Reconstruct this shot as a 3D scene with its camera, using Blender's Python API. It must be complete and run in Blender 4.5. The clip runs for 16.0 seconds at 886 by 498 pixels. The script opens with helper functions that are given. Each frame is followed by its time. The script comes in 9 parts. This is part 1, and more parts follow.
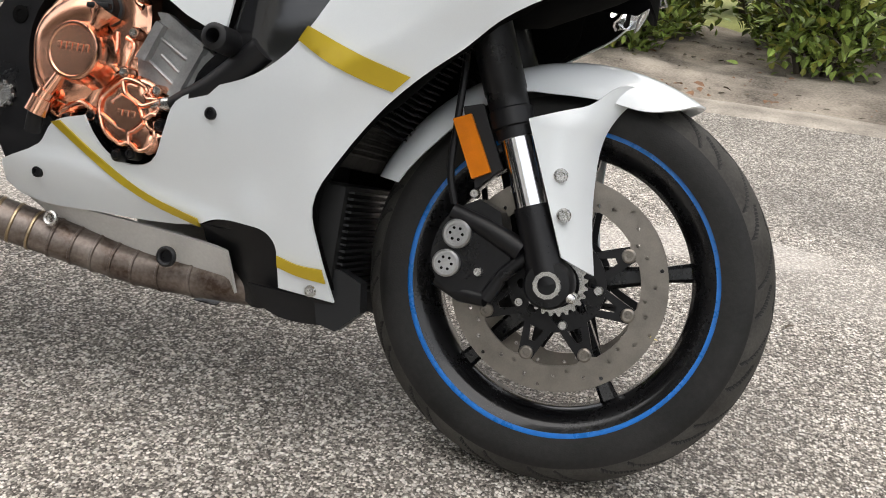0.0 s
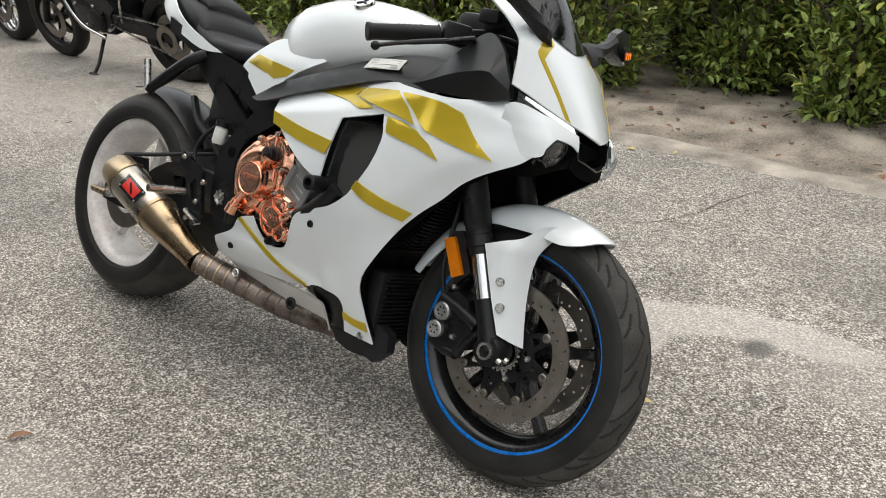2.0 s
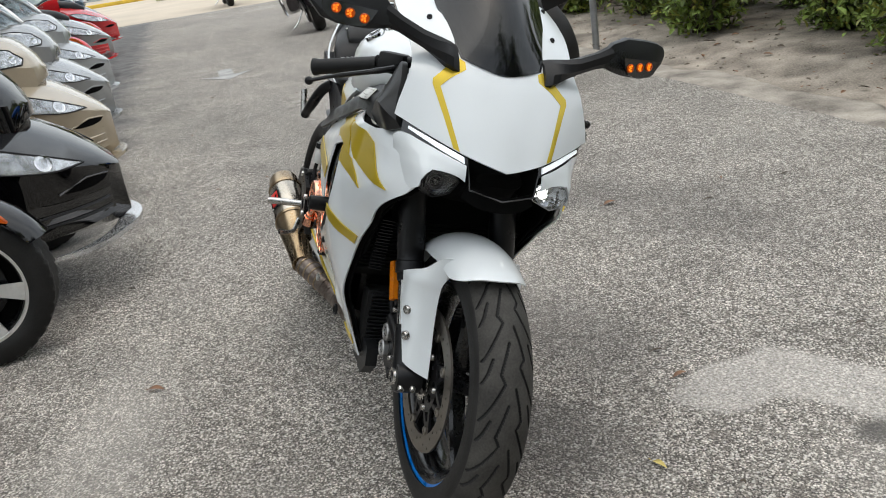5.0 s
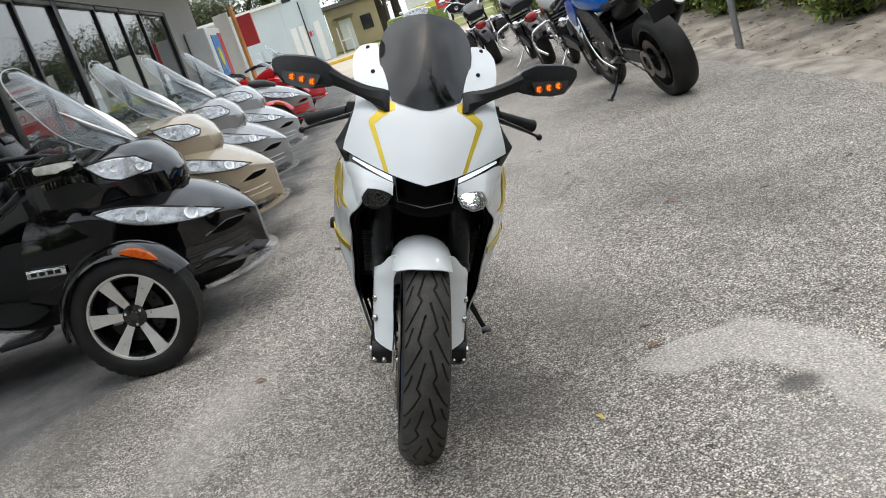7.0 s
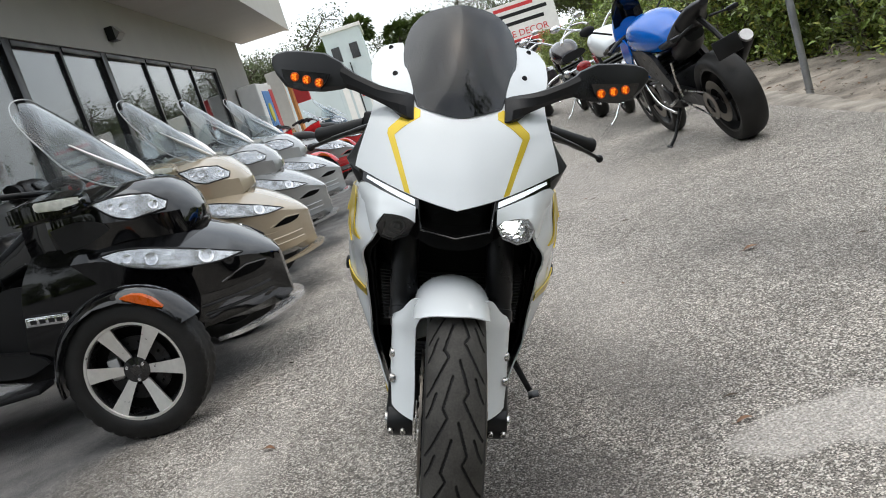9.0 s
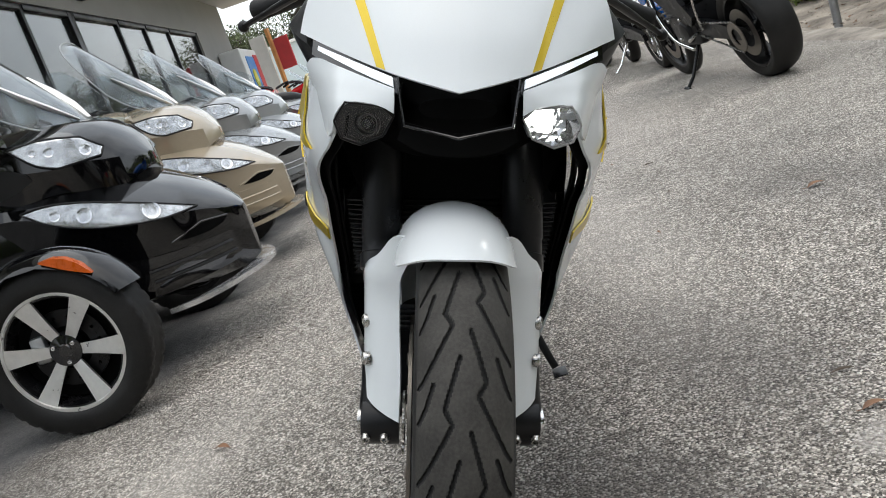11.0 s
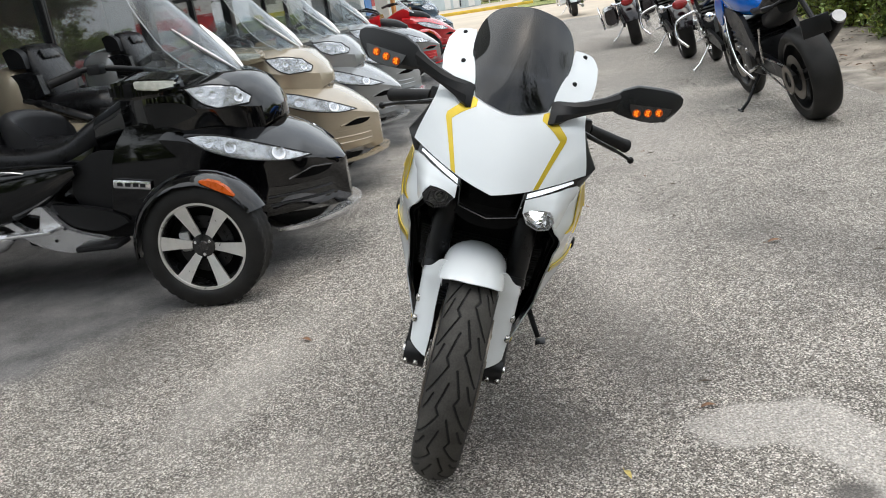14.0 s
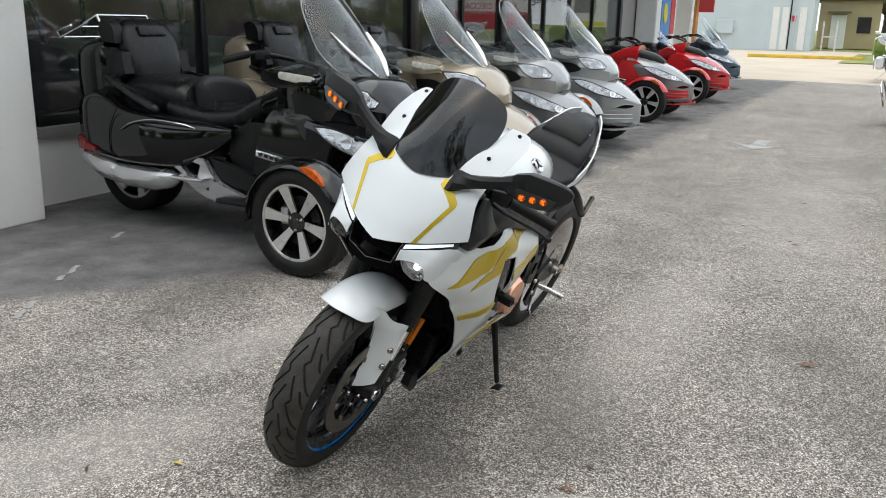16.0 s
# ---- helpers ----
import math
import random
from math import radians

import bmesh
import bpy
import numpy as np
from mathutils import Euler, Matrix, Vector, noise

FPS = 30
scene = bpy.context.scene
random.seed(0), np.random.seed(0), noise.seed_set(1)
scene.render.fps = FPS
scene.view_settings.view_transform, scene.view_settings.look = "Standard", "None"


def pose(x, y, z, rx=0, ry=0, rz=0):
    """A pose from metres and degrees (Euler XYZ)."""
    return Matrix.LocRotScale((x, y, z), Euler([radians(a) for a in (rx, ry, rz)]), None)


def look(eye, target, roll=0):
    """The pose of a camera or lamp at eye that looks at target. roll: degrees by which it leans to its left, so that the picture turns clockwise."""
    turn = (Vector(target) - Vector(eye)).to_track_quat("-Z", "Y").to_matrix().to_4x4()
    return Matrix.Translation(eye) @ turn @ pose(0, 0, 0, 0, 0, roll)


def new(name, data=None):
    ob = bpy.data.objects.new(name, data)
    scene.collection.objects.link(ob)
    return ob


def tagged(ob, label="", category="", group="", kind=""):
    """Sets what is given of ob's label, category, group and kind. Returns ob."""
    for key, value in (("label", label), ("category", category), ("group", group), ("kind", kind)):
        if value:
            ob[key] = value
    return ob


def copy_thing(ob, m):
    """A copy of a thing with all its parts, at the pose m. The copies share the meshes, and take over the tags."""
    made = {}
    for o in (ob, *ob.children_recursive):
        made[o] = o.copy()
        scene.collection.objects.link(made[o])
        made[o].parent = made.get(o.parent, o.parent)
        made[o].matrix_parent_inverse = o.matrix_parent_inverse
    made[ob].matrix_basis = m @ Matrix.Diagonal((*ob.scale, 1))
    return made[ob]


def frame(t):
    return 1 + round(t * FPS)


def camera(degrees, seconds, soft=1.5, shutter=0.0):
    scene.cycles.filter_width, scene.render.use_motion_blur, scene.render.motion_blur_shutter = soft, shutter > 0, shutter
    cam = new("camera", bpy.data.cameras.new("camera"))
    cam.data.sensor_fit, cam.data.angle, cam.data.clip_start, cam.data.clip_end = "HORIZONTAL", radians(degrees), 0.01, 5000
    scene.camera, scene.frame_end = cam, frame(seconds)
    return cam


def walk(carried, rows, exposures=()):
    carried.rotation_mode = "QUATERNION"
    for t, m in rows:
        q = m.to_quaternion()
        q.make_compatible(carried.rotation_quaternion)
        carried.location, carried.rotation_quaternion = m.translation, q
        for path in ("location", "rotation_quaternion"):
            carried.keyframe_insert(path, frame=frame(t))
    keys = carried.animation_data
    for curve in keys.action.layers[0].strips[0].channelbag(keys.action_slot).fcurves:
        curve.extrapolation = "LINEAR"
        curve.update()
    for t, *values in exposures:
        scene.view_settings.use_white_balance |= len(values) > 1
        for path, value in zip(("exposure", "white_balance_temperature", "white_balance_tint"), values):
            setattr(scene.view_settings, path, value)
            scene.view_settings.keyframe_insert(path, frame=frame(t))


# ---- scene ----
cam = camera(55.1, 16.0, soft=1.0)
PATH = [
    (0, (0.197, 0.239, 0.806), (-0.410, 2.362, -0.133), 5.0),
    (0.5, (0.367, 0.144, 0.952), (-0.451, 2.192, 0.004), 4.5),
    (1, (0.595, 0.091, 1.070), (-0.431, 2.047, 0.131), 3.7),
    (1.5, (0.784, 0.017, 1.122), (-0.431, 1.868, 0.197), 2.8),
    (2, (0.947, -0.006, 1.204), (-0.432, 1.729, 0.282), 1.6),
    (2.5, (1.124, 0.120, 1.253), (-0.409, 1.718, 0.328), 0.2),
    (3, (1.162, 0.317, 1.235), (-0.522, 1.754, 0.307), -1.3),
    (3.5, (1.127, 0.584, 1.247), (-0.701, 1.836, 0.323), -2.5),
    (4, (1.249, 0.806, 1.225), (-0.727, 1.828, 0.324), -4.1),
    (4.5, (1.421, 0.942, 1.216), (-0.671, 1.718, 0.331), -6.2),
    (4.7, (1.504, 0.971, 1.207), (-0.626, 1.651, 0.336), -7.2),
    (6.8, (2.202, 1.574, 1.177), (-0.101, 1.535, 0.506), -17.9),
    (7, (2.218, 1.613, 1.138), (-0.095, 1.541, 0.498), -18.2),
    (7.5, (2.190, 1.644, 1.056), (-0.134, 1.517, 0.474), -18.5),
    (8, (2.138, 1.656, 1.031), (-0.197, 1.505, 0.502), -18.4),
    (8.5, (2.000, 1.657, 1.016), (-0.347, 1.498, 0.542), -18.1),
    (8.7, (1.918, 1.640, 0.997), (-0.434, 1.483, 0.552), -17.8),
    (10.8, (1.201, 1.566, 0.833), (-1.146, 1.422, 0.354), -18.8),
    (11, (1.195, 1.548, 0.786), (-1.141, 1.384, 0.262), -19.2),
    (11.5, (1.229, 1.526, 0.722), (-1.070, 1.303, 0.071), -20.0),
    (12, (1.355, 1.548, 0.730), (-0.911, 1.277, -0.014), -20.5),
    (12.5, (1.524, 1.622, 0.852), (-0.728, 1.344, 0.072), -20.0),
    (13, (1.687, 1.673, 0.994), (-0.569, 1.399, 0.223), -17.8),
    (13.5, (1.892, 1.669, 1.120), (-0.374, 1.379, 0.384), -13.6),
    (14, (2.044, 1.744, 1.198), (-0.223, 1.368, 0.504), -8.7),
    (14.5, (2.159, 1.998, 1.219), (-0.088, 1.463, 0.569), -4.2),
    (15, (2.141, 2.226, 1.253), (-0.058, 1.499, 0.624), -1.1),
    (15.5, (2.029, 2.431, 1.280), (-0.101, 1.518, 0.655), 0.7),
    (16, (1.948, 2.746, 1.288), (-0.095, 1.651, 0.661), 1.3),
]
walk(cam, [(t, look(eye, target, roll)) for t, eye, target, roll in PATH], exposures=((0, 0.30, 6750, 10), (1.5, 0.08, 6750, 8), (3, -0.04, 6650, 7), (4.5, -0.20, 6450, 6), (7.5, -0.12, 6350, 7), (11, -0.07, 6350, 7), (12, -0.01, 6400, 7), (13, 0.01, 6400, 7), (16, -0.08, 6380, 6)))

# ---- world and light: bright overcast day ----
world = bpy.data.worlds.new("overcast_sky")
scene.world = world
world.use_nodes = True
wn = world.node_tree.nodes
wl = world.node_tree.links
wn.clear()
sky = wn.new("ShaderNodeTexSky")
sky.sky_type = "NISHITA"
sky.sun_disc = False
sky.sun_elevation = radians(75)
sky.sun_rotation = radians(20)
sky.air_density, sky.dust_density, sky.ozone_density = 1.0, 6.0, 1.0
pale = wn.new("ShaderNodeMix")
pale.data_type = "RGBA"
pale.inputs["Factor"].default_value = 0.72
tc = wn.new("ShaderNodeTexCoord")
cloud = wn.new("ShaderNodeTexNoise")
cloud.inputs["Scale"].default_value = 2.2
cloud.inputs["Detail"].default_value = 5.0
ramp = wn.new("ShaderNodeValToRGB")
ramp.color_ramp.elements[0].position, ramp.color_ramp.elements[0].color = 0.32, (4.6, 4.9, 5.4, 1)
ramp.color_ramp.elements[1].position, ramp.color_ramp.elements[1].color = 0.68, (10.0, 10.1, 10.2, 1)
bgn = wn.new("ShaderNodeBackground")
bgn.inputs["Strength"].default_value = 0.21
wout = wn.new("ShaderNodeOutputWorld")
wl.new(tc.outputs["Generated"], cloud.inputs["Vector"])
wl.new(cloud.outputs["Fac"], ramp.inputs["Fac"])
wl.new(sky.outputs["Color"], pale.inputs["A"])
wl.new(ramp.outputs["Color"], pale.inputs["B"])
wl.new(pale.outputs["Result"], bgn.inputs["Color"])
wl.new(bgn.outputs["Background"], wout.inputs["Surface"])

sun = new("sun", bpy.data.lights.new("sun", "SUN"))
sun.data.energy = 1.25
sun.data.angle = radians(80)
sun.data.color = (1.0, 0.97, 0.93)
sun.matrix_world = pose(0, 0, 20, 18, -8, 0)


# ---- materials ----
def mat(name, col, rough=0.5, metal=0.0, vary=0.12, scale=6.0, fine=90.0, bump=0.0, bump_scale=0.0,
        coat=0.0, rvary=0.1, island=0.0, spec=0.5, emit=None, emit_strength=0.0, col2=None, dirt=0.0, sheen=0.0):
    m = bpy.data.materials.new(name)
    m.use_nodes = True
    n, l = m.node_tree.nodes, m.node_tree.links
    b = n["Principled BSDF"]
    b.inputs["Metallic"].default_value = metal
    b.inputs["Roughness"].default_value = rough
    b.inputs["Specular IOR Level"].default_value = spec
    b.inputs["Coat Weight"].default_value = coat
    b.inputs["Coat Roughness"].default_value = 0.06
    co = n.new("ShaderNodeTexCoord")
    big = n.new("ShaderNodeTexNoise")
    big.inputs["Scale"].default_value, big.inputs["Detail"].default_value = scale, 6.0
    small = n.new("ShaderNodeTexNoise")
    small.inputs["Scale"].default_value, small.inputs["Detail"].default_value = fine, 3.0
    for t in (big, small):
        l.new(co.outputs["Object"], t.inputs["Vector"])
    add = n.new("ShaderNodeMath")
    add.operation = "MULTIPLY_ADD"
    add.inputs[1].default_value = 0.45
    l.new(small.outputs["Fac"], add.inputs[0])
    l.new(big.outputs["Fac"], add.inputs[2])
    cr = n.new("ShaderNodeValToRGB")
    lo = [max(0.0, c * (1 - vary)) for c in col]
    hi = [min(1.0, c * (1 + vary)) for c in (col2 or col)]
    cr.color_ramp.elements[0].position, cr.color_ramp.elements[0].color = 0.5, (*lo, 1)
    cr.color_ramp.elements[1].position, cr.color_ramp.elements[1].color = 0.95, (*hi, 1)
    l.new(add.outputs[0], cr.inputs["Fac"])
    out = cr.outputs["Color"]
    if island:
        oi = n.new("ShaderNodeObjectInfo")
        gm = n.new("ShaderNodeNewGeometry")
        sm = n.new("ShaderNodeMath")
        sm.operation = "ADD"
        l.new(oi.outputs["Random"], sm.inputs[0])
        l.new(gm.outputs["Random Per Island"], sm.inputs[1])
        fr = n.new("ShaderNodeMath")
        fr.operation = "FRACT"
        l.new(sm.outputs[0], fr.inputs[0])
        mr = n.new("ShaderNodeMapRange")
        mr.inputs["To Min"].default_value, mr.inputs["To Max"].default_value = 1 - island, 1 + island
        l.new(fr.outputs[0], mr.inputs["Value"])
        hs = n.new("ShaderNodeHueSaturation")
        l.new(mr.outputs["Result"], hs.inputs["Value"])
        l.new(out, hs.inputs["Color"])
        out = hs.outputs["Color"]
    l.new(out, b.inputs["Base Color"])
    rr = n.new("ShaderNodeMapRange")
    rr.inputs["From Min"].default_value, rr.inputs["From Max"].default_value = 0.5, 0.95
    rr.inputs["To Min"].default_value, rr.inputs["To Max"].default_value = max(0.02, rough - rvary), min(1, rough + rvary)
    l.new(add.outputs[0], rr.inputs["Value"])
    l.new(rr.outputs["Result"], b.inputs["Roughness"])
    if bump:
        bt = n.new("ShaderNodeTexNoise")
        bt.inputs["Scale"].default_value, bt.inputs["Detail"].default_value = bump_scale or fine, 4.0
        l.new(co.outputs["Object"], bt.inputs["Vector"])
        bn = n.new("ShaderNodeBump")
        bn.inputs["Strength"].default_value, bn.inputs["Distance"].default_value = bump, 0.002
        l.new(bt.outputs["Fac"], bn.inputs["Height"])
        l.new(bn.outputs["Normal"], b.inputs["Normal"])
    if emit:
        b.inputs["Emission Color"].default_value = (*emit, 1)
        b.inputs["Emission Strength"].default_value = emit_strength
    return m


def glass(name, col=(0.9, 0.92, 0.93), rough=0.03, alpha=0.3, ior=1.45):
    """Thin sheet: partly see-through, with real reflections."""
    m = bpy.data.materials.new(name)
    m.use_nodes = True
    n, l = m.node_tree.nodes, m.node_tree.links
    n.clear()
    o = n.new("ShaderNodeOutputMaterial")
    t = n.new("ShaderNodeBsdfTransparent")
    t.inputs["Color"].default_value = (*col, 1)
    g = n.new("ShaderNodeBsdfGlossy")
    g.inputs["Roughness"].default_value = rough
    d = n.new("ShaderNodeBsdfDiffuse")
    d.inputs["Color"].default_value = (*[c * 0.7 for c in col], 1)
    w = n.new("ShaderNodeLayerWeight")
    w.inputs["Blend"].default_value = 0.5
    pw = n.new("ShaderNodeMath")
    pw.operation = "POWER"
    pw.inputs[1].default_value = 4.0
    l.new(w.outputs["Facing"], pw.inputs[0])
    f = n.new("ShaderNodeMath")
    f.operation = "MULTIPLY_ADD"
    f0 = ((ior - 1) / (ior + 1)) ** 2
    f.inputs[1].default_value, f.inputs[2].default_value = 0.95 - f0, f0
    l.new(pw.outputs[0], f.inputs[0])
    m1 = n.new("ShaderNodeMixShader")
    m1.inputs["Fac"].default_value = alpha
    m2 = n.new("ShaderNodeMixShader")
    l.new(t.outputs[0], m1.inputs[1])
    l.new(d.outputs[0], m1.inputs[2])
    l.new(f.outputs[0], m2.inputs["Fac"])
    l.new(m1.outputs[0], m2.inputs[1])
    l.new(g.outputs[0], m2.inputs[2])
    l.new(m2.outputs[0], o.inputs["Surface"])
    return m


WHITE = mat("pearl_white_paint", (0.73, 0.765, 0.785), 0.22, vary=0.03, scale=3, fine=700, coat=0.6, rvary=0.05, bump=0.03, bump_scale=900)
GOLD = mat("gold_vinyl", (0.58, 0.42, 0.025), 0.3, metal=0.5, vary=0.03, scale=3, fine=600, coat=0.3, rvary=0.03)
BLACKP = mat("black_plastic", (0.008, 0.008, 0.009), 0.45, vary=0.3, scale=8, fine=300, bump=0.15, bump_scale=700, spec=0.3)
GREYP = mat("dark_grey_panel", (0.012, 0.0125, 0.0135), 0.36, spec=0.4, vary=0.15, scale=6, fine=500, bump=0.06, bump_scale=900)
BLACKG = mat("gloss_black", (0.008, 0.008, 0.009), 0.12, vary=0.3, scale=5, fine=200, coat=0.6, rvary=0.05)
BLACKM = mat("black_coated_metal", (0.007, 0.007, 0.008), 0.34, spec=0.28, metal=0.0, vary=0.3, scale=20, fine=260, bump=0.08)
# near-black without sheen: deep shade of gaps and hollows put into the colour
VOID = mat("shade_black_inner", (0.004, 0.004, 0.004), 0.95, vary=0.3, scale=10, spec=0.05)
RUBBER = mat("tyre_rubber", (0.011, 0.0108, 0.0105), 0.55, spec=0.28, vary=0.3, scale=9, fine=160, bump=0.2, bump_scale=420, col2=(0.018, 0.0175, 0.017))
TREAD = mat("worn_tread_rubber", (0.034, 0.032, 0.029), 0.75, spec=0.3, vary=0.25, scale=14, fine=240, bump=0.3, bump_scale=500, col2=(0.060, 0.057, 0.052))
GROOVE = mat("tread_groove", (0.014, 0.014, 0.014), 0.9)
BLUE = mat("blue_rim_tape", (0.003, 0.17, 0.60), 0.3, vary=0.12, scale=20, fine=200, coat=0.3)
RIMB = mat("rim_black", (0.010, 0.010, 0.011), 0.26, metal=0.2, vary=0.3, scale=12, fine=200, coat=0.3)
RIMW = mat("rim_white", (0.62, 0.56, 0.53), 0.35, vary=0.16, scale=9, fine=80, coat=0.3, col2=(0.74, 0.71, 0.69))
STEEL = mat("brushed_steel", (0.52, 0.51, 0.49), 0.26, metal=1.0, vary=0.15, scale=20, fine=400, bump=0.05)
CHROME = mat("chrome", (0.75, 0.75, 0.76), 0.08, metal=1.0, vary=0.06, scale=10, rvary=0.04)
DISC = mat("brake_disc_steel", (0.22, 0.20, 0.175), 0.38, metal=0.9, vary=0.2, scale=30, fine=500, bump=0.1, bump_scale=800)
COPPER = mat("copper_chrome", (0.90, 0.46, 0.31), 0.20, metal=1.0, vary=0.06, scale=9, fine=160, rvary=0.05)
ALU = mat("cast_aluminium", (0.42, 0.42, 0.42), 0.42, metal=0.85, vary=0.2, scale=18, fine=300, bump=0.15, bump_scale=500)
TITAN = mat("burnt_titanium", (0.30, 0.21, 0.12), 0.28, metal=1.0, vary=0.2, scale=9, fine=400, rvary=0.05, col2=(0.42, 0.33, 0.22))
CAN = mat("tinted_titanium_can", (0.46, 0.42, 0.36), 0.27, metal=1.0, vary=0.12, scale=10, fine=400, bump=0.04)
HEADER = mat("heat_stained_steel", (0.16, 0.11, 0.085), 0.42, metal=0.9, vary=0.45, scale=22, fine=160, bump=0.15, bump_scale=200, col2=(0.22, 0.19, 0.17))
# white paint again, greyed because the pan faces down into shade
BELLY = mat("shaded_white_belly", (0.60, 0.585, 0.56), 0.35, metal=0.0, vary=0.12, scale=8, fine=200, bump=0.05)
AMBER = mat("amber_reflector", (0.62, 0.17, 0.0), 0.4, vary=0.15, scale=40, fine=900, bump=0.6, bump_scale=1400, coat=0.05, spec=0.2)
AMBERD = mat("deep_amber_lens", (0.52, 0.085, 0.0), 0.3, vary=0.15, scale=40, fine=500, bump=0.4, bump_scale=900, coat=0.2, spec=0.3)
AMBERL = mat("amber_led", (0.7, 0.2, 0.01), 0.3, emit=(1.0, 0.24, 0.01), emit_strength=1.6)
DRL = mat("clear_light_strip", (0.85, 0.87, 0.9), 0.15, emit=(0.9, 0.95, 1.0), emit_strength=0.55)
LAMPON = mat("lit_headlamp", (0.9, 0.9, 0.9), 0.2, emit=(1.0, 0.98, 0.93), emit_strength=6.0)
SATINL = mat("satin_lens_rim", (0.35, 0.35, 0.36), 0.25, metal=0.5, vary=0.1)
LENS = glass("clear_lens", (0.95, 0.96, 0.97), 0.03, 0.01, 1.4)
LENSB = glass("bright_lamp_lens", (0.96, 0.97, 0.98), 0.03, 0.16, 1.4)
SCREEN = glass("smoked_screen", (0.10, 0.105, 0.115), 0.02, 0.04, 1.6)
SHIELD = glass("clear_windshield", (0.90, 0.93, 0.945), 0.012, 0.03, 1.45)
SEAT = mat("black_vinyl_seat", (0.009, 0.009, 0.0095), 0.5, spec=0.28, vary=0.2, scale=8, fine=300, bump=0.35, bump_scale=380)
RADI = mat("radiator_core", (0.010, 0.010, 0.010), 0.6, spec=0.2, vary=0.3, scale=30)
RED = mat("red_label", (0.55, 0.02, 0.015), 0.35, vary=0.1)
PALE = mat("pale_label", (0.62, 0.62, 0.60), 0.5, vary=0.06, scale=30)
INK = mat("label_print", (0.42, 0.42, 0.42), 0.6)


# ---- mesh helpers ----
def part(name, bm, material, parent=None, label="", flat=False, angle=38):
    for v in [v for v in bm.verts if not v.link_faces]:
        bm.verts.remove(v)
    bmesh.ops.recalc_face_normals(bm, faces=bm.faces)
    lim = radians(angle)
    for f in bm.faces:
        f.smooth = not flat
    for e in bm.edges:
        if len(e.link_faces) == 2 and e.calc_face_angle(0) > lim:
            e.smooth = False
    me = bpy.data.meshes.new(name)
    bm.to_mesh(me)
    bm.free()
    for m in (material if isinstance(material, (list, tuple)) else [material]):
        me.materials.append(m)
    ob = new(name, me)
    if parent is not None:
        ob.parent = parent
    if label:
        tagged(ob, label)
    return ob


def thing(name, m, label, category, group="", kind=""):
    ob = new(name)
    ob.matrix_world = m
    ob.empty_display_size = 0.1
    return tagged(ob, label, category, group, kind)


def box(bm, c, s, bevel=0.0, m=None, mi=0):
    r = bmesh.ops.create_cube(bm, size=1.0)
    vs = r["verts"]
    t = Matrix.Translation(c) @ Matrix.Diagonal((*s, 1))
    bmesh.ops.transform(bm, matrix=(m @ t) if m else t, verts=vs)
    fs = list({f for v in vs for f in v.link_faces})
    for f in fs:
        f.material_index = mi
    if bevel:
        es = list({e for v in vs for e in v.link_edges})
        bmesh.ops.bevel(bm, geom=es, offset=bevel, segments=2, affect="EDGES", profile=0.5)
    return bm


def tube(bm, pts, rad, seg=12, cap=True, mi=0, squash=None):
    pts = [Vector(p) for p in pts]
    n = len(pts)
    rads = rad if isinstance(rad, (list, tuple)) else [rad] * n
    up = None
    rings = []
    for i, p in enumerate(pts):
        d = (pts[min(i + 1, n - 1)] - pts[max(i - 1, 0)]).normalized()
        if up is None:
            up = Vector((0, 0, 1)) if abs(d.z) < 0.9 else Vector((1, 0, 0))
        s = d.cross(up).normalized()
        up = s.cross(d).normalized()
        k = squash or 1.0
        rings.append([bm.verts.new(p + rads[i] * (math.cos(a) * s + k * math.sin(a) * up))
                      for a in (2 * math.pi * j / seg for j in range(seg))])
    for a, b in zip(rings, rings[1:]):
        for j in range(seg):
            f = bm.faces.new((a[j], a[(j + 1) % seg], b[(j + 1) % seg], b[j]))
            f.material_index = mi
    if cap:
        bm.faces.new(rings[0][::-1]).material_index = mi
        bm.faces.new(rings[-1]).material_index = mi
    return bm


def curve_pts(ctrl, n=8):
    """Catmull-Rom points through the control points."""
    c = [Vector(p) for p in ctrl]
    c = [2 * c[0] - c[1]] + c + [2 * c[-1] - c[-2]]
    out = []
    for i in range(1, len(c) - 2):
        for k in range(n):
            t = k / n
            a, b, d, e = c[i - 1], c[i], c[i + 1], c[i + 2]
            out.append(0.5 * ((2 * b) + (d - a) * t + (2 * a - 5 * b + 4 * d - e) * t * t + (3 * b - a - 3 * d + e) * t ** 3))
    out.append(c[-2])
    return out


def revolve(bm, prof, seg=64, centre=(0, 0, 0), axis="y", close=False, mi=0):
    """prof: (radius, height along the axis) pairs."""
    c = Vector(centre)
    rings = []
    for r, h in prof:
        ring = []
        for j in range(seg):
            a = 2 * math.pi * j / seg
            u, v = r * math.cos(a), r * math.sin(a)
            p = {"y": (u, h, v), "x": (h, u, v), "z": (u, v, h)}[axis]
            ring.append(bm.verts.new(c + Vector(p)))
        rings.append(ring)
    pairs = list(zip(rings, rings[1:])) + ([(rings[-1], rings[0])] if close else [])
    for a, b in pairs:
        for j in range(seg):
            bm.faces.new((a[j], a[(j + 1) % seg], b[(j + 1) % seg], b[j])).material_index = mi
    if not close:
        for ring in (rings[0], rings[-1]):
            bm.faces.new(ring).material_index = mi
    return bm


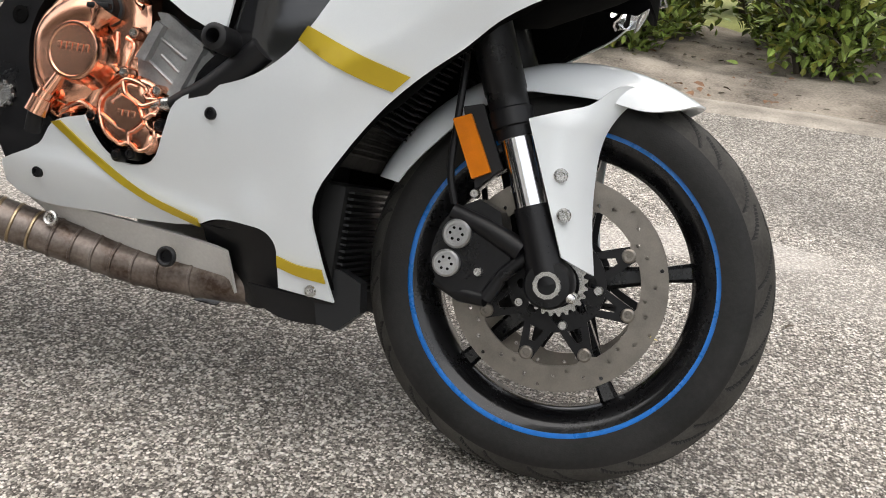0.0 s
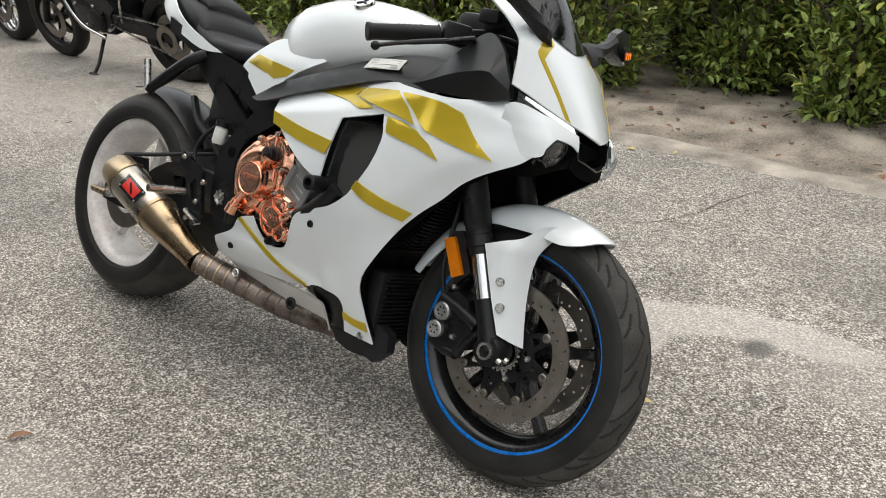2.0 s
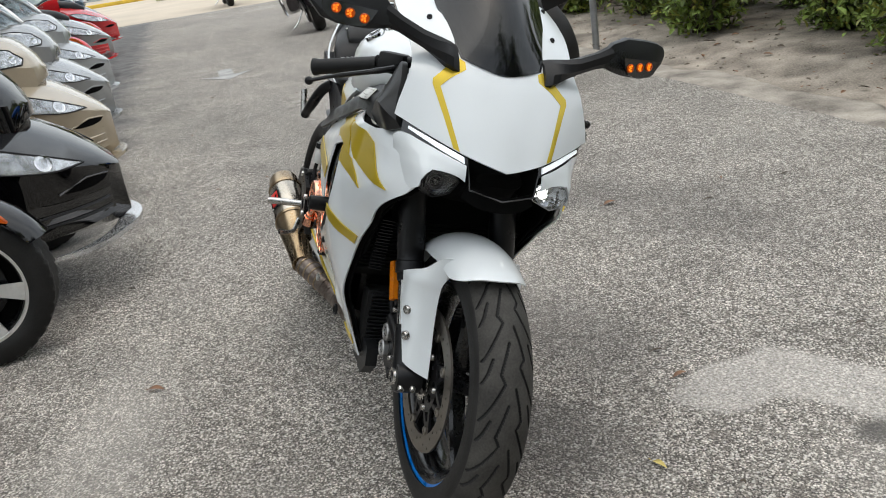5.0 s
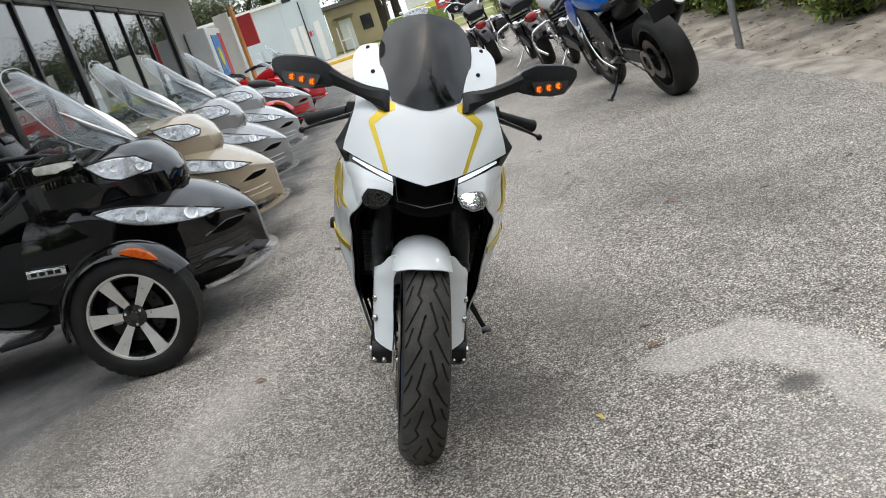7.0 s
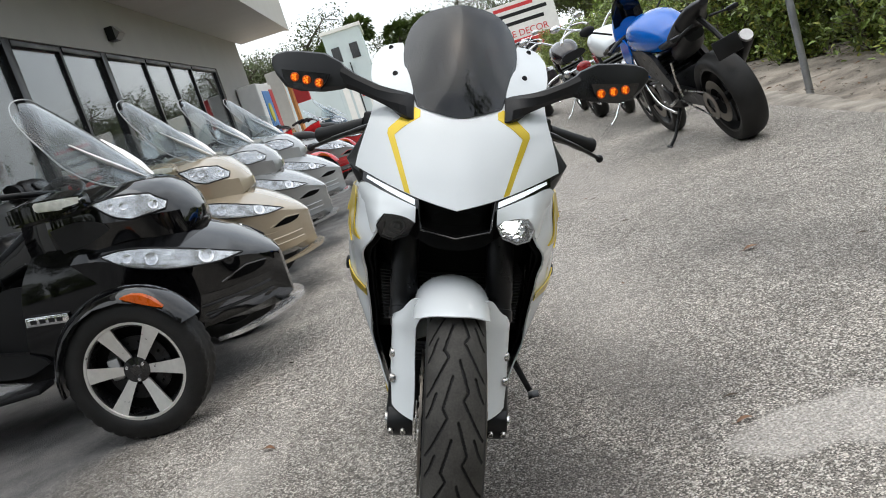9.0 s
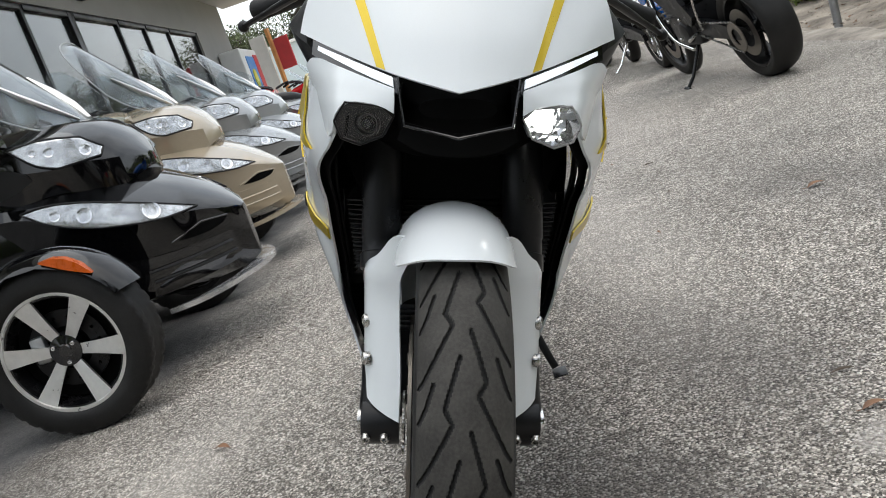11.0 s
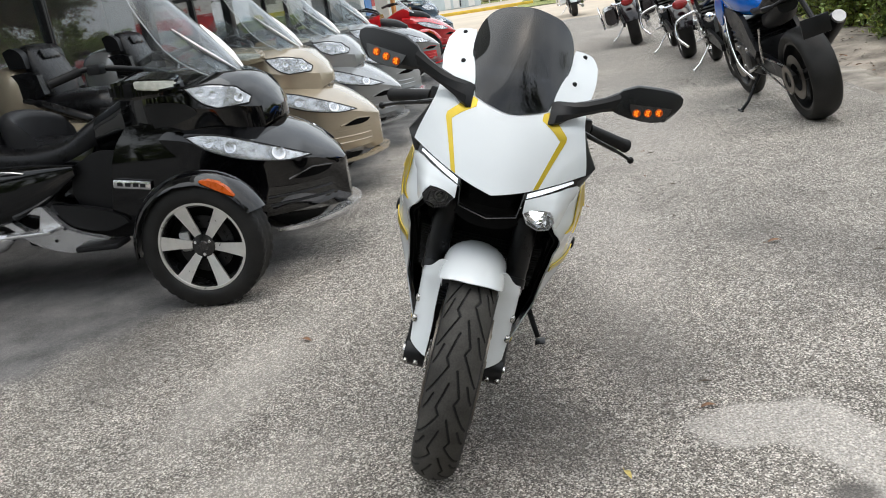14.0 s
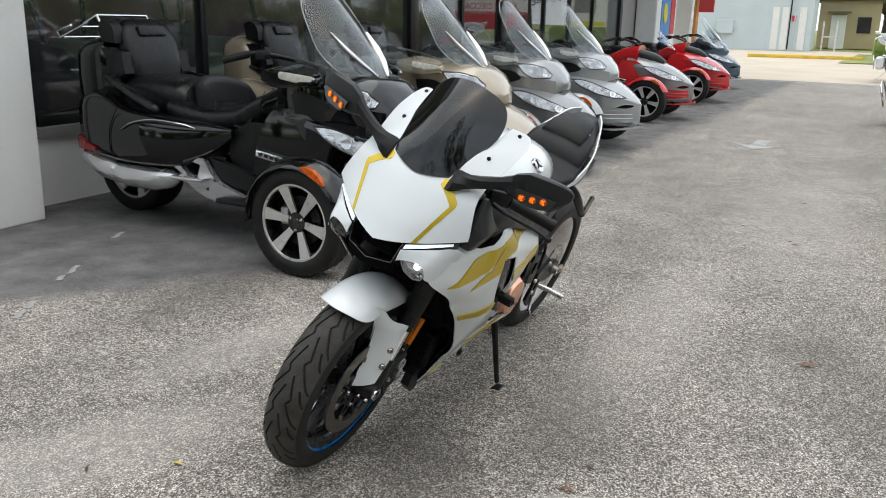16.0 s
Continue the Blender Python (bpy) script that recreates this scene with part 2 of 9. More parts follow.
def rounded(outline, sharp=50, n=4):
    """The outline with its gentle corners drawn as curves; corners sharper than that stay."""
    p = [Vector(q) for q in outline]
    out, m = [], len(p)
    tang = []
    for i in range(m):
        a, b, c = p[i - 1], p[i], p[(i + 1) % m]
        d1, d2 = (b - a), (c - b)
        turn = abs(math.degrees(d1.angle_signed(d2, 0.0)))
        tang.append(None if turn > sharp else (d1.normalized() + d2.normalized()).normalized())
    for i in range(m):
        a, b = p[i], p[(i + 1) % m]
        d = (b - a)
        ln = d.length
        t0 = (tang[i] or d.normalized()) * ln
        t1 = (tang[(i + 1) % m] or d.normalized()) * ln
        for k in range(n):
            t = k / n
            h = 2 * t ** 3 - 3 * t * t + 1
            out.append(a * h + t0 * (t ** 3 - 2 * t * t + t) + b * (-2 * t ** 3 + 3 * t * t) + t1 * (t ** 3 - t * t))
    return out


from mathutils.geometry import delaunay_2d_cdt


def fill(outline, step, holes=()):
    """Triangles of an outline with a grid of points inside it and holes left out."""
    loops = [list(outline)] + [list(h) for h in holes]
    vs, es = [], []
    for lp in loops:
        b = len(vs)
        vs += [Vector(q) for q in lp]
        es += [(b + i, b + (i + 1) % len(lp)) for i in range(len(lp))]
    xs, ys = [v.x for v in loops[0]], [v.y for v in loops[0]]
    if step:
        i0, i1 = int(min(xs) / step) - 1, int(max(xs) / step) + 1
        j0, j1 = int(min(ys) / step) - 1, int(max(ys) / step) + 1
        ring = np.array([[v.x, v.y] for v in vs])
        for i in range(i0, i1 + 1):
            for j in range(j0, j1 + 1):
                q = np.array([(i + 0.5 * (j % 2)) * step, j * step])
                if ((ring - q) ** 2).sum(1).min() > (0.4 * step) ** 2:
                    vs.append(Vector(q))
    r = delaunay_2d_cdt(vs, es, [], 1, 1e-6)
    tris = r[2]
    if holes:
        polys = [(np.array([[q[0], q[1]] for q in h])) for h in loops[1:]]

        def inside(p, q):
            x, y = p
            x0, y0 = q[:, 0], q[:, 1]
            x1, y1 = np.roll(x0, -1), np.roll(y0, -1)
            c = (y0 > y) != (y1 > y)
            xx = x0 + (y - y0) * (x1 - x0) / np.where(y1 == y0, 1e-9, y1 - y0)
            return bool(np.count_nonzero(c & (x < xx)) % 2)
        tris = [f for f in tris if not any(inside(((r[0][f[0]].x + r[0][f[1]].x + r[0][f[2]].x) / 3, (r[0][f[0]].y + r[0][f[1]].y + r[0][f[2]].y) / 3), q) for q in polys)]
    return r[0], tris


def sheet(bm, outline, fn, thick=0.004, step=0.03, holes=(), mi=0, inward=None):
    """A curved panel: the outline (u, v) carried by fn to space, with real thickness along inward(u, v)."""
    vs, fs = fill(outline, step, holes)
    top = [bm.verts.new(fn(v.x, v.y)) for v in vs]
    low = []
    for v, t in zip(vs, top):
        e = 0.004
        p = Vector(t.co)
        du = Vector(fn(v.x + e, v.y)) - p
        dv = Vector(fn(v.x, v.y + e)) - p
        nn = du.cross(dv).normalized()
        if inward is not None and nn.dot(Vector(inward)) < 0:
            nn = -nn
        low.append(bm.verts.new(p + nn * thick))
    count = {}
    for f in fs:
        bm.faces.new([top[i] for i in f]).material_index = mi
        bm.faces.new([low[i] for i in reversed(f)]).material_index = mi
        for a, b in zip(f, f[1:] + f[:1]):
            count[(a, b)] = 1
    for a, b in list(count):
        if (b, a) not in count:
            bm.faces.new((top[b], top[a], low[a], low[b])).material_index = mi
    return bm


def prism(bm, outline, d0, d1, plane="xz", holes=(), bevel=0.0, mi=0):
    """A plate: outline in a plane, from depth d0 to d1 along the third axis."""
    def put(u, v, d):
        return {"xz": (u, d, v), "xy": (u, v, d), "yz": (d, u, v)}[plane]
    loops = [[Vector(q) for q in outline]] + [[Vector(q) for q in h] for h in holes]
    vs, fs = fill(loops[0], 0, loops[1:])
    a = [bm.verts.new(put(v.x, v.y, d0)) for v in vs]
    b = [bm.verts.new(put(v.x, v.y, d1)) for v in vs]
    cnt = {}
    new_f = []
    for f in fs:
        new_f.append(bm.faces.new([a[i] for i in f]))
        new_f.append(bm.faces.new([b[i] for i in reversed(f)]))
        for p, q in zip(f, f[1:] + f[:1]):
            cnt[(p, q)] = 1
    for p, q in list(cnt):
        if (q, p) not in cnt:
            new_f.append(bm.faces.new((a[q], a[p], b[p], b[q])))
    for f in new_f:
        f.material_index = mi
    return bm


def soften(bm, off, limit=40):
    """Rounds the sharp edges of a plate."""
    es = [e for e in bm.edges if len(e.link_faces) == 2 and e.calc_face_angle(0) > radians(limit)]
    bmesh.ops.bevel(bm, geom=es, offset=off, segments=2, affect="EDGES", profile=0.5, clamp_overlap=True)


def circle2(r, n=24, c=(0, 0), a0=0.0):
    return [Vector((c[0] + r * math.cos(a0 + 2 * math.pi * k / n), c[1] + r * math.sin(a0 + 2 * math.pi * k / n))) for k in range(n)]


def loft(bm, rings, cap=True, mi=0):
    vr = [[bm.verts.new(p) for p in r] for r in rings]
    m = len(vr[0])
    for a, b in zip(vr, vr[1:]):
        for j in range(m):
            bm.faces.new((a[j], a[(j + 1) % m], b[(j + 1) % m], b[j])).material_index = mi
    if cap:
        bm.faces.new(vr[0][::-1]).material_index = mi
        bm.faces.new(vr[-1]).material_index = mi
    return bm


def oval(x, hw, z0, z1, n=20, power=2.6, y0=0.0):
    """A rounded cross-section at x: half width hw, from z0 to z1."""
    zc, hz = (z0 + z1) / 2, (z1 - z0) / 2
    out = []
    for k in range(n):
        a = 2 * math.pi * k / n
        c, s = math.cos(a), math.sin(a)
        out.append((x, y0 + hw * math.copysign(abs(c) ** (2 / power), c), zc + hz * math.copysign(abs(s) ** (2 / power), s)))
    return out


def hermite(xs, ys, x):
    """Smooth interpolation through a short table."""
    if x <= xs[0]:
        return ys[0]
    if x >= xs[-1]:
        return ys[-1]
    i = 0
    while x > xs[i + 1]:
        i += 1
    def slope(k):
        if k == 0 or k == len(xs) - 1:
            j = min(k, len(xs) - 2)
            return (ys[j + 1] - ys[j]) / (xs[j + 1] - xs[j])
        return (ys[k + 1] - ys[k - 1]) / (xs[k + 1] - xs[k - 1])
    h = xs[i + 1] - xs[i]
    t = (x - xs[i]) / h
    return (ys[i] * (2 * t ** 3 - 3 * t * t + 1) + slope(i) * h * (t ** 3 - 2 * t * t + t)
            + ys[i + 1] * (-2 * t ** 3 + 3 * t * t) + slope(i + 1) * h * (t ** 3 - t * t))


def bolt(parent, p, out, r=0.008, h=0.004, material=None, name="bolt"):
    """A round-headed socket bolt at p, its head pointing along out."""
    bm = bmesh.new()
    revolve(bm, [(r * 0.45, h * 0.35), (r * 0.5, h), (r * 0.8, h), (r, h * 0.5), (r, -h)], 12, axis="z")
    q = Vector(out).to_track_quat("Z", "Y").to_matrix().to_4x4()
    bmesh.ops.transform(bm, matrix=Matrix.Translation(p) @ q, verts=bm.verts)
    return part(name, bm, material or STEEL, parent)


# ---- ground ----
def asphalt_material():
    m = bpy.data.materials.new("aggregate_asphalt")
    m.use_nodes = True
    n, l = m.node_tree.nodes, m.node_tree.links
    b = n["Principled BSDF"]
    co = n.new("ShaderNodeTexCoord")

    def vor(scale, feature="F1"):
        v = n.new("ShaderNodeTexVoronoi")
        v.inputs["Scale"].default_value = scale
        v.feature = feature
        l.new(co.outputs["Object"], v.inputs["Vector"])
        return v

    def noi(scale, detail=5.0):
        t = n.new("ShaderNodeTexNoise")
        t.inputs["Scale"].default_value, t.inputs["Detail"].default_value = scale, detail
        l.new(co.outputs["Object"], t.inputs["Vector"])
        return t

    def ramp(src, stops):
        r = n.new("ShaderNodeValToRGB")
        e = r.color_ramp.elements
        e[0].position, e[0].color = stops[0][0], (*stops[0][1], 1)
        e[1].position, e[1].color = stops[-1][0], (*stops[-1][1], 1)
        for p, c in stops[1:-1]:
            x = e.new(p)
            x.color = (*c, 1)
        l.new(src, r.inputs["Fac"])
        return r.outputs["Color"]

    def mix(fac, a, bb, mode="MIX"):
        x = n.new("ShaderNodeMix")
        x.data_type, x.blend_type = "RGBA", mode
        for key, val in (("Factor", fac), ("A", a), ("B", bb)):
            if isinstance(val, (int, float)):
                x.inputs[key].default_value = val
            elif isinstance(val, tuple):
                x.inputs[key].default_value = (*val, 1)
            else:
                l.new(val, x.inputs[key])
        return x.outputs["Result"]

    st = vor(196)
    st2 = vor(370)
    sep = n.new("ShaderNodeSeparateColor")
    l.new(st.outputs["Color"], sep.inputs["Color"])
    sep2 = n.new("ShaderNodeSeparateColor")
    l.new(st2.outputs["Color"], sep2.inputs["Color"])
    stones = ramp(sep.outputs["Red"], [(0.0, (0.04, 0.036, 0.032)), (0.32, (0.155, 0.142, 0.126)), (0.60, (0.38, 0.356, 0.323)), (0.78, (0.68, 0.645, 0.595)), (0.88, (0.86, 0.83, 0.785)), (1.0, (0.90, 0.885, 0.85))])
    grit = ramp(sep2.outputs["Green"], [(0.0, (0.03, 0.027, 0.025)), (0.6, (0.22, 0.202, 0.18)), (1.0, (0.72, 0.685, 0.635))])
    edge = ramp(st.outputs["Distance"], [(0.0, (0, 0, 0)), (0.45, (0.1, 0.1, 0.1)), (0.7, (1, 1, 1))])
    es = n.new("ShaderNodeSeparateColor")
    l.new(edge, es.inputs["Color"])
    base = mix(es.outputs["Red"], stones, grit)
    blot = noi(0.55, 6.0)
    tint = ramp(blot.outputs["Fac"], [(0.32, (0.80, 0.785, 0.77)), (0.5, (0.95, 0.93, 0.91)), (0.68, (1.12, 1.09, 1.06))])
    base = mix(1.0, base, tint, "MULTIPLY")
    blot2 = noi(3.3, 5.0)
    tint2 = ramp(blot2.outputs["Fac"], [(0.3, (0.82, 0.82, 0.82)), (0.7, (1.12, 1.12, 1.12))])
    base = mix(1.0, base, tint2, "MULTIPLY")

    st3 = vor(98)
    sep3 = n.new("ShaderNodeSeparateColor")
    l.new(st3.outputs["Color"], sep3.inputs["Color"])
    pick = ramp(sep3.outputs["Blue"], [(0.0, (0.7, 0.7, 0.7)), (0.06, (0.6, 0.6, 0.6)), (0.09, (0, 0, 0)), (0.88, (0, 0, 0)), (0.91, (0.55, 0.55, 0.55)), (1.0, (0.6, 0.6, 0.6))])
    core = ramp(st3.outputs["Distance"], [(0.0, (1, 1, 1)), (0.30, (0.9, 0.9, 0.9)), (0.44, (0, 0, 0))])
    fac3 = n.new("ShaderNodeSeparateColor")
    l.new(mix(1.0, pick, core, "MULTIPLY"), fac3.inputs["Color"])
    large = ramp(sep3.outputs["Blue"], [(0.0, (0.06, 0.055, 0.05)), (0.14, (0.10, 0.09, 0.08)), (0.5, (0.5, 0.47, 0.43)), (1.0, (0.86, 0.83, 0.78))])
    base = mix(fac3.outputs["Red"], base, large)
    clump = noi(26.0, 4.0)
    tint3 = ramp(clump.outputs["Fac"], [(0.32, (0.80, 0.79, 0.78)), (0.68, (1.17, 1.17, 1.16))])
    base = mix(1.0, base, tint3, "MULTIPLY")

    def spot(cx, cy, rx, ry, ang, soft, wob, amount):
        mp = n.new("ShaderNodeMapping")
        mp.vector_type = "TEXTURE"
        mp.inputs["Location"].default_value = (cx, cy, 0)
        mp.inputs["Rotation"].default_value = (0, 0, radians(ang))
        mp.inputs["Scale"].default_value = (rx, ry, 1000.0)
        l.new(co.outputs["Object"], mp.inputs["Vector"])
        ln = n.new("ShaderNodeVectorMath")
        ln.operation = "LENGTH"
        l.new(mp.outputs["Vector"], ln.inputs[0])
        wv = noi(9.0, 6.0)
        ad = n.new("ShaderNodeMath")
        ad.operation = "MULTIPLY_ADD"
        ad.inputs[1].default_value = wob
        l.new(wv.outputs["Fac"], ad.inputs[0])
        l.new(ln.outputs["Value"], ad.inputs[2])
        mr = n.new("ShaderNodeMapRange")
        mr.interpolation_type = "SMOOTHSTEP"
        mr.inputs["From Min"].default_value, mr.inputs["From Max"].default_value = 1.0 + wob / 2 + soft, 1.0 + wob / 2 - soft
        mr.inputs["To Max"].default_value = amount
        l.new(ad.outputs[0], mr.inputs["Value"])
        return mr.outputs["Result"]

    # pale sand crescent left on the surface, with a dark drip mark
    crescent = None
    for cx, cy, rx, ry, ang in ((-.02, 2.14, .095, .13, 10), (.00, 2.29, .13, .11, 40), (.16, 2.395, .17, .095, 22), (.38, 2.435, .18, .09, 4)):
        blob = spot(cx, cy, rx * 1.15, ry * 1.15, ang, 0.16, 0.7, 0.55)
        if crescent is not None:
            top = n.new("ShaderNodeMath")
            top.operation = "MAXIMUM"
            l.new(crescent, top.inputs[0])
            l.new(blob, top.inputs[1])
            blob = top.outputs[0]
        crescent = blob
    grain = noi(120.0, 4.0)
    sand_col = ramp(grain.outputs["Fac"], [(0.34, (0.30, 0.27, 0.24)), (0.5, (0.58, 0.54, 0.50)), (0.66, (0.80, 0.76, 0.71))])
    base = mix(crescent, base, sand_col)
    drip = spot(0.31, 2.295, 0.045, 0.055, 0, 0.45, 0.5, 0.8)
    base = mix(drip, base, (0.045, 0.042, 0.04))
    # soft darker patches, and worn paler patches
    for cx, cy, rx, ry, ang, amt in ((-.03, 1.62, .26, .17, 30, .5), (-.55, 1.9, .40, .16, 10, .38), (.35, 1.55, .20, .12, 70, .3), (-1.3, 2.7, .6, .25, 20, .3),
                                     (-2.6, 1.4, .8, .3, 5, .3), (.6, 2.9, .5, .22, -20, .28), (-.9, -.05, .45, .22, 10, .4)):
        base = mix(spot(cx, cy, rx, ry, ang, .55, .7, amt), base, (.085, .08, .075))
    for cx, cy, rx, ry, ang, amt in ((.45, .70, .55, .22, -25, .34), (-.55, .55, .50, .16, -10, .3), (.75, 2.35, .45, .2, 15, .25), (-1.6, 1.9, .9, .22, 0, .25), (-4.5, 2.2, 1.4, .4, 4, .25)):
        base = mix(spot(cx, cy, rx, ry, ang, .6, .7, amt), base, (.56, .52, .475))
    # darker bluish-grey concrete apron near the shop front, its edge running diagonally
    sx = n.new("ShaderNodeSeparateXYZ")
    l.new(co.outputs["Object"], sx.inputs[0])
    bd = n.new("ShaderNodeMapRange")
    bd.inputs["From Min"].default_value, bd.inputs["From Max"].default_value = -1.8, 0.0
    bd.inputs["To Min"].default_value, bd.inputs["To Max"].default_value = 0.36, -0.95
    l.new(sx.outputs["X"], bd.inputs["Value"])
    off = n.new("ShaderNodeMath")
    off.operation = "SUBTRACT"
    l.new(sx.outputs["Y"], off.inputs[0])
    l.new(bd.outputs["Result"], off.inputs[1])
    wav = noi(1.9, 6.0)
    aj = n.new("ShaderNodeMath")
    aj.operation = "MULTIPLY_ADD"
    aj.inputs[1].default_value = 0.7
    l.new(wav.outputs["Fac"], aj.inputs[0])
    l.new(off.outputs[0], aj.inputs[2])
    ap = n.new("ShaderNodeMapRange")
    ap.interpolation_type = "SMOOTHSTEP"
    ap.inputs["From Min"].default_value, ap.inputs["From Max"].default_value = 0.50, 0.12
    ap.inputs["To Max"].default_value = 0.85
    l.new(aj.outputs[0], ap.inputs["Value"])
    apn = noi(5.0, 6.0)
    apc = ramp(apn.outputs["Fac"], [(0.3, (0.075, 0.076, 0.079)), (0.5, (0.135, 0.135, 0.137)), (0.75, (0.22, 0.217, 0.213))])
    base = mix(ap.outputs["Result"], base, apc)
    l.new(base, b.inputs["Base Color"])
    b.inputs["Roughness"].default_value = 0.85
    bp = n.new("ShaderNodeBump")
    bp.inputs["Strength"].default_value, bp.inputs["Distance"].default_value = 0.75, 0.006
    l.new(st.outputs["Distance"], bp.inputs["Height"])
    bp.invert = True
    l.new(bp.outputs["Normal"], b.inputs["Normal"])
    return m


def flat_sheet(name, x0, x1, y0, y1, z, material, nx=2, ny=2, fn=None, label="", thick=0.0):
    bm = bmesh.new()
    g = [[bm.verts.new((x0 + (x1 - x0) * i / nx, y0 + (y1 - y0) * j / ny, z)) for i in range(nx + 1)] for j in range(ny + 1)]
    for j in range(ny):
        for i in range(nx):
            bm.faces.new((g[j][i], g[j][i + 1], g[j + 1][i + 1], g[j + 1][i]))
    if fn:
        for v in bm.verts:
            v.co.x, v.co.y, v.co.z = fn(*v.co)
    ob = part(name, bm, material, None, "", angle=80)
    return tagged(ob, label, kind="structure")


ASPHALT = asphalt_material()
SOIL = mat("sandy_soil", (0.15, 0.125, 0.10), 0.95, vary=0.45, scale=3.2, fine=80, bump=1.0, bump_scale=35, col2=(0.31, 0.27, 0.225))
SAND = mat("pale_sand", (0.19, 0.165, 0.14), 0.95, vary=0.35, scale=4.5, fine=120, bump=0.9, bump_scale=70, col2=(0.36, 0.325, 0.28))
GRASSM = mat("dry_lawn", (0.12, 0.16, 0.03), 0.9, vary=0.4, scale=1.0, fine=30, bump=1.0, bump_scale=60, col2=(0.26, 0.27, 0.09))
CONC = mat("pale_concrete", (0.52, 0.45, 0.36), 0.85, vary=0.12, scale=0.6, fine=20, bump=0.2)
YELLOWK = mat("yellow_kerb_paint", (0.62, 0.42, 0.05), 0.7, vary=0.2, scale=3)
LINE = mat("worn_white_paint", (0.38, 0.38, 0.37), 0.8, vary=0.35, scale=6, fine=40)

flat_sheet("ground", -400, 400, -400, 400, -0.045, GRASSM, 2, 2, label="dry lawn ground reaching the horizon")


def lot_edge(x, y, z):
    if y > 3.9:
        y = y + 0.06 * noise.noise((x * 1.3, 0, 0)) + 0.05 * noise.noise((x * 6, 3, 0)) + 0.03 * noise.noise((x * 17, 5, 0))
    return x, y, z


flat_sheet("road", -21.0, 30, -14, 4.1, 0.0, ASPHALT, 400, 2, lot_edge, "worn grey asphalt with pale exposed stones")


def soil_shape(x, y, z):
    h = 0.05 * noise.noise((x * 0.9, y * 0.9, 1)) + 0.025 * noise.noise((x * 3.1, y * 3.1, 2)) + 0.01 * noise.noise((x * 11, y * 11, 2))
    k = min(1.0, max(0.0, (y - 4.45) / 0.5))
    return x, y, -0.03 + k * (0.06 + h) + 0.012 * noise.noise((x * 5, y * 5, 4))


flat_sheet("soil_bed", -30, 14, 4.0, 6.9, 0, SOIL, 520, 44, soil_shape, "dry sandy planting bed beside the asphalt")


def sand_shape(x, y, z):
    t = (y - 4.0) / 0.55
    w = 1.0 + 0.45 * noise.noise((x * 1.1, 7, 0)) + 0.35 * noise.noise((x * 3.7, 9, 0)) + 0.2 * noise.noise((x * 11, 9, 0))
    yy = 4.02 + t * 0.34 * max(0.25, w)
    return x, yy, 0.004 + 0.012 * math.sin(math.pi * t) - 0.05 * max(0, t - 0.8) / 0.2 - 0.03 * max(0, 0.1 - t) / 0.1


flat_sheet("sand_verge", -22, 14, 4.0, 4.55, 0, SAND, 300, 8, sand_shape, "strip of pale loose sand along the asphalt edge")
flat_sheet("concrete_drive", -52, -20.9, -20, 14, 0.004, CONC, 2, 2, label="pale concrete driveway slab")
bm = bmesh.new()
box(bm, (0, 0, 0.07), (0.18, 4.6, 0.16), 0.02)
kerb = part("kerb", bm, YELLOWK)
kerb.matrix_world = pose(-38, -1.4, 0, 0, 0, 10)
tagged(kerb, "yellow painted concrete kerb", kind="structure")
flat_sheet("lawn_island", -47, -34, 0.2, 9, 0.03, GRASSM, 2, 2, label="small patch of dry grass behind the kerb")
flat_sheet("lane_line", -20.6, -20.45, -3, 3.6, 0.004, LINE, 1, 1, label="worn white line across the asphalt")

# ---- shop front: local x runs along the facade, y out of it ----
FAC = pose(-1.5, -2.3, 0, 0, 0, 3.4)
STUCCO = mat("white_stucco", (0.76, 0.75, 0.72), 0.85, vary=0.05, scale=2, fine=120, bump=0.5, bump_scale=160)
GREYST = mat("grey_stucco", (0.29, 0.28, 0.265), 0.85, vary=0.08, scale=1.5, fine=100, bump=0.5, bump_scale=160)
SOFF = mat("pale_soffit", (0.42, 0.41, 0.39), 0.8, vary=0.06, scale=1.5, fine=60)
FRAMEM = mat("black_window_frame", (0.012, 0.012, 0.013), 0.4, metal=0.3, vary=0.2)
SHOPGL = glass("shop_glass", (0.80, 0.83, 0.84), 0.012, 0.02, 1.6)
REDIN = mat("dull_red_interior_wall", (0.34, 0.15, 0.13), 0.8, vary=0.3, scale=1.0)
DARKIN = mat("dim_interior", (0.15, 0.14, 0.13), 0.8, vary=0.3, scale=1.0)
SILLC = mat("grey_sill", (0.22, 0.215, 0.21), 0.7, vary=0.1)


def wall_piece(name, x0, x1, y0, y1, z0, z1, material, label, bevel=0.0):
    bm = bmesh.new()
    box(bm, ((x0 + x1) / 2, (y0 + y1) / 2, (z0 + z1) / 2), (x1 - x0, y1 - y0, z1 - z0), bevel)
    ob = part(name, bm, material, flat=True)
    ob.matrix_world = FAC
    return tagged(ob, label, kind="structure")


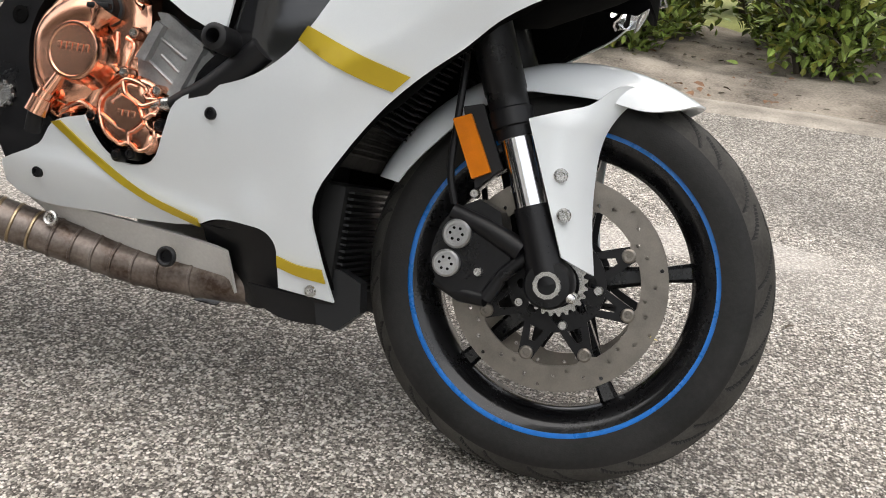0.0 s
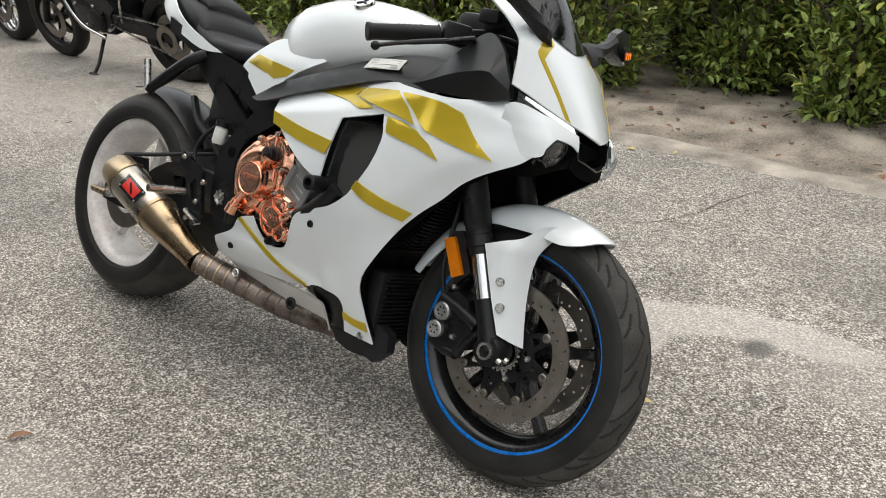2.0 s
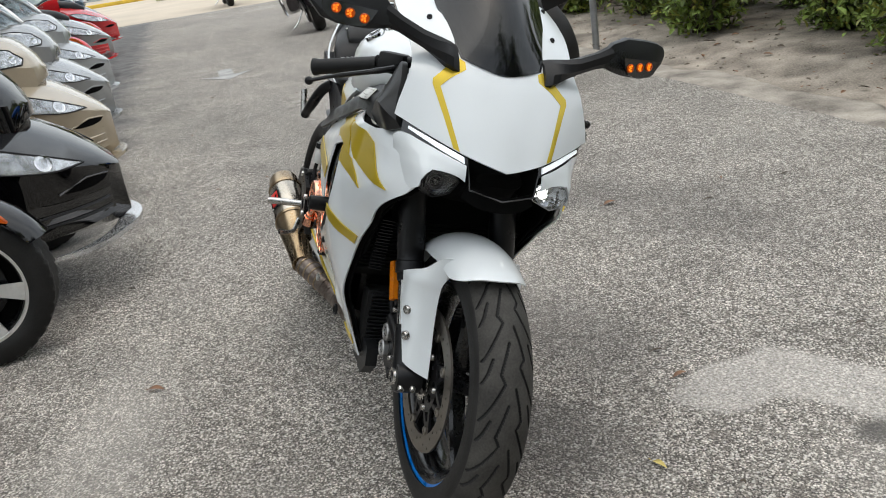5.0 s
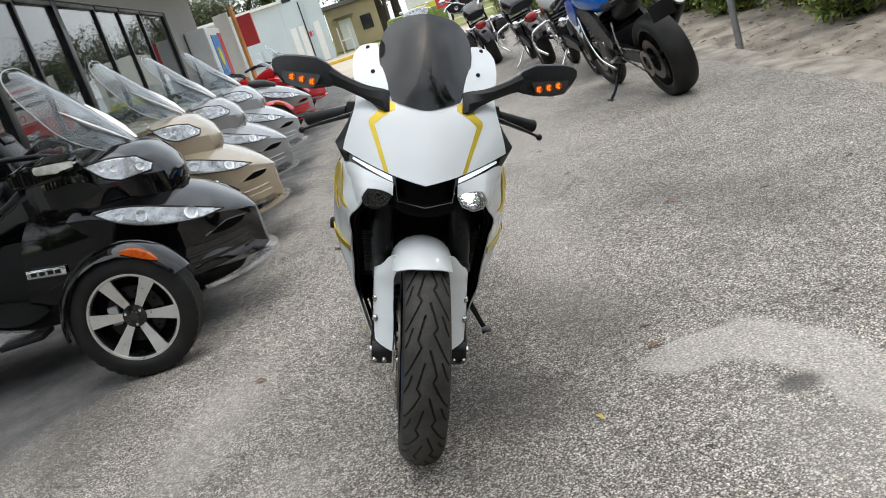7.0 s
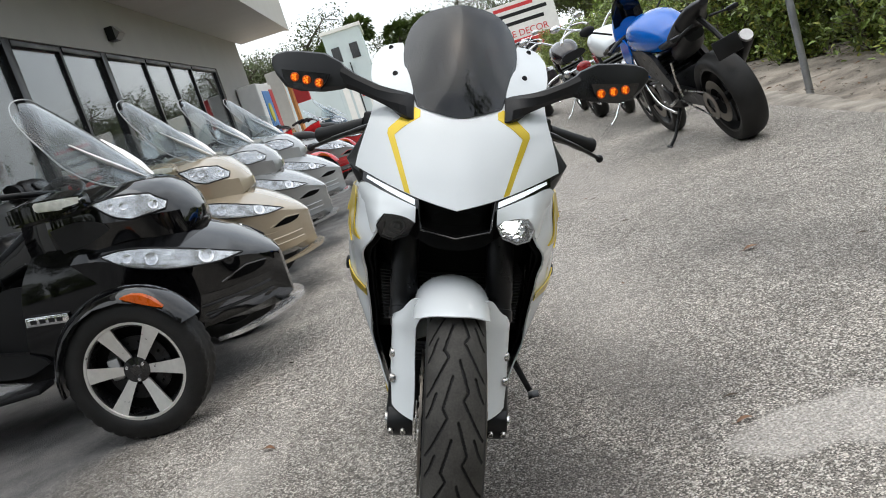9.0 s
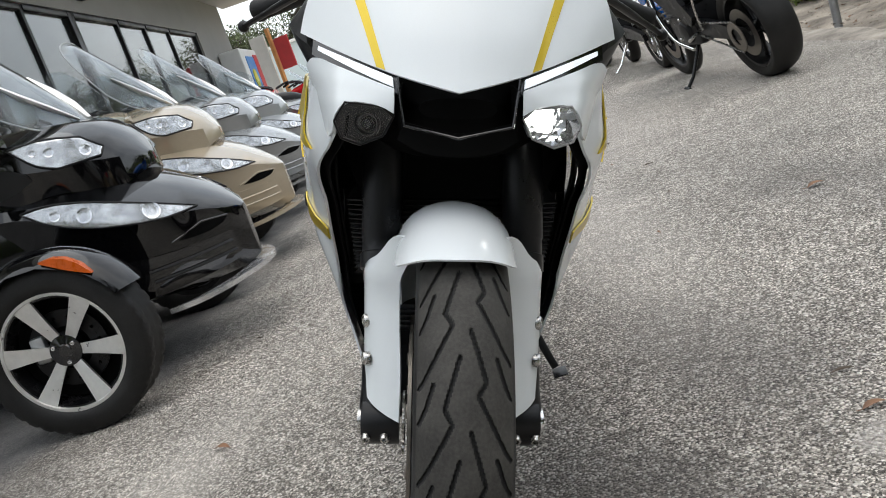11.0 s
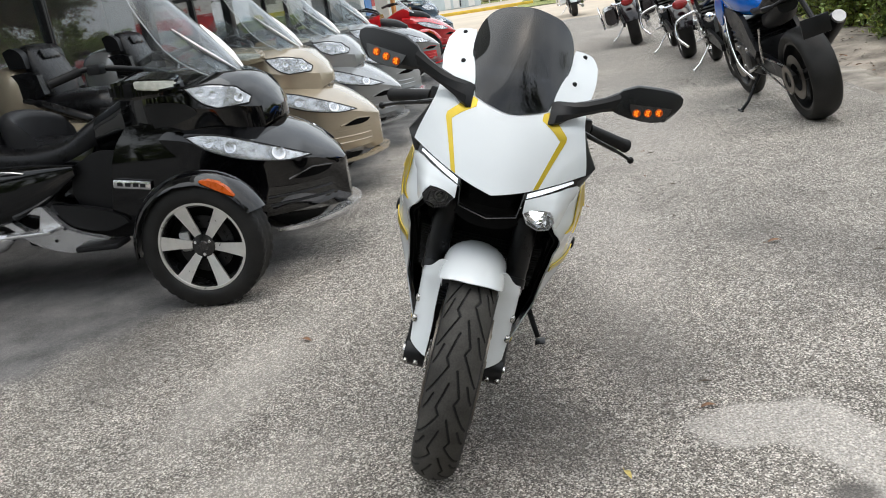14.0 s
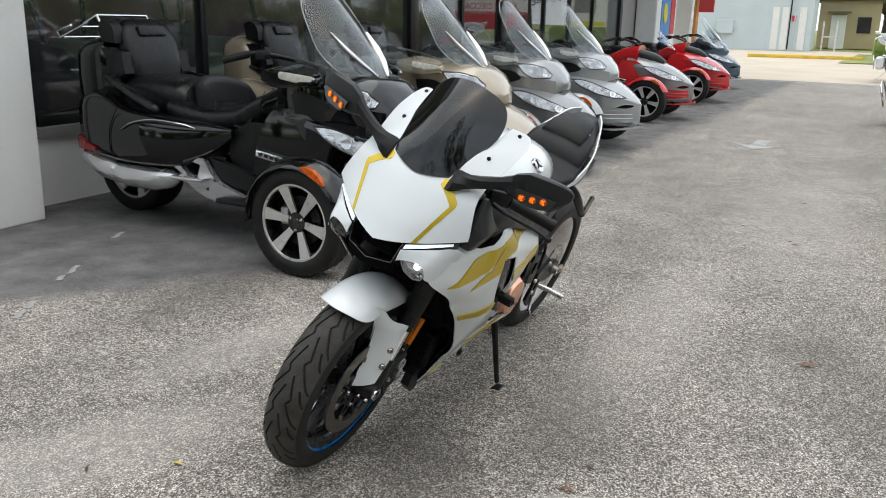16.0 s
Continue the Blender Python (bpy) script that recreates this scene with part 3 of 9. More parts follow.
wall_piece("wall_pier", -0.22, 0.95, -0.25, 0.0, 0, 4.6, STUCCO, "white stucco wall pier of the shop", 0.01)
wall_piece("wall_pier_step", 0.02, 0.75, 0.0, 0.32, 0, 4.6, STUCCO, "white stucco column standing proud of the wall", 0.01)
wall_piece("wall_low", -16.2, -0.22, -0.22, 0.0, 0, 0.46, STUCCO, "low white wall below the shop windows")
wall_piece("window_ledge", -16.2, -0.225, -0.24, 0.045, 0.46, 0.53, SILLC, "grey ledge under the shop windows")
wall_piece("wall_top", -16.2, -0.22, -0.25, 0.0, 2.78, 4.6, GREYST, "grey stucco wall above the shop windows")
wall_piece("wall_end", -19.9, -16.2, -0.25, 0.0, 0, 4.6, GREYST, "grey stucco end wall of the shop")
wall_piece("soffit", -20.75, 1.0, 0.0, 1.30, 3.6, 3.72, SOFF, "grey overhanging soffit of the shop roof")
wall_piece("fascia", -20.8, 1.1, 1.30, 1.38, 3.58, 4.65, SOFF, "pale grey roof fascia above the soffit")
wall_piece("roof", -20.8, 1.1, -7.3, 1.30, 4.6, 4.7, GREYST, "flat grey shop roof")
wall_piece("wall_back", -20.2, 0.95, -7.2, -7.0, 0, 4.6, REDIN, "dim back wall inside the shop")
wall_piece("wall_side", 0.75, 0.95, -7.0, -0.25, 0, 4.6, STUCCO, "white stucco end wall of the shop")
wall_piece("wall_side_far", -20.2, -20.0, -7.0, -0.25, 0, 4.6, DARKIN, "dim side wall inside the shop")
wall_piece("floor", -20, 0.75, -7.0, -0.25, 0.0, 0.02, SILLC, "grey floor inside the shop")
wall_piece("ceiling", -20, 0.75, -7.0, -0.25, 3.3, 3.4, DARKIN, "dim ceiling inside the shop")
MULL = [-0.24, -2.0, -3.6, -5.9, -7.3, -8.9, -10.8, -12.3, -13.9, -16.2]
for i, (a, b_) in enumerate(zip(MULL, MULL[1:])):
    w = thing("window_%d" % (i + 1), FAC, "tall dark shop window in a black metal frame", "", kind="structure")
    th = 0.2 if i in (2, 4) else 0.04
    dp = 0.12 if i in (2, 4) else 0.08
    bm = bmesh.new()
    box(bm, (a - 0.02, -0.08, 1.655), (0.04, 0.08, 2.25), 0.006)
    part("frame_post", bm, FRAMEM, w)
    bm = bmesh.new()
    box(bm, (b_ + th / 2, -0.08, 1.655), (th, dp, 2.25), 0.006)
    part("frame_post", bm, FRAMEM, w)
    for z in (0.565, 2.745):
        bm = bmesh.new()
        box(bm, ((a + b_) / 2 - 0.02 + th / 2, -0.08, z), (a - b_ - 0.04 - th, 0.11, 0.07), 0.005)
        part("frame_rail", bm, FRAMEM, w)
    bm = bmesh.new()
    box(bm, ((a + b_) / 2 - 0.02 + th / 2, -0.08, 1.655), (a - b_ - 0.04 - th, 0.012, 2.11))
    pane = part("pane", bm, SHOPGL, w)
    pane.visible_shadow = False

# small lamp box high on the wall
for x in (-9.3,):
    lb = thing("wall_lamp", FAC @ pose(x, 0.0, 3.05), "dark box wall lamp above the windows", "wall lamp")
    bm = bmesh.new()
    box(bm, (0, .06, 0), (.26, .12, .20), .015)
    part("lamp_body", bm, BLACKP, lb)
    bm = bmesh.new()
    prism(bm, [Vector(q) for q in ((.12, .10), (.20, -.02), (.12, -.10))], -.12, .12, "yz")
    part("lamp_glass", bm, SILLC, lb)


# ---- the white sport motorcycle; local x forward, y to its left, z up; it leans on its stand ----
BIKE = pose(0.054, 1.2936, 0, -19.8, 0, 0.4)
bike = thing("sport_motorcycle", BIKE, "pearl white sport motorcycle with gold stripes leaning on its side stand", "motorcycle")
AX_F, AX_R = (0.0, 0.0, 0.299), (-1.415, 0.01, 0.328)
RS, LS = -1, 1  # right and left side

# half width of the bodywork over x (columns) and z (rows)
GX = [-0.95, -0.75, -0.55, -0.35, -0.27, -0.17, -0.05, 0.08]
GZ = [0.18, 0.30, 0.45, 0.58, 0.68, 0.76, 0.84]
GW = [[.135, .13, .12, .11, .11, .12, .10, .08],
      [.15, .145, .135, .155, .148, .14, .12, .09],
      [.18, .19, .20, .205, .180, .160, .14, .10],
      [.19, .20, .218, .234, .213, .192, .170, .11],
      [.18, .19, .212, .234, .224, .208, .186, .125],
      [.17, .175, .19, .212, .211, .205, .186, .13],
      [.15, .145, .145, .17, .180, .188, .172, .12]]


def width(x, z):
    return hermite(GZ, [hermite(GX, row, x) for row in GW], z)


def skin(side, off=0.0):
    def fn(x, z):
        w = width(x, z) + off
        # crease that folds the upper part inwards, and a long hollow below it
        zc = hermite([-.72, -.47, -.357, -.25, -.12, .06], [.672, .723, .760, .784, .785, .76], x)
        w -= 0.38 * max(0.0, z - zc) - 0.002 * math.exp(-((z - zc) / 0.016) ** 2)
        zr = hermite([-.86, -.70, -.55, -.42], [.345, .335, .302, .290], x)
        w += 0.007 * math.exp(-((z - zr) / 0.014) ** 2) * max(0.0, min(1.0, (-.40 - x) / .08))
        # overhanging ledge between the two lower blades of the emblem
        zl = .758 + (x + .43) * -.205
        w += 0.008 * min(1.0, max(0.0, (z - zl + .004) / .006)) * max(0.0, min(1.0, (x + .46) / .04, (-.20 - x) / .03))
        zf = hermite([-.86, -.735, -.516, -.42], [.318, .313, .290, .282], x)
        w -= 0.55 * max(0.0, zf - z) * max(0.0, min(1.0, (-.44 - x) / .06))
        w += 0.011 * math.exp(-((x + .435) / .032) ** 2 - ((z - .318) / .034) ** 2)
        w += 0.006 * math.sin(max(0.0, min(1.0, (z - 0.60) / 0.14)) * math.pi) * max(0.0, min(1.0, (x + 0.40) / 0.25))
        # full, rounded cheek just behind the leading edge
        xe = hermite([.345, .418, .493, .543, .584, .65, .693, .75], [-.336, -.302, -.252, -.205, -.158, -.08, -.008, .015], max(.345, min(.75, z)))
        u, v = max(0.0, min(1.0, (xe - x) / .09)), max(0.0, min(1.0, (-.24 - x) / .26))
        w += 0.012 * u * u * (3 - 2 * u) * (1 - v * v * (3 - 2 * v)) * max(0.0, min(1.0, (z - .40) / .10))
        return (x, side * w, z)
    return fn


SIDE = [(-.702, .711), (-.556, .764), (-.393, .809), (-.30, .80), (-.165, .794), (-.07, .812), (-.014, .800), (.008, .788), (.010, .765),
        (.014, .740), (.015, .715), (-.008, .693), (-.029, .680), (-.080, .650), (-.118, .623), (-.158, .584), (-.205, .543), (-.252, .493), (-.302, .418),
        (-.336, .345), (-.324, .285), (-.300, .214), (-.386, .219), (-.389, .255), (-.393, .282), (-.408, .298), (-.436, .303), (-.49, .301), (-.523, .288), (-.70, .275), (-.834, .279), (-.858, .296),
        (-.853, .329), (-.785, .363), (-.758, .398), (-.702, .416), (-.69, .391), (-.668, .366), (-.631, .356), (-.595, .368), (-.57, .412),
        (-.547, .456), (-.498, .48), (-.424, .508), (-.362, .558), (-.308, .677), (-.325, .731), (-.451, .702), (-.475, .56), (-.504, .56), (-.63, .631), (-.69, .68)]
DECALS = [
    ("stripe", GOLD, [(-.686, .682), (-.676, .652), (-.57, .628), (-.469, .614), (-.455, .646), (-.57, .66)]),
    ("stripe", GOLD, [(-.350, .577), (-.362, .558), (-.32, .536), (-.276, .522), (-.241, .515), (-.220, .5375), (-.279, .552)]),
    ("stripe", GOLD, [(-.758, .398), (-.743, .402), (-.67, .352), (-.60, .318), (-.520, .296), (-.518, .284), (-.60, .306), (-.67, .340)]),
    ("stripe", GOLD, [(-.388, .266), (-.355, .259), (-.318, .259), (-.312, .240), (-.355, .243), (-.387, .250)]),
    ("emblem", GOLD, [(-.297, .785), (-.237, .784), (-.19, .780), (-.138, .767), (-.102, .729), (-.053, .686), (-.09, .691), (-.152, .702), (-.210, .716), (-.242, .745)]),
    ("emblem", GOLD, [(-.432, .760), (-.415, .781), (-.310, .787), (-.266, .756), (-.234, .722), (-.273, .731), (-.326, .741), (-.362, .747)]),
    ("emblem", GOLD, [(-.310, .727), (-.270, .721), (-.230, .711), (-.193, .690), (-.166, .661), (-.218, .676), (-.300, .693)]),
    ("emblem", GOLD, [(-.578, .753), (-.523, .777), (-.430, .780), (-.445, .760), (-.40, .748), (-.36, .738), (-.402, .731), (-.46, .744)]),
]


def cover_y(x, z):
    zl = hermite([-.80, -.635, -.477, -.369, -.25], [.695, .738, .782, .808, .798], x)
    return .188 - .55 * (z - zl) + .010 * math.exp(-((z - zl - .03) / .012) ** 2)


for side in (RS, LS):
    inw = (0, -side, 0)
    bm = bmesh.new()
    sheet(bm, rounded(SIDE, 42, 4), skin(side), 0.004, 0.012, inward=inw)
    pan = part("side_fairing", bm, WHITE, bike, "pearl white side fairing panel")
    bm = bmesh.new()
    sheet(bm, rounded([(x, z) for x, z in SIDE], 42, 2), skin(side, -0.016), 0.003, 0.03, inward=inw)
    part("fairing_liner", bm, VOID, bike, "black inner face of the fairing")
    for nm, m_, out in DECALS:
        bm = bmesh.new()
        sheet(bm, rounded(out, 40 if nm == "stripe" else 15, 4), skin(side, 0.0042), 0.0028, 0.008, inward=inw)
        part(nm, bm, m_, pan, "gold vinyl stripe" if nm == "stripe" else "gold angular emblem")
    for x, z in ((-.49, .448), (-.79, .32), (-.335, .225)):
        bolt(pan, (x, side * (width(x, z) + 0.001), z), (0, side, 0), 0.009, 0.004, BLACKM if z > 0.3 else STEEL)
    # white lower belly pan, its shade put into a greyer colour, with its fixing cups
    bm = bmesh.new()
    sheet(bm, rounded([(-.834, .277), (-.70, .271), (-.523, .258), (-.487, .253), (-.482, .187), (-.543, .181), (-.66, .203), (-.773, .229)], 40, 4),
          skin(side, -0.0075), 0.004, 0.025, inward=inw)
    bp = part("belly_pan", bm, BELLY, bike, "white belly pan toned grey for shade")
    for x, z, r in ((-.574, .229, .016), (-.77, .252, .012)):
        bm = bmesh.new()
        w = width(x, z) - 0.002
        revolve(bm, [(r * 0.5, -0.006), (r * 0.6, 0.0), (r * 0.8, 0.002), (r, 0.0), (r, -0.004)], 18, axis="y")
        bmesh.ops.transform(bm, matrix=pose(x, side * w, z, 0, 0, 0 if side > 0 else 180), verts=bm.verts)
        part("fixing_cup", bm, BLACKM if r > 0.014 else STEEL, bp)
    # black scoop between belly pan and front panel, chin piece below
    bm = bmesh.new()
    sheet(bm, rounded([(-.535, .255), (-.53, .305), (-.46, .322), (-.39, .312), (-.372, .25), (-.378, .190), (-.43, .176), (-.482, .178)], 45, 4), skin(side, -0.026), 0.004, 0.03, inward=inw)
    part("scoop", bm, BLACKP, bike, "dark heat-stained scoop")
    bm = bmesh.new()
    sheet(bm, rounded([(-.44, .215), (-.305, .212), (-.290, .182), (-.34, .172), (-.41, .180)], 45, 3), skin(side, -0.008), 0.004, 0.03, inward=inw)
    part("chin_trim", bm, BLACKP, bike)
    # intake duct and frame slider
    bm = bmesh.new()
    sheet(bm, rounded([(-.454, .704), (-.39, .722), (-.322, .733), (-.306, .677), (-.335, .61), (-.362, .556), (-.42, .514), (-.50, .482), (-.53, .470), (-.52, .500), (-.475, .552)], 40, 4),
          lambda x, z, s=side: (x, s * (width(x, z) - 0.012 - 0.030 * max(0, min(1, (x + .44) / .10))), z), 0.004, 0.018, inward=inw)
    part("air_duct", bm, BLACKG, bike, "gloss black fairing duct")
    bm = bmesh.new()
    prism(bm, [(-.295, .590), (-.300, .735), (-.460, .715), (-.420, .52), (-.36, .54)], side * .150, side * .156, "xz")
    box(bm, (-.297, side * .168, .662), (.006, .034, .14), .001)
    part("duct_wall", bm, VOID, bike, "black duct inner wall")
    bm = bmesh.new()
    tube(bm, [(-.56, side * .185, .452), (-.50, side * .195, .482), (-.45, side * .20, .520), (-.425, side * .205, .545)], [.012, .018, .022, .02], 14)
    part("duct_hose", bm, BLACKP, bike)
    bm = bmesh.new()
    revolve(bm, [(0.008, 0.0), (0.010, 0.028), (0.014, 0.028), (0.018, 0.025), (0.019, -0.05)], 20, axis="y")
    bmesh.ops.transform(bm, matrix=pose(-.472, side * .232, .545, 0, 0, 0 if side > 0 else 180), verts=bm.verts)
    part("frame_slider", bm, BLACKP, bike)
    # dark cover between tank and fairing, cockpit trim in front of it
    bm = bmesh.new()
    sheet(bm, rounded([(-.79, .70), (-.72, .742), (-.60, .798), (-.484, .838), (-.338, .873), (-.246, .868), (-.215, .835), (-.253, .795), (-.31, .800), (-.369, .806), (-.477, .780), (-.635, .735), (-.756, .695)], 45, 4),
          lambda x, z, s=side: (x, s * cover_y(x, z), z), 0.006, 0.02, inward=inw)
    part("tank_side_cover", bm, GREYP, bike, "satin dark grey tank side cover")
    bm = bmesh.new()
    rows = [(-.054, .190, .816, .204, .830, .206, .846), (-.070, .204, .808, .222, .842, .205, .872), (-.090, .208, .803, .234, .856, .196, .905), (-.14, .205, .800, .226, .852, .186, .940),
            (-.20, .198, .800, .212, .840, .180, .905), (-.26, .190, .800, .196, .822, .178, .848), (-.32, .182, .800, .184, .806, .176, .812)]
    rings = []
    for k in range(25):
        x = -.054 - .266 * k / 24
        yb, zb, yo, zo, yt, zt = (hermite([-r[0] for r in rows], [r[c] for r in rows], -x) for c in range(1, 7))
        rings.append([(x, side * yb, zb), (x, side * (yb + yo * 1.15) / 2.15, (zb + zo) / 2), (x, side * yo, zo), (x, side * (yo + yt) / 2, (zo + zt) / 2), (x, side * yt, zt), (x, side * (yt - .012), zt), (x, side * (yo - .022), zo), (x, side * (yb - .012), zb)])
    loft(bm, rings)
    part("cockpit_trim", bm, GREYP, bike, "satin dark grey cockpit side trim", angle=24)

# printed notice on the right cover
bm = bmesh.new()
sheet(bm, [Vector(p) for p in ((-.455, .823), (-.350, .831), (-.350, .858), (-.455, .850))], lambda x, z: (x, -(cover_y(x, z) + 0.0065), z), 0.0008, 0.012, inward=(0, 1, 0))
notice = part("notice_label", bm, PALE, bike, "pale printed notice sticker")
for k in range(4):
    bm = bmesh.new()
    z0 = .8275 + 0.0058 * k
    sheet(bm, [Vector(p) for p in ((-.448, z0), (-.357, z0 + .0069), (-.357, z0 + .0089), (-.448, z0 + .002))], lambda x, z: (x, -(cover_y(x, z) + 0.0077), z), 0.0004, 0.012, inward=(0, 1, 0))
    part("print_bar", bm, INK, notice)

# ---- nose mask and screen: x over (y, z) ----
NZ = [.70, .77, .80, .845, .93, .953, 1.04, 1.10, 1.17, 1.20]
NX = [.078, .071, .055, .030, -.029, -.047, -.120, -.215, -.33, -.38]
NK = [2.6, 2.2, 2.0, 1.65, 1.0, 1.1, 2.5, 3.3, 4.0, 4.0]
SZ = [.95, 1.0, 1.06, 1.12, 1.17, 1.195]
SX = [-.044, -.066, -.104, -.152, -.205, -.240]


def nose(off=0.0):
    def fn(y, z):
        return (hermite(NZ, NX, z) - hermite(NZ, NK, z) * y * y + off, y, z)
    return fn


HALF = [(0, .773), (.040, .783), (.085, .795), (.150, .818), (.212, .844), (.208, .866), (.197, .905), (.184, .950), (.181, .975), (.185, 1.006), (.192, 1.040), (.190, 1.075), (.174, 1.096), (.150, 1.105), (.124, 1.108),
        (.118, 1.085), (.100, 1.014), (.084, .972), (.045, .965), (0, .955)]
CKZ, CKK, CKC = [.70, .757, .80, .83], [1.3, 1.35, 1.9, 1.95], [75.0, 40.0, 9.0, 6.0]


def cheek(y, z):
    a = abs(y)
    x = hermite(NZ, NX, z) - hermite(CKZ, CKK, z) * a * a - hermite(CKZ, CKC, z) * max(0.0, a - .15) ** 2
    return (x - .004 * math.exp(-((z - .772) / .012) ** 2) * min(1.0, max(0.0, (a - .09) / .04)), y, z)


def lens_x(y, z):
    return .040 + .40 * (z - .73) - 3.0 * ((abs(y) - .121) ** 2 + (z - .728) ** 2)


for side in (RS, LS):
    bm = bmesh.new()
    sheet(bm, rounded([(side * y, z) for y, z in HALF], 34, 4), nose(), 0.004, 0.018, inward=(-1, 0, 0))
    msk = part("nose_cowl", bm, WHITE, bike, "pearl white nose cowl half")
    bm = bmesh.new()
    sheet(bm, [Vector((side * y, z)) for y, z in ((.080, .964), (.091, .969), (.120, .948), (.146, .924), (.147, .914), (.126, .858), (.106, .803), (.094, .799), (.114, .858), (.132, .912), (.112, .930), (.080, .950))],
          nose(0.0012), 0.0008, 0.018, inward=(-1, 0, 0))
    part("stripe", bm, GOLD, msk, "gold vinyl stripe")
    for y, z in ((.137, 1.041), (.151, 1.100)):
        bolt(msk, nose(0.002)(side * y, z - 0.004), (0.8, side * 0.35, 0.4), 0.006, 0.003, BLACKM)
    # running light strip under the cowl edge in its black border
    bm = bmesh.new()
    sheet(bm, rounded([(side * y, z) for y, z in ((.085, .7905), (.135, .8085), (.186, .8275), (.187, .8220), (.135, .7985), (.084, .7795))], 40, 2), nose(-.001), 0.004, 0.008, inward=(-1, 0, 0))
    part("light_strip", bm, DRL, bike, "clear running light strip")
    bm = bmesh.new()
    sheet(bm, rounded([(side * y, z) for y, z in ((.076, .797), (.14, .820), (.194, .839), (.196, .816), (.16, .799), (.12, .783), (.076, .768))], 40, 2), nose(-.009), 0.004, 0.012, inward=(-1, 0, 0))
    part("strip_housing", bm, BLACKG, bike)
    # cheek between light strip and head lamp, wrapping back to the side fairing
    bm = bmesh.new()
    ck = [(.082, .777), (.12, .7895), (.16, .803), (.195, .812), (.206, .803), (.199, .776), (.190, .745), (.181, .722), (.171, .711), (.163, .720), (.160, .738), (.146, .7565), (.115, .758), (.095, .753), (.082, .746)]
    sheet(bm, rounded([(side * y, z) for y, z in ck], 62, 4), cheek, 0.004, 0.005, inward=(-1, 0, 0))
    part("cheek_panel", bm, WHITE, bike, "pearl white cheek panel")
    # head lamp under the cheek: faceted bowl, projector and a clear lens with a bright rim
    hexa = [(.160, .733), (.145, .758), (.098, .754), (.084, .740), (.098, .714), (.128, .702), (.152, .711)]
    hexo = rounded([(side * y, z) for y, z in hexa], 20, 3)
    lit = side == LS
    bm = bmesh.new()
    sheet(bm, hexo, lambda y, z: (lens_x(y, z) - .046 + 26 * ((abs(y) - .121) ** 2 + (z - .728) ** 2), y, z), 0.004, 0.011, inward=(-1, 0, 0))
    hl = part("headlamp", bm, CHROME if lit else BLACKM, bike, "clear faceted headlamp, lit" if lit else "dark projector headlamp, unlit", flat=True)
    aim = Matrix.Translation((.002, side * .119, .728)) @ Vector((1, side * 0.15, -.05)).to_track_quat("Z", "Y").to_matrix().to_4x4()
    if not lit:
        bm = bmesh.new()
        revolve(bm, [(.0125, .003), (.0145, .006), (.0175, .003), (.0175, -.012), (.0125, -.012)], 28, axis="z", close=True)
        bmesh.ops.transform(bm, matrix=aim, verts=bm.verts)
        part("projector_ring", bm, BLACKM, hl)
    bm = bmesh.new()
    revolve(bm, [(.001, .008), (.006, .0065), (.0095, .0), (.0095, -.016), (.001, -.017)], 24, axis="z")
    bmesh.ops.transform(bm, matrix=aim, verts=bm.verts)
    part("projector", bm, LAMPON if lit else BLACKG, hl)
    bm = bmesh.new()
    sheet(bm, hexo, lambda y, z: (lens_x(y, z), y, z), 0.002, 0.006, inward=(-1, 0, 0))
    ln = part("lens", bm, LENSB if lit else LENS, hl)
    ln.visible_shadow = False
    bm = bmesh.new()
    edge = [Vector((lens_x(q.x, q.y), q.x, q.y)) for q in hexo]
    tube(bm, edge + edge[:1], .0016, 6, cap=False)
    part("lens_rim", bm, SATINL if lit else BLACKM, hl)

# smoked screen
bm = bmesh.new()
WS = [(0, .950), (.05, .960), (.088, .970), (.105, 1.014), (.121, 1.08), (.107, 1.14), (.078, 1.172), (.04, 1.186)]
ws = [(y, z) for y, z in WS] + [(0, 1.192)] + [(-y, z) for y, z in reversed(WS[1:])]
sheet(bm, rounded(ws, 45, 4), lambda y, z: (hermite(SZ, SX, z) - hermite([.95, .972, 1.01, 1.08, 1.19], [1.2, 2.6, 4.2, 6.4, 8.0], z) * y * y + .002, y, z), 0.003, 0.009, inward=(-1, 0, 0))
scr = part("windscreen", bm, SCREEN, bike, "smoked double-bubble windscreen", angle=60)
# dark cockpit behind the screen, instrument housing
bm = bmesh.new()
box(bm, (-.27, 0, .965), (.10, .15, .07), 0.015, Matrix.Rotation(0, 4, "Y"))
part("instrument_panel", bm, BLACKP, bike)
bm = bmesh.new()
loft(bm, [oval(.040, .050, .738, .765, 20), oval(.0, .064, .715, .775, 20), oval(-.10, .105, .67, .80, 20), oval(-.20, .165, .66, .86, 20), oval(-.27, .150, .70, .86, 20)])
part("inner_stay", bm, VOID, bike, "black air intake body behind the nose")
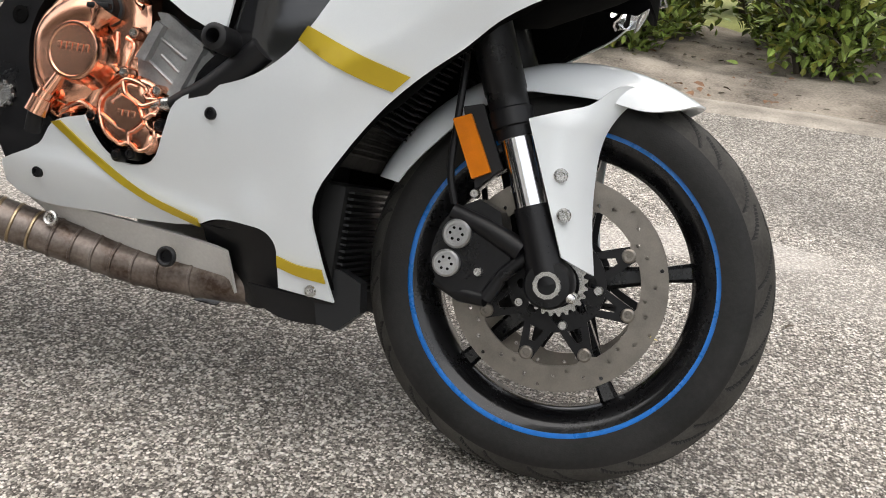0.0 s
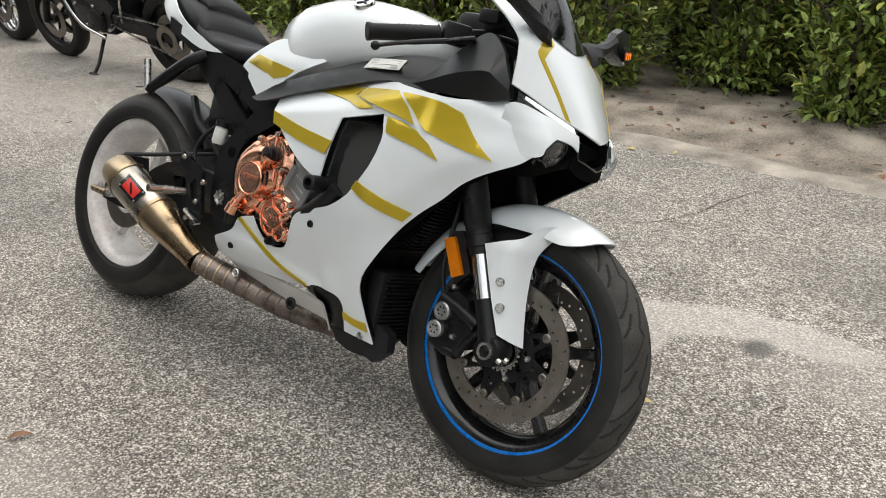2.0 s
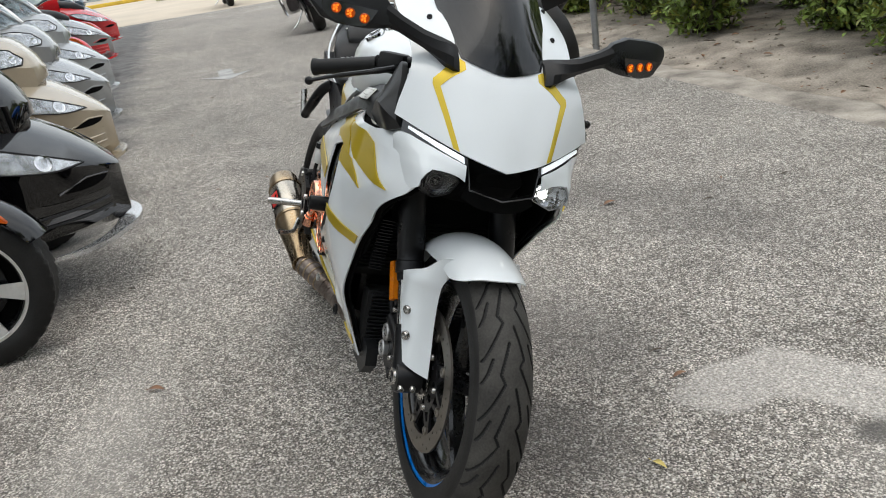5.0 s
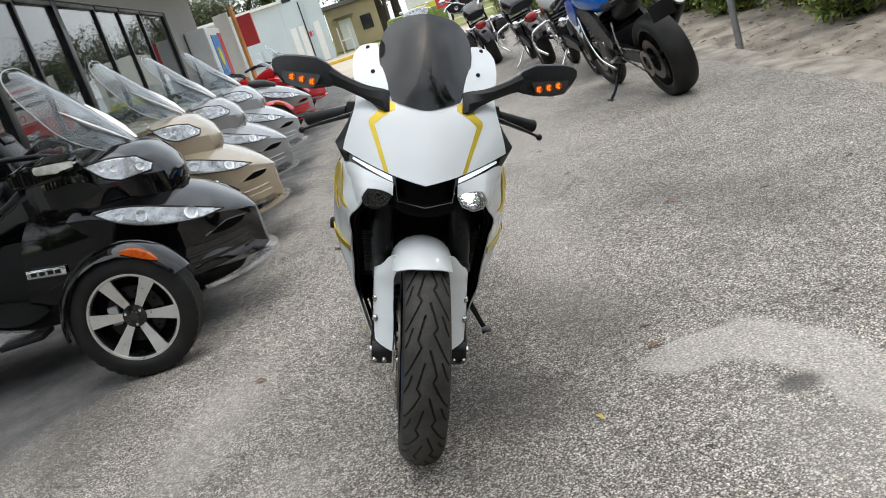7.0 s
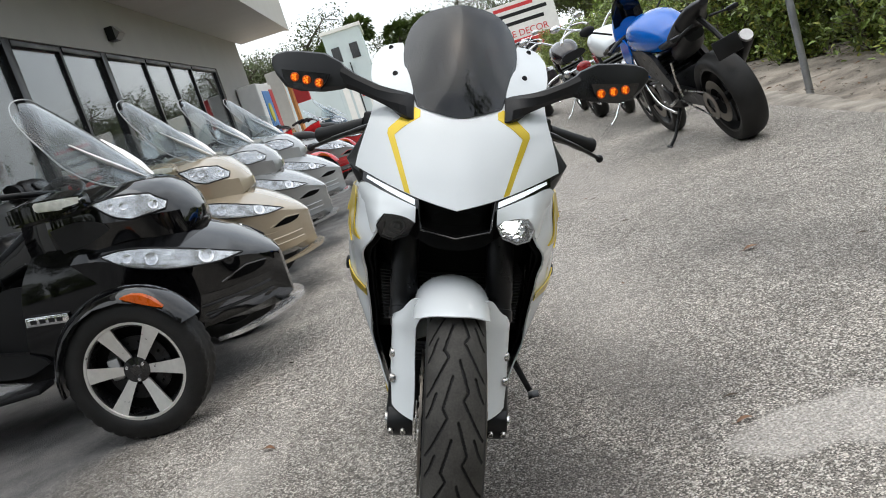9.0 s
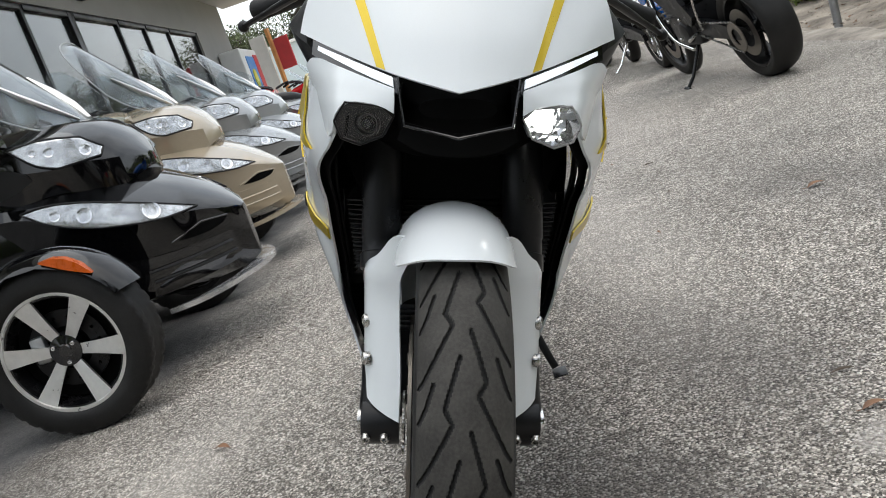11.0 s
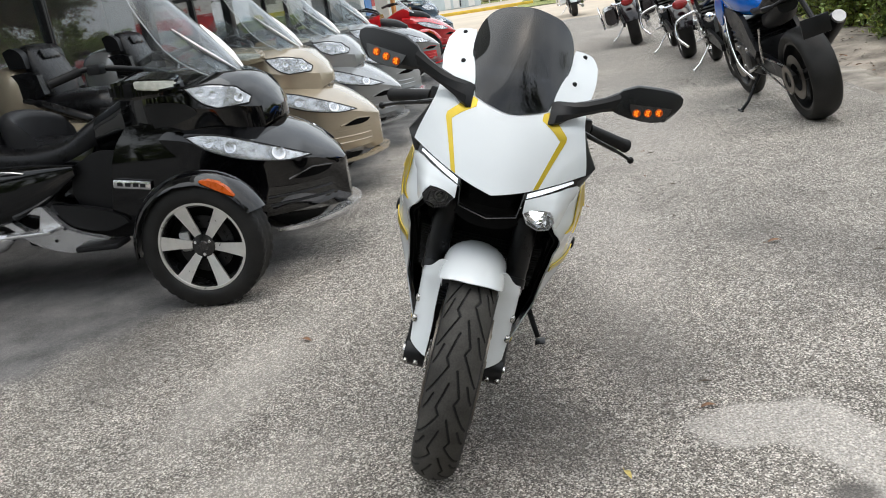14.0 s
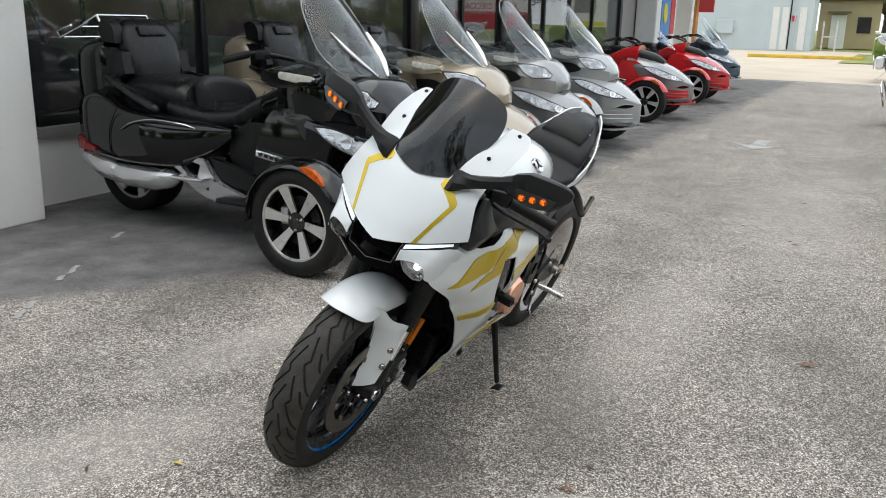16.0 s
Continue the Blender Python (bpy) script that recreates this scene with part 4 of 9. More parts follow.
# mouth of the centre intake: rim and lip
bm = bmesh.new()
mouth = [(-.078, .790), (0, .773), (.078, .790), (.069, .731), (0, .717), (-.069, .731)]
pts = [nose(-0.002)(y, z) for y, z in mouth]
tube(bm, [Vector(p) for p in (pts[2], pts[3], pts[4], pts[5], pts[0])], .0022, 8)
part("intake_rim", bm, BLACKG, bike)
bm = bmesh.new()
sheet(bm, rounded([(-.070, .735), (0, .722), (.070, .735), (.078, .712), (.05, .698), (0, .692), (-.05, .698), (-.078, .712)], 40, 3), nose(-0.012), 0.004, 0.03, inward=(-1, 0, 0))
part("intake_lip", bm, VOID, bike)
# black side walls added so that the lamps don't show through the intake
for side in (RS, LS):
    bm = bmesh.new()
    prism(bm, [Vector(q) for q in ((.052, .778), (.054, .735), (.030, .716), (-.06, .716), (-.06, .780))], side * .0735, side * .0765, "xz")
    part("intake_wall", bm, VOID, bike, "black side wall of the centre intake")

# ---- mirrors with amber indicators ----
def hexring(c, u, v, hu, hv, cut=.45):
    """An eight-cornered section round c, spanned by u and v."""
    c, u, v = Vector(c), Vector(u).normalized(), Vector(v).normalized()
    return [c + u * hu * a + v * hv * b for a, b in ((1, -cut), (1, cut), (cut, 1), (-cut, 1), (-1, cut), (-1, -cut), (-cut, -1), (cut, -1))]


for side in (RS, LS):
    bm = bmesh.new()
    rings = []
    for (x, y, z), u, v, hu, hv in (((-.076, .092, .964), (-.7, 0, .7), (.7, .2, .7), .034, .015), ((-.072, .106, .968), (-.7, 0, .7), (.7, .2, .7), .034, .019), ((-.070, .122, .974), (-.6, 0, .8), (.8, .2, .6), .028, .019),
                                    ((-.071, .140, .983), (-.3, 0, .95), (.95, .3, .3), .021, .016), ((-.078, .170, .995), (0, 0, 1), (1, .3, 0), .017, .014), ((-.088, .215, 1.013), (0, 0, 1), (1, .3, 0), .017, .013),
                                    ((-.094, .245, 1.026), (0, 0, 1), (1, .4, 0), .022, .014)):
        rings.append([(p.x, side * p.y, p.z) for p in hexring((x, y, z), u, v, hu, hv)])
    loft(bm, rings)
    mir = part("mirror", bm, BLACKP, bike, "black folding mirror with indicator", angle=25)
    bm = bmesh.new()
    rings = []
    for y, z0, z1, xc, hx in ((.232, 1.004, 1.036, -.092, .012), (.250, .998, 1.056, -.096, .017), (.285, .992, 1.073, -.104, .021), (.335, .992, 1.076, -.113, .022), (.368, 1.000, 1.075, -.122, .019), (.390, 1.024, 1.069, -.130, .012), (.401, 1.042, 1.060, -.135, .005)):
        zc, hz = (z0 + z1) / 2, (z1 - z0) / 2
        rings.append([(xc + hx * a, side * y, zc + hz * b) for a, b in ((.55, -1), (1, -.72), (.95, -.1), (.45, .92), (.1, 1), (-.6, 1), (-1, .8), (-1, -.8), (-.6, -1))])
    loft(bm, rings)
    head = part("mirror_head", bm, GREYP, mir, angle=22)
    bm = bmesh.new()
    prism(bm, rounded([(side * y, z) for y, z in ((.268, 1.030), (.378, 1.036), (.366, 1.006), (.330, .996), (.288, .997))], 60, 2), -.003, .002, "yz")
    bmesh.ops.transform(bm, matrix=Matrix.Translation((-.0835, side * .318, 1.014)) @ Matrix.Rotation(side * radians(17), 4, "Z") @ Matrix.Translation((0, -side * .318, -1.014)), verts=bm.verts)
    part("indicator_lens", bm, BLACKG, mir)
    for y, z in ((.293, 1.011), (.320, 1.016), (.346, 1.021)):
        m_ = pose(-.0805 - (y - .318) * .31, side * y, z, 0, 0, side * 17)
        bm = bmesh.new()
        revolve(bm, [(.0098, -.002), (.0098, .0015), (.0080, .0028), (.0070, .0010), (.0030, .0006)], 16, (0, 0, 0), "x")
        bmesh.ops.transform(bm, matrix=m_, verts=bm.verts)
        led = part("led", bm, AMBERD, mir, "amber indicator diode")
        bm = bmesh.new()
        for k in range(5):
            a = 2 * math.pi * k / 5
            r = 0 if k == 0 else .0052
            revolve(bm, [(.0022, .0008), (.0018, .0026), (.0004, .0030)], 8, (0, r * math.cos(a), r * math.sin(a)), "x")
        bmesh.ops.transform(bm, matrix=m_, verts=bm.verts)
        part("led_core", bm, AMBERL, led, "lit amber cores")

# ---- front wheel ----
wheel_f = new("front_wheel")
wheel_f.parent = bike
wheel_f.location = (AX_F[0], 0.009, AX_F[2])
tagged(wheel_f, "black front wheel with blue rim tape")


def tyre(parent, R, half, rim_r, seg, tread=True):
    """Tyre of revolution; tread grooves are cut into its crown."""
    prof = []
    for k in range(101):
        a = -1 + 2 * k / 100
        y = half * math.sin(a * radians(84)) / math.sin(radians(84))
        r = R - (R - rim_r) * 0.62 * (1 - math.cos(a * radians(84))) / (1 - math.cos(radians(84)))
        prof.append((r, y))
    wall = [(prof[0][0] - 0.016, -half * 1.0), (prof[0][0] - 0.030, -half * 0.95), (rim_r + 0.004, -half * 0.80), (rim_r - 0.004, -half * 0.72)]
    prof = wall[::-1] + prof + [(r, -y) for r, y in wall]
    period = 2 * math.pi * R / 16
    lines = []
    for s0, mir in ((0.0, 1), (-0.27, -1)):
        o = s0 * period
        for pl in ([(.006, 0), (.0235, -.0615), (.0145, -.0785), (.046, -.142), (.052, -.152)], [(.036, -.032), (.045, -.062), (.052, -.078)]):
            for rep in range(-1, 4):
                lines += [((y0 * mir, o + a0 + rep * period), (y1 * mir, o + a1 + rep * period)) for (y0, a0), (y1, a1) in zip(pl, pl[1:])]
    scale_y = half / 0.060
    yy = np.array([p[1] for p in prof]) / scale_y
    arc = np.arange(seg) * 2 * math.pi * R / seg
    ss = arc % period
    Y, S = np.meshgrid(yy, ss)
    dmin = np.full(Y.shape, 9.0)
    if tread:
        for (y0, a0), (y1, a1) in lines:
            dx, dy = y1 - y0, a1 - a0
            t = np.clip(((Y - y0) * dx + (S - a0) * dy) / (dx * dx + dy * dy), 0, 1)
            dmin = np.minimum(dmin, np.hypot(Y - y0 - t * dx, S - a0 - t * dy))
    cut = (dmin < 0.0022) & (np.array([p[0] for p in prof])[None, :] > R - 0.05)
    bm = bmesh.new()
    rows = []
    for j in range(seg):
        a = 2 * math.pi * j / seg
        rows.append([bm.verts.new(((r - (0.004 if cut[j, i] else 0)) * math.cos(a), y, (r - (0.004 if cut[j, i] else 0)) * math.sin(a))) for i, (r, y) in enumerate(prof)])
    n = len(prof)
    for j in range(seg):
        k = (j + 1) % seg
        for i in range(n - 1):
            f = bm.faces.new((rows[j][i], rows[k][i], rows[k][i + 1], rows[j][i + 1]))
            c = int(cut[j, i]) + int(cut[k, i]) + int(cut[j, i + 1]) + int(cut[k, i + 1])
            f.material_index = 2 if c >= 2 else (1 if abs(prof[i][1]) < half * 0.93 and prof[i][0] > R - 0.045 else 0)
    return part("tyre", bm, [RUBBER, TREAD, GROOVE], parent, "worn black tyre with zigzag grooves", angle=60)


tyre(wheel_f, 0.300, 0.060, 0.226, 1080)


def rim(parent, material, R, half, hub_r, spokes, spoke_w, tape=None):
    bm = bmesh.new()
    revolve(bm, [(R + .004, -half), (R + .008, -half + .004), (R - .002, -half + .010), (R - .016, -half + .014), (R - .026, -half * .35), (R - .026, half * .35),
                 (R - .016, half - .014), (R - .002, half - .010), (R + .008, half - .004), (R + .004, half),
                 (R - .008, half - .002), (R - .022, half - .014), (R - .034, half * .35), (R - .034, -half * .35), (R - .022, -half + .014), (R - .008, -half + .002)], 96, close=True)
    part("rim", bm, material, parent)
    bm = bmesh.new()
    revolve(bm, [(.016, -.055), (hub_r, -.055), (hub_r + .004, -.045), (hub_r, -.02), (hub_r, .02), (hub_r + .004, .045), (hub_r, .055), (.016, .055)], 40)
    part("hub", bm, material, parent)
    for k in range(spokes):
        a = 2 * math.pi * k / spokes + 0.26
        bm = bmesh.new()
        ca, sa = math.cos(a), math.sin(a)
        rings = []
        for t in (0.0, 0.2, 0.5, 0.8, 1.0):
            r = hub_r - .005 + (R - .028 - hub_r) * t
            w = spoke_w * (1.25 - 0.75 * t + 0.75 * max(0, t - 0.75) * 2)
            d = 0.020 - 0.006 * t
            rings.append([(r * ca - sa * w * c, d * s, r * sa + ca * w * c) for c, s in ((-1, -.6), (-.6, -1), (.6, -1), (1, -.6), (1, .6), (.6, 1), (-.6, 1), (-1, .6))])
        loft(bm, rings)
        part("spoke", bm, material, parent)
    if tape:
        for s in (-1, 1):
            bm = bmesh.new()
            revolve(bm, [(R + .0090, s * (half - .003)), (R + .005, s * (half + .0014)), (R - .003, s * (half + .0008)), (R - .003, s * (half - .004))], 128, close=True)
            part("rim_tape", bm, tape, parent, "blue rim tape ring")


rim(wheel_f, RIMB, .2215, .050, .032, 5, .016, BLUE)
for side in (RS, LS):
    y = side * .066
    holes = []
    for k in range(40):
        a = 2 * math.pi * k / 40
        r = (.125, .137, .147, .131)[k % 4]
        holes.append(circle2(.0031, 8, (r * math.cos(a), r * math.sin(a))))
    inner = []
    for k in range(96):
        a = 2 * math.pi * k / 96 + radians(32)
        tooth = max(0.0, math.cos(8 * a - 8 * radians(32)) - .72) / .28
        inner.append(Vector(((.1175 - .008 * tooth) * math.cos(a), (.1175 - .008 * tooth) * math.sin(a))))
    holes.append(inner)
    bm = bmesh.new()
    prism(bm, circle2(.155, 96), y - .0025, y + .0025, "xz", holes)
    dsc = part("brake_disc", bm, DISC, wheel_f, "drilled steel brake disc", flat=True)
    # carrier: a hub ring with eight forked arms
    bm = bmesh.new()
    prism(bm, circle2(.070, 40), y - .004 - side * .004, y + .003 - side * .004, "xz", [circle2(.030, 20)] + [circle2(.0075, 10, (.050 * math.cos(2 * math.pi * (k + .25) / 8), .050 * math.sin(2 * math.pi * (k + .25) / 8))) for k in range(8)])
    car = part("disc_carrier", bm, BLACKM, dsc, "black disc carrier")
    for k in range(8):
        a = 2 * math.pi * k / 8 + radians(32)
        u, v = Vector((math.cos(a), math.sin(a))), Vector((-math.sin(a), math.cos(a)))
        arm = [u * .066 - v * .021, u * .064 - v * .012, u * .090 - v * .004, u * .090 + v * .004, u * .064 + v * .012, u * .066 + v * .021, u * .102 + v * .013, u * .114 + v * .011, u * .116, u * .114 - v * .011, u * .102 - v * .013]
        bm = bmesh.new()
        prism(bm, arm, y - .0035 - side * .004, y + .003 - side * .003, "xz")
        part("carrier_arm", bm, BLACKM, car)
        bm = bmesh.new()
        revolve(bm, [(.0035, side * .0030), (.0040, side * .0060), (.0075, side * .0062), (.0100, side * .0045), (.0105, -side * .004)], 16)
        bmesh.ops.translate(bm, verts=bm.verts, vec=(.1085 * math.cos(a), y, .1085 * math.sin(a)))
        part("bobbin", bm, DISC, dsc)
    for k in range(5):
        a = 2 * math.pi * (k + .02) / 5
        bolt(dsc, (.060 * math.cos(a), y + side * .001, .060 * math.sin(a)), (0, side, 0), .0072, .005)
# toothed speed-sensor ring
bm = bmesh.new()
ring = []
for k in range(96):
    a = 2 * math.pi * k / 96
    ring.append(Vector(((.046 if k % 4 < 2 else .041) * math.cos(a), (.046 if k % 4 < 2 else .041) * math.sin(a))))
prism(bm, ring, -.078, -.075, "xz", [circle2(.034, 24)])
part("sensor_ring", bm, STEEL, wheel_f)

# ---- fork, calipers, mudguard ----
FK = Vector((-.396, 0, .918)).normalized()
for side in (RS, LS):
    y = side * .104
    low = Vector((-.004, y, .300))

    def up(d, off=0.0):
        return low + FK * d + Vector((off, 0, 0))
    bm = bmesh.new()
    tube(bm, [up(.205), up(.22), up(.222), up(.245), up(.247), up(.27), up(.272), up(.62)], [.026, .027, .031, .031, .0285, .0285, .030, .031], 20)
    leg = part("fork_leg", bm, BLACKM, bike, "black fork leg with bright slider")
    bm = bmesh.new()
    tube(bm, [up(.075, -.018), up(.21, -.018)], .0225, 20)
    for v in bm.verts:
        v.co.x += 0.018
    part("slider", bm, CHROME, leg, "bright steel fork slider")
    bm = bmesh.new()
    tube(bm, [up(.0), up(.03), up(.05), up(.11)], [.030, .028, .026, .0255], 16)
    revolve(bm, [(.014, side * .026), (.030, side * .024), (.034, side * .018), (.034, -side * .030), (.014, -side * .030)], 24, tuple(low))
    part("axle_lug", bm, BLACKM, leg)
    bm = bmesh.new()
    revolve(bm, [(.012, side * .012), (.013, side * .030), (.019, side * .030), (.020, side * .024), (.020, side * .010)], 12, tuple(low))
    part("axle_nut", bm, STEEL if side < 0 else CHROME, leg)
    for dx in (-.014, .012):
        bolt(leg, tuple(low + Vector((.033, side * (.004 + dx), -.012))), (1, 0, -.35), .007, .006)
    # caliper with two bright pistons
    bm = bmesh.new()
    prism(bm, rounded([(-.176, .318), (-.158, .372), (-.120, .398), (-.088, .385), (-.074, .345), (-.060, .318), (-.082, .272), (-.142, .262), (-.168, .285)], 40, 3), y - side * .066, y + side * .002, "xz")
    soften(bm, .006)
    cal = part("brake_caliper", bm, BLACKM, bike, "black radial brake caliper")
    for x, z, r in ((-.142, .345, .0205), (-.150, .302, .0195)):
        bm = bmesh.new()
        revolve(bm, [(.001, side * .013), (.013, side * .013), (.0135, side * .015), (r - .003, side * .015), (r, side * .012), (r, -side * .01)], 28, (x, y, z))
        cap_ = part("piston_cap", bm, ALU, cal, "bright aluminium piston cap")
        for k in range(6):
            a = 2 * math.pi * k / 6
            bm = bmesh.new()
            revolve(bm, [(.0022, side * .0135), (.0022, side * .006)], 8, (x + .0088 * math.cos(a), y, z + .0088 * math.sin(a)))
            part("hole", bm, VOID, cap_)
    bm = bmesh.new()
    tube(bm, [(-.155, y, .375), (-.11, y, .362), (-.05, y, .338)], [.012, .014, .017], 12)
    tube(bm, [(-.165, y - side * .012, .275), (-.125, y - side * .01, .262), (-.088, y, .262)], [.010, .013, .011], 12)
    tube(bm, [(-.088, y, .262), (-.07, y, .300), (-.04, y, .335)], [.011, .010, .010], 12)
    part("caliper_bracket", bm, BLACKM, cal)
    for x, z in ((-.128, .404), (-.104, .298)):
        bolt(cal, (x, y + side * .003, z), (0, side, 0), .007, .006)
    # amber reflector on its stay
    bm = bmesh.new()
    prism(bm, rounded([(-.174, .500), (-.150, .511), (-.109, .437), (-.133, .423)], 100, 1), y + side * .010, y + side * .020, "xz")
    rf = part("reflector", bm, AMBER, bike, "amber side reflector")
    bm = bmesh.new()
    prism(bm, rounded([(-.165, .520), (-.138, .528), (-.096, .445), (-.128, .410)], 100, 1), y - side * .004, y + side * .009, "xz")
    part("reflector_back", bm, BLACKP, rf)
    # brake hose
    bm = bmesh.new()
    tube(bm, curve_pts([(-.155, y, .385), (-.168, y + side * .004, .43), (-.172, y, .50), (-.180, y - side * .015, .60), (-.20, y - side * .02, .72)], 6), .0055, 8)
    part("brake_hose", bm, BLACKP, bike)

# mudguard crown over the tyre
GUZ, GUX = [.32, .38, .44, .505, .55, .59], [.052, .037, .030, .030, .048, .075]


def crown(phi, s):
    a = radians(phi)
    b = s * radians(88)
    r = .322 - .062 * (1 - math.cos(b)) - 0.012 * max(0.0, (80 - phi) / 25) * 0
    return (r * math.cos(a), .080 * math.sin(b), .299 + r * math.sin(a))


bm = bmesh.new()
cr = [(61, 0), (62.5, .35), (66, .7), (73, .95), (84, 1.0), (100, .97), (112, .85), (122, .9), (140, .97), (158, .9), (160, .4), (160, -.4), (158, -.9), (140, -.97), (122, -.9), (112, -.85), (100, -.97), (84, -1.0), (73, -.95), (66, -.7), (62.5, -.35)]
# drawn in scaled units so that the grid is even
sheet(bm, rounded([(p / 200, s / 9) for p, s in cr], 40, 4), lambda u, v: crown(u * 200, v * 9), 0.003, 0.02, inward=(0, 0, -1))
mud = part("front_mudguard", bm, WHITE, bike, "pearl white front mudguard")
for side in (RS, LS):
    bm = bmesh.new()
    sheet(bm, rounded([(-.070, .516), (-.03, .533), (.005, .548), (.040, .582), (.075, .588), (.045, .548), (.029, .505), (.029, .441), (.037, .38), (.051, .321), (.007, .340), (-.030, .425)], 42, 4),
          lambda x, z, s=side: (x, s * (.126 - .054 * max(0, min(1.1, (x - hermite(GUZ, GUX, z) + .062) / .062)) ** 2.2 - .03 * max(0, min(1, (z - .52) / .06))), z), 0.003, 0.010, inward=(0, -side, 0))
    wing = part("fork_guard", bm, WHITE, mud, "white fork guard")
    for x, z in ((-.002, .448), (.012, .396)):
        bolt(wing, (x - .012, side * .122, z), (.35, side, 0), .010, .005, STEEL)

# ---- radiators behind the wheel ----
bm = bmesh.new()
box(bm, (-.335, 0, .555), (.03, .37, .30), .006, Matrix.Translation((-.335, 0, .555)) @ Matrix.Rotation(radians(14), 4, "Y") @ Matrix.Translation((.335, 0, -.555)))
rad = part("radiator", bm, RADI, bike, "dark finned radiator")
for k in range(26):
    bm = bmesh.new()
    z = .43 + .010 * k
    box(bm, (-.318 - (z - .555) * -.25, 0, z), (.012, .34, .0035))
    part("fin", bm, RADI, rad)
bm = bmesh.new()
box(bm, (-.335, 0, .300), (.05, .24, .17), .01)
cooler = part("oil_cooler", bm, RADI, bike, "dark oil cooler")
for k in range(17):
    bm = bmesh.new()
    box(bm, (-.306, 0, .222 + .0095 * k), (.010, .236, .0035))
    part("fin", bm, GREYP, cooler)
# added black sheets stand in for deep shade in the gap below the lamps
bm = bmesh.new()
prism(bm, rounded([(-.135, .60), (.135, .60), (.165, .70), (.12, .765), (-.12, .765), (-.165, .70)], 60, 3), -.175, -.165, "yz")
part("bulkhead", bm, VOID, bike, "added black sheet for the shade behind the headlamps")
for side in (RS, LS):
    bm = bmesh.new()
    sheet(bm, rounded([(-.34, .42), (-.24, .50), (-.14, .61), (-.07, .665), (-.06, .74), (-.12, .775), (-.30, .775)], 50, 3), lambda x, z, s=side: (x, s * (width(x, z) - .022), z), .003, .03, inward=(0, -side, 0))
    part("inner_duct", bm, VOID, bike, "added black sheet for the shade beside the lamp")
    bm = bmesh.new()
    prism(bm, rounded([(-.345, .255), (-.31, .262), (-.268, .248), (-.262, .205), (-.295, .172), (-.325, .178)], 50, 3), side * .085, side * .112, "xz")
    part("cooler_guard", bm, GREYP, bike, "grey plastic cooler guard")
    # louvred inner vents
    for k in range(17):
        bm = bmesh.new()
        z = .47 + .0085 * k
        box(bm, (0, 0, 0), (.060, .03, .002), 0.0)
        bmesh.ops.transform(bm, matrix=pose(-.265 + .075 * k / 16, side * (.128 + .010 * k / 16), z, 0, 20, side * 16), verts=bm.verts)
        part("vent_slat", bm, BLACKP, rad)

# ---- engine, copper covers ----
def dome(bm, outline, y0, h, soft):
    """A cast cover that rises from its outline with a rounded shoulder, facing right."""
    ring = np.array([[q[0], q[1]] for q in outline])
    nxt = np.roll(ring, -1, 0)

    def fn(x, z):
        d = nxt - ring
        t = np.clip((((x, z) - ring) * d).sum(1) / (d * d).sum(1), 0, 1)
        dist = np.hypot(*((ring + t[:, None] * d) - (x, z)).T).min()
        return (x, y0 - h * (1 - math.exp(-dist / soft * 1.6)) , z)
    sheet(bm, outline, fn, 0.004, 0.008, inward=(0, 1, 0))
    a = [bm.verts.new((q[0], y0 + .004, q[1])) for q in outline]
    b_ = [bm.verts.new((q[0], y0 + .03, q[1])) for q in outline]
    for k in range(len(a)):
        bm.faces.new((a[k], a[(k + 1) % len(a)], b_[(k + 1) % len(a)], b_[k]))
    return bm



bm = bmesh.new()
box(bm, (-.62, 0, .43), (.44, .27, .30), .03)
box(bm, (-.56, 0, .61), (.26, .25, .2), .02)
part("engine_block", bm, BLACKM, bike, "dark engine block")
# cast cylinder block: a plate framed by bars, with thin webs across it
bm = bmesh.new()
prism(bm, rounded([(-.648, .512), (-.623, .570), (-.603, .574), (-.543, .540), (-.510, .523), (-.552, .466), (-.584, .460), (-.615, .470), (-.642, .484)], 30, 3), -.13, -.155, "xz", bevel=.002)
cyl = part("cylinder_casting", bm, ALU, bike, "bare aluminium cylinder casting", angle=30)
for name, ring, lift in (("casting_bar", [(-.643, .512), (-.619, .567), (-.606, .562), (-.628, .508)], -.168), ("casting_bar", [(-.551, .544), (-.537, .538), (-.569, .462), (-.584, .466)], -.169),
                         ("casting_flange", [(-.620, .580), (-.602, .580), (-.538, .543), (-.545, .535), (-.609, .564)], -.166), ("casting_bar", [(-.546, .530), (-.512, .522), (-.551, .469), (-.572, .468)], -.160)):
    bm = bmesh.new()
    prism(bm, rounded(ring, 30, 3), -.15, lift, "xz", bevel=.003)
    part(name, bm, ALU, cyl, angle=30)
for (xa, za), (xb, zb) in (((-.630, .511), (-.576, .477)), ((-.609, .521), (-.562, .490)), ((-.618, .547), (-.556, .513))):
    bm = bmesh.new()
    tube(bm, [(xa, -.156, za), (xb, -.156, zb)], .0032, 8)
    part("casting_rib", bm, ALU, cyl)
bm = bmesh.new()
m_ = Matrix.Translation((-.535, .16, .535)) @ Matrix.Rotation(radians(-38), 4, "Y")
box(bm, (0, 0, 0), (.12, .06, .13), .012, m_)
part("cylinder_casting", bm, ALU, bike, "bare aluminium cylinder casting")

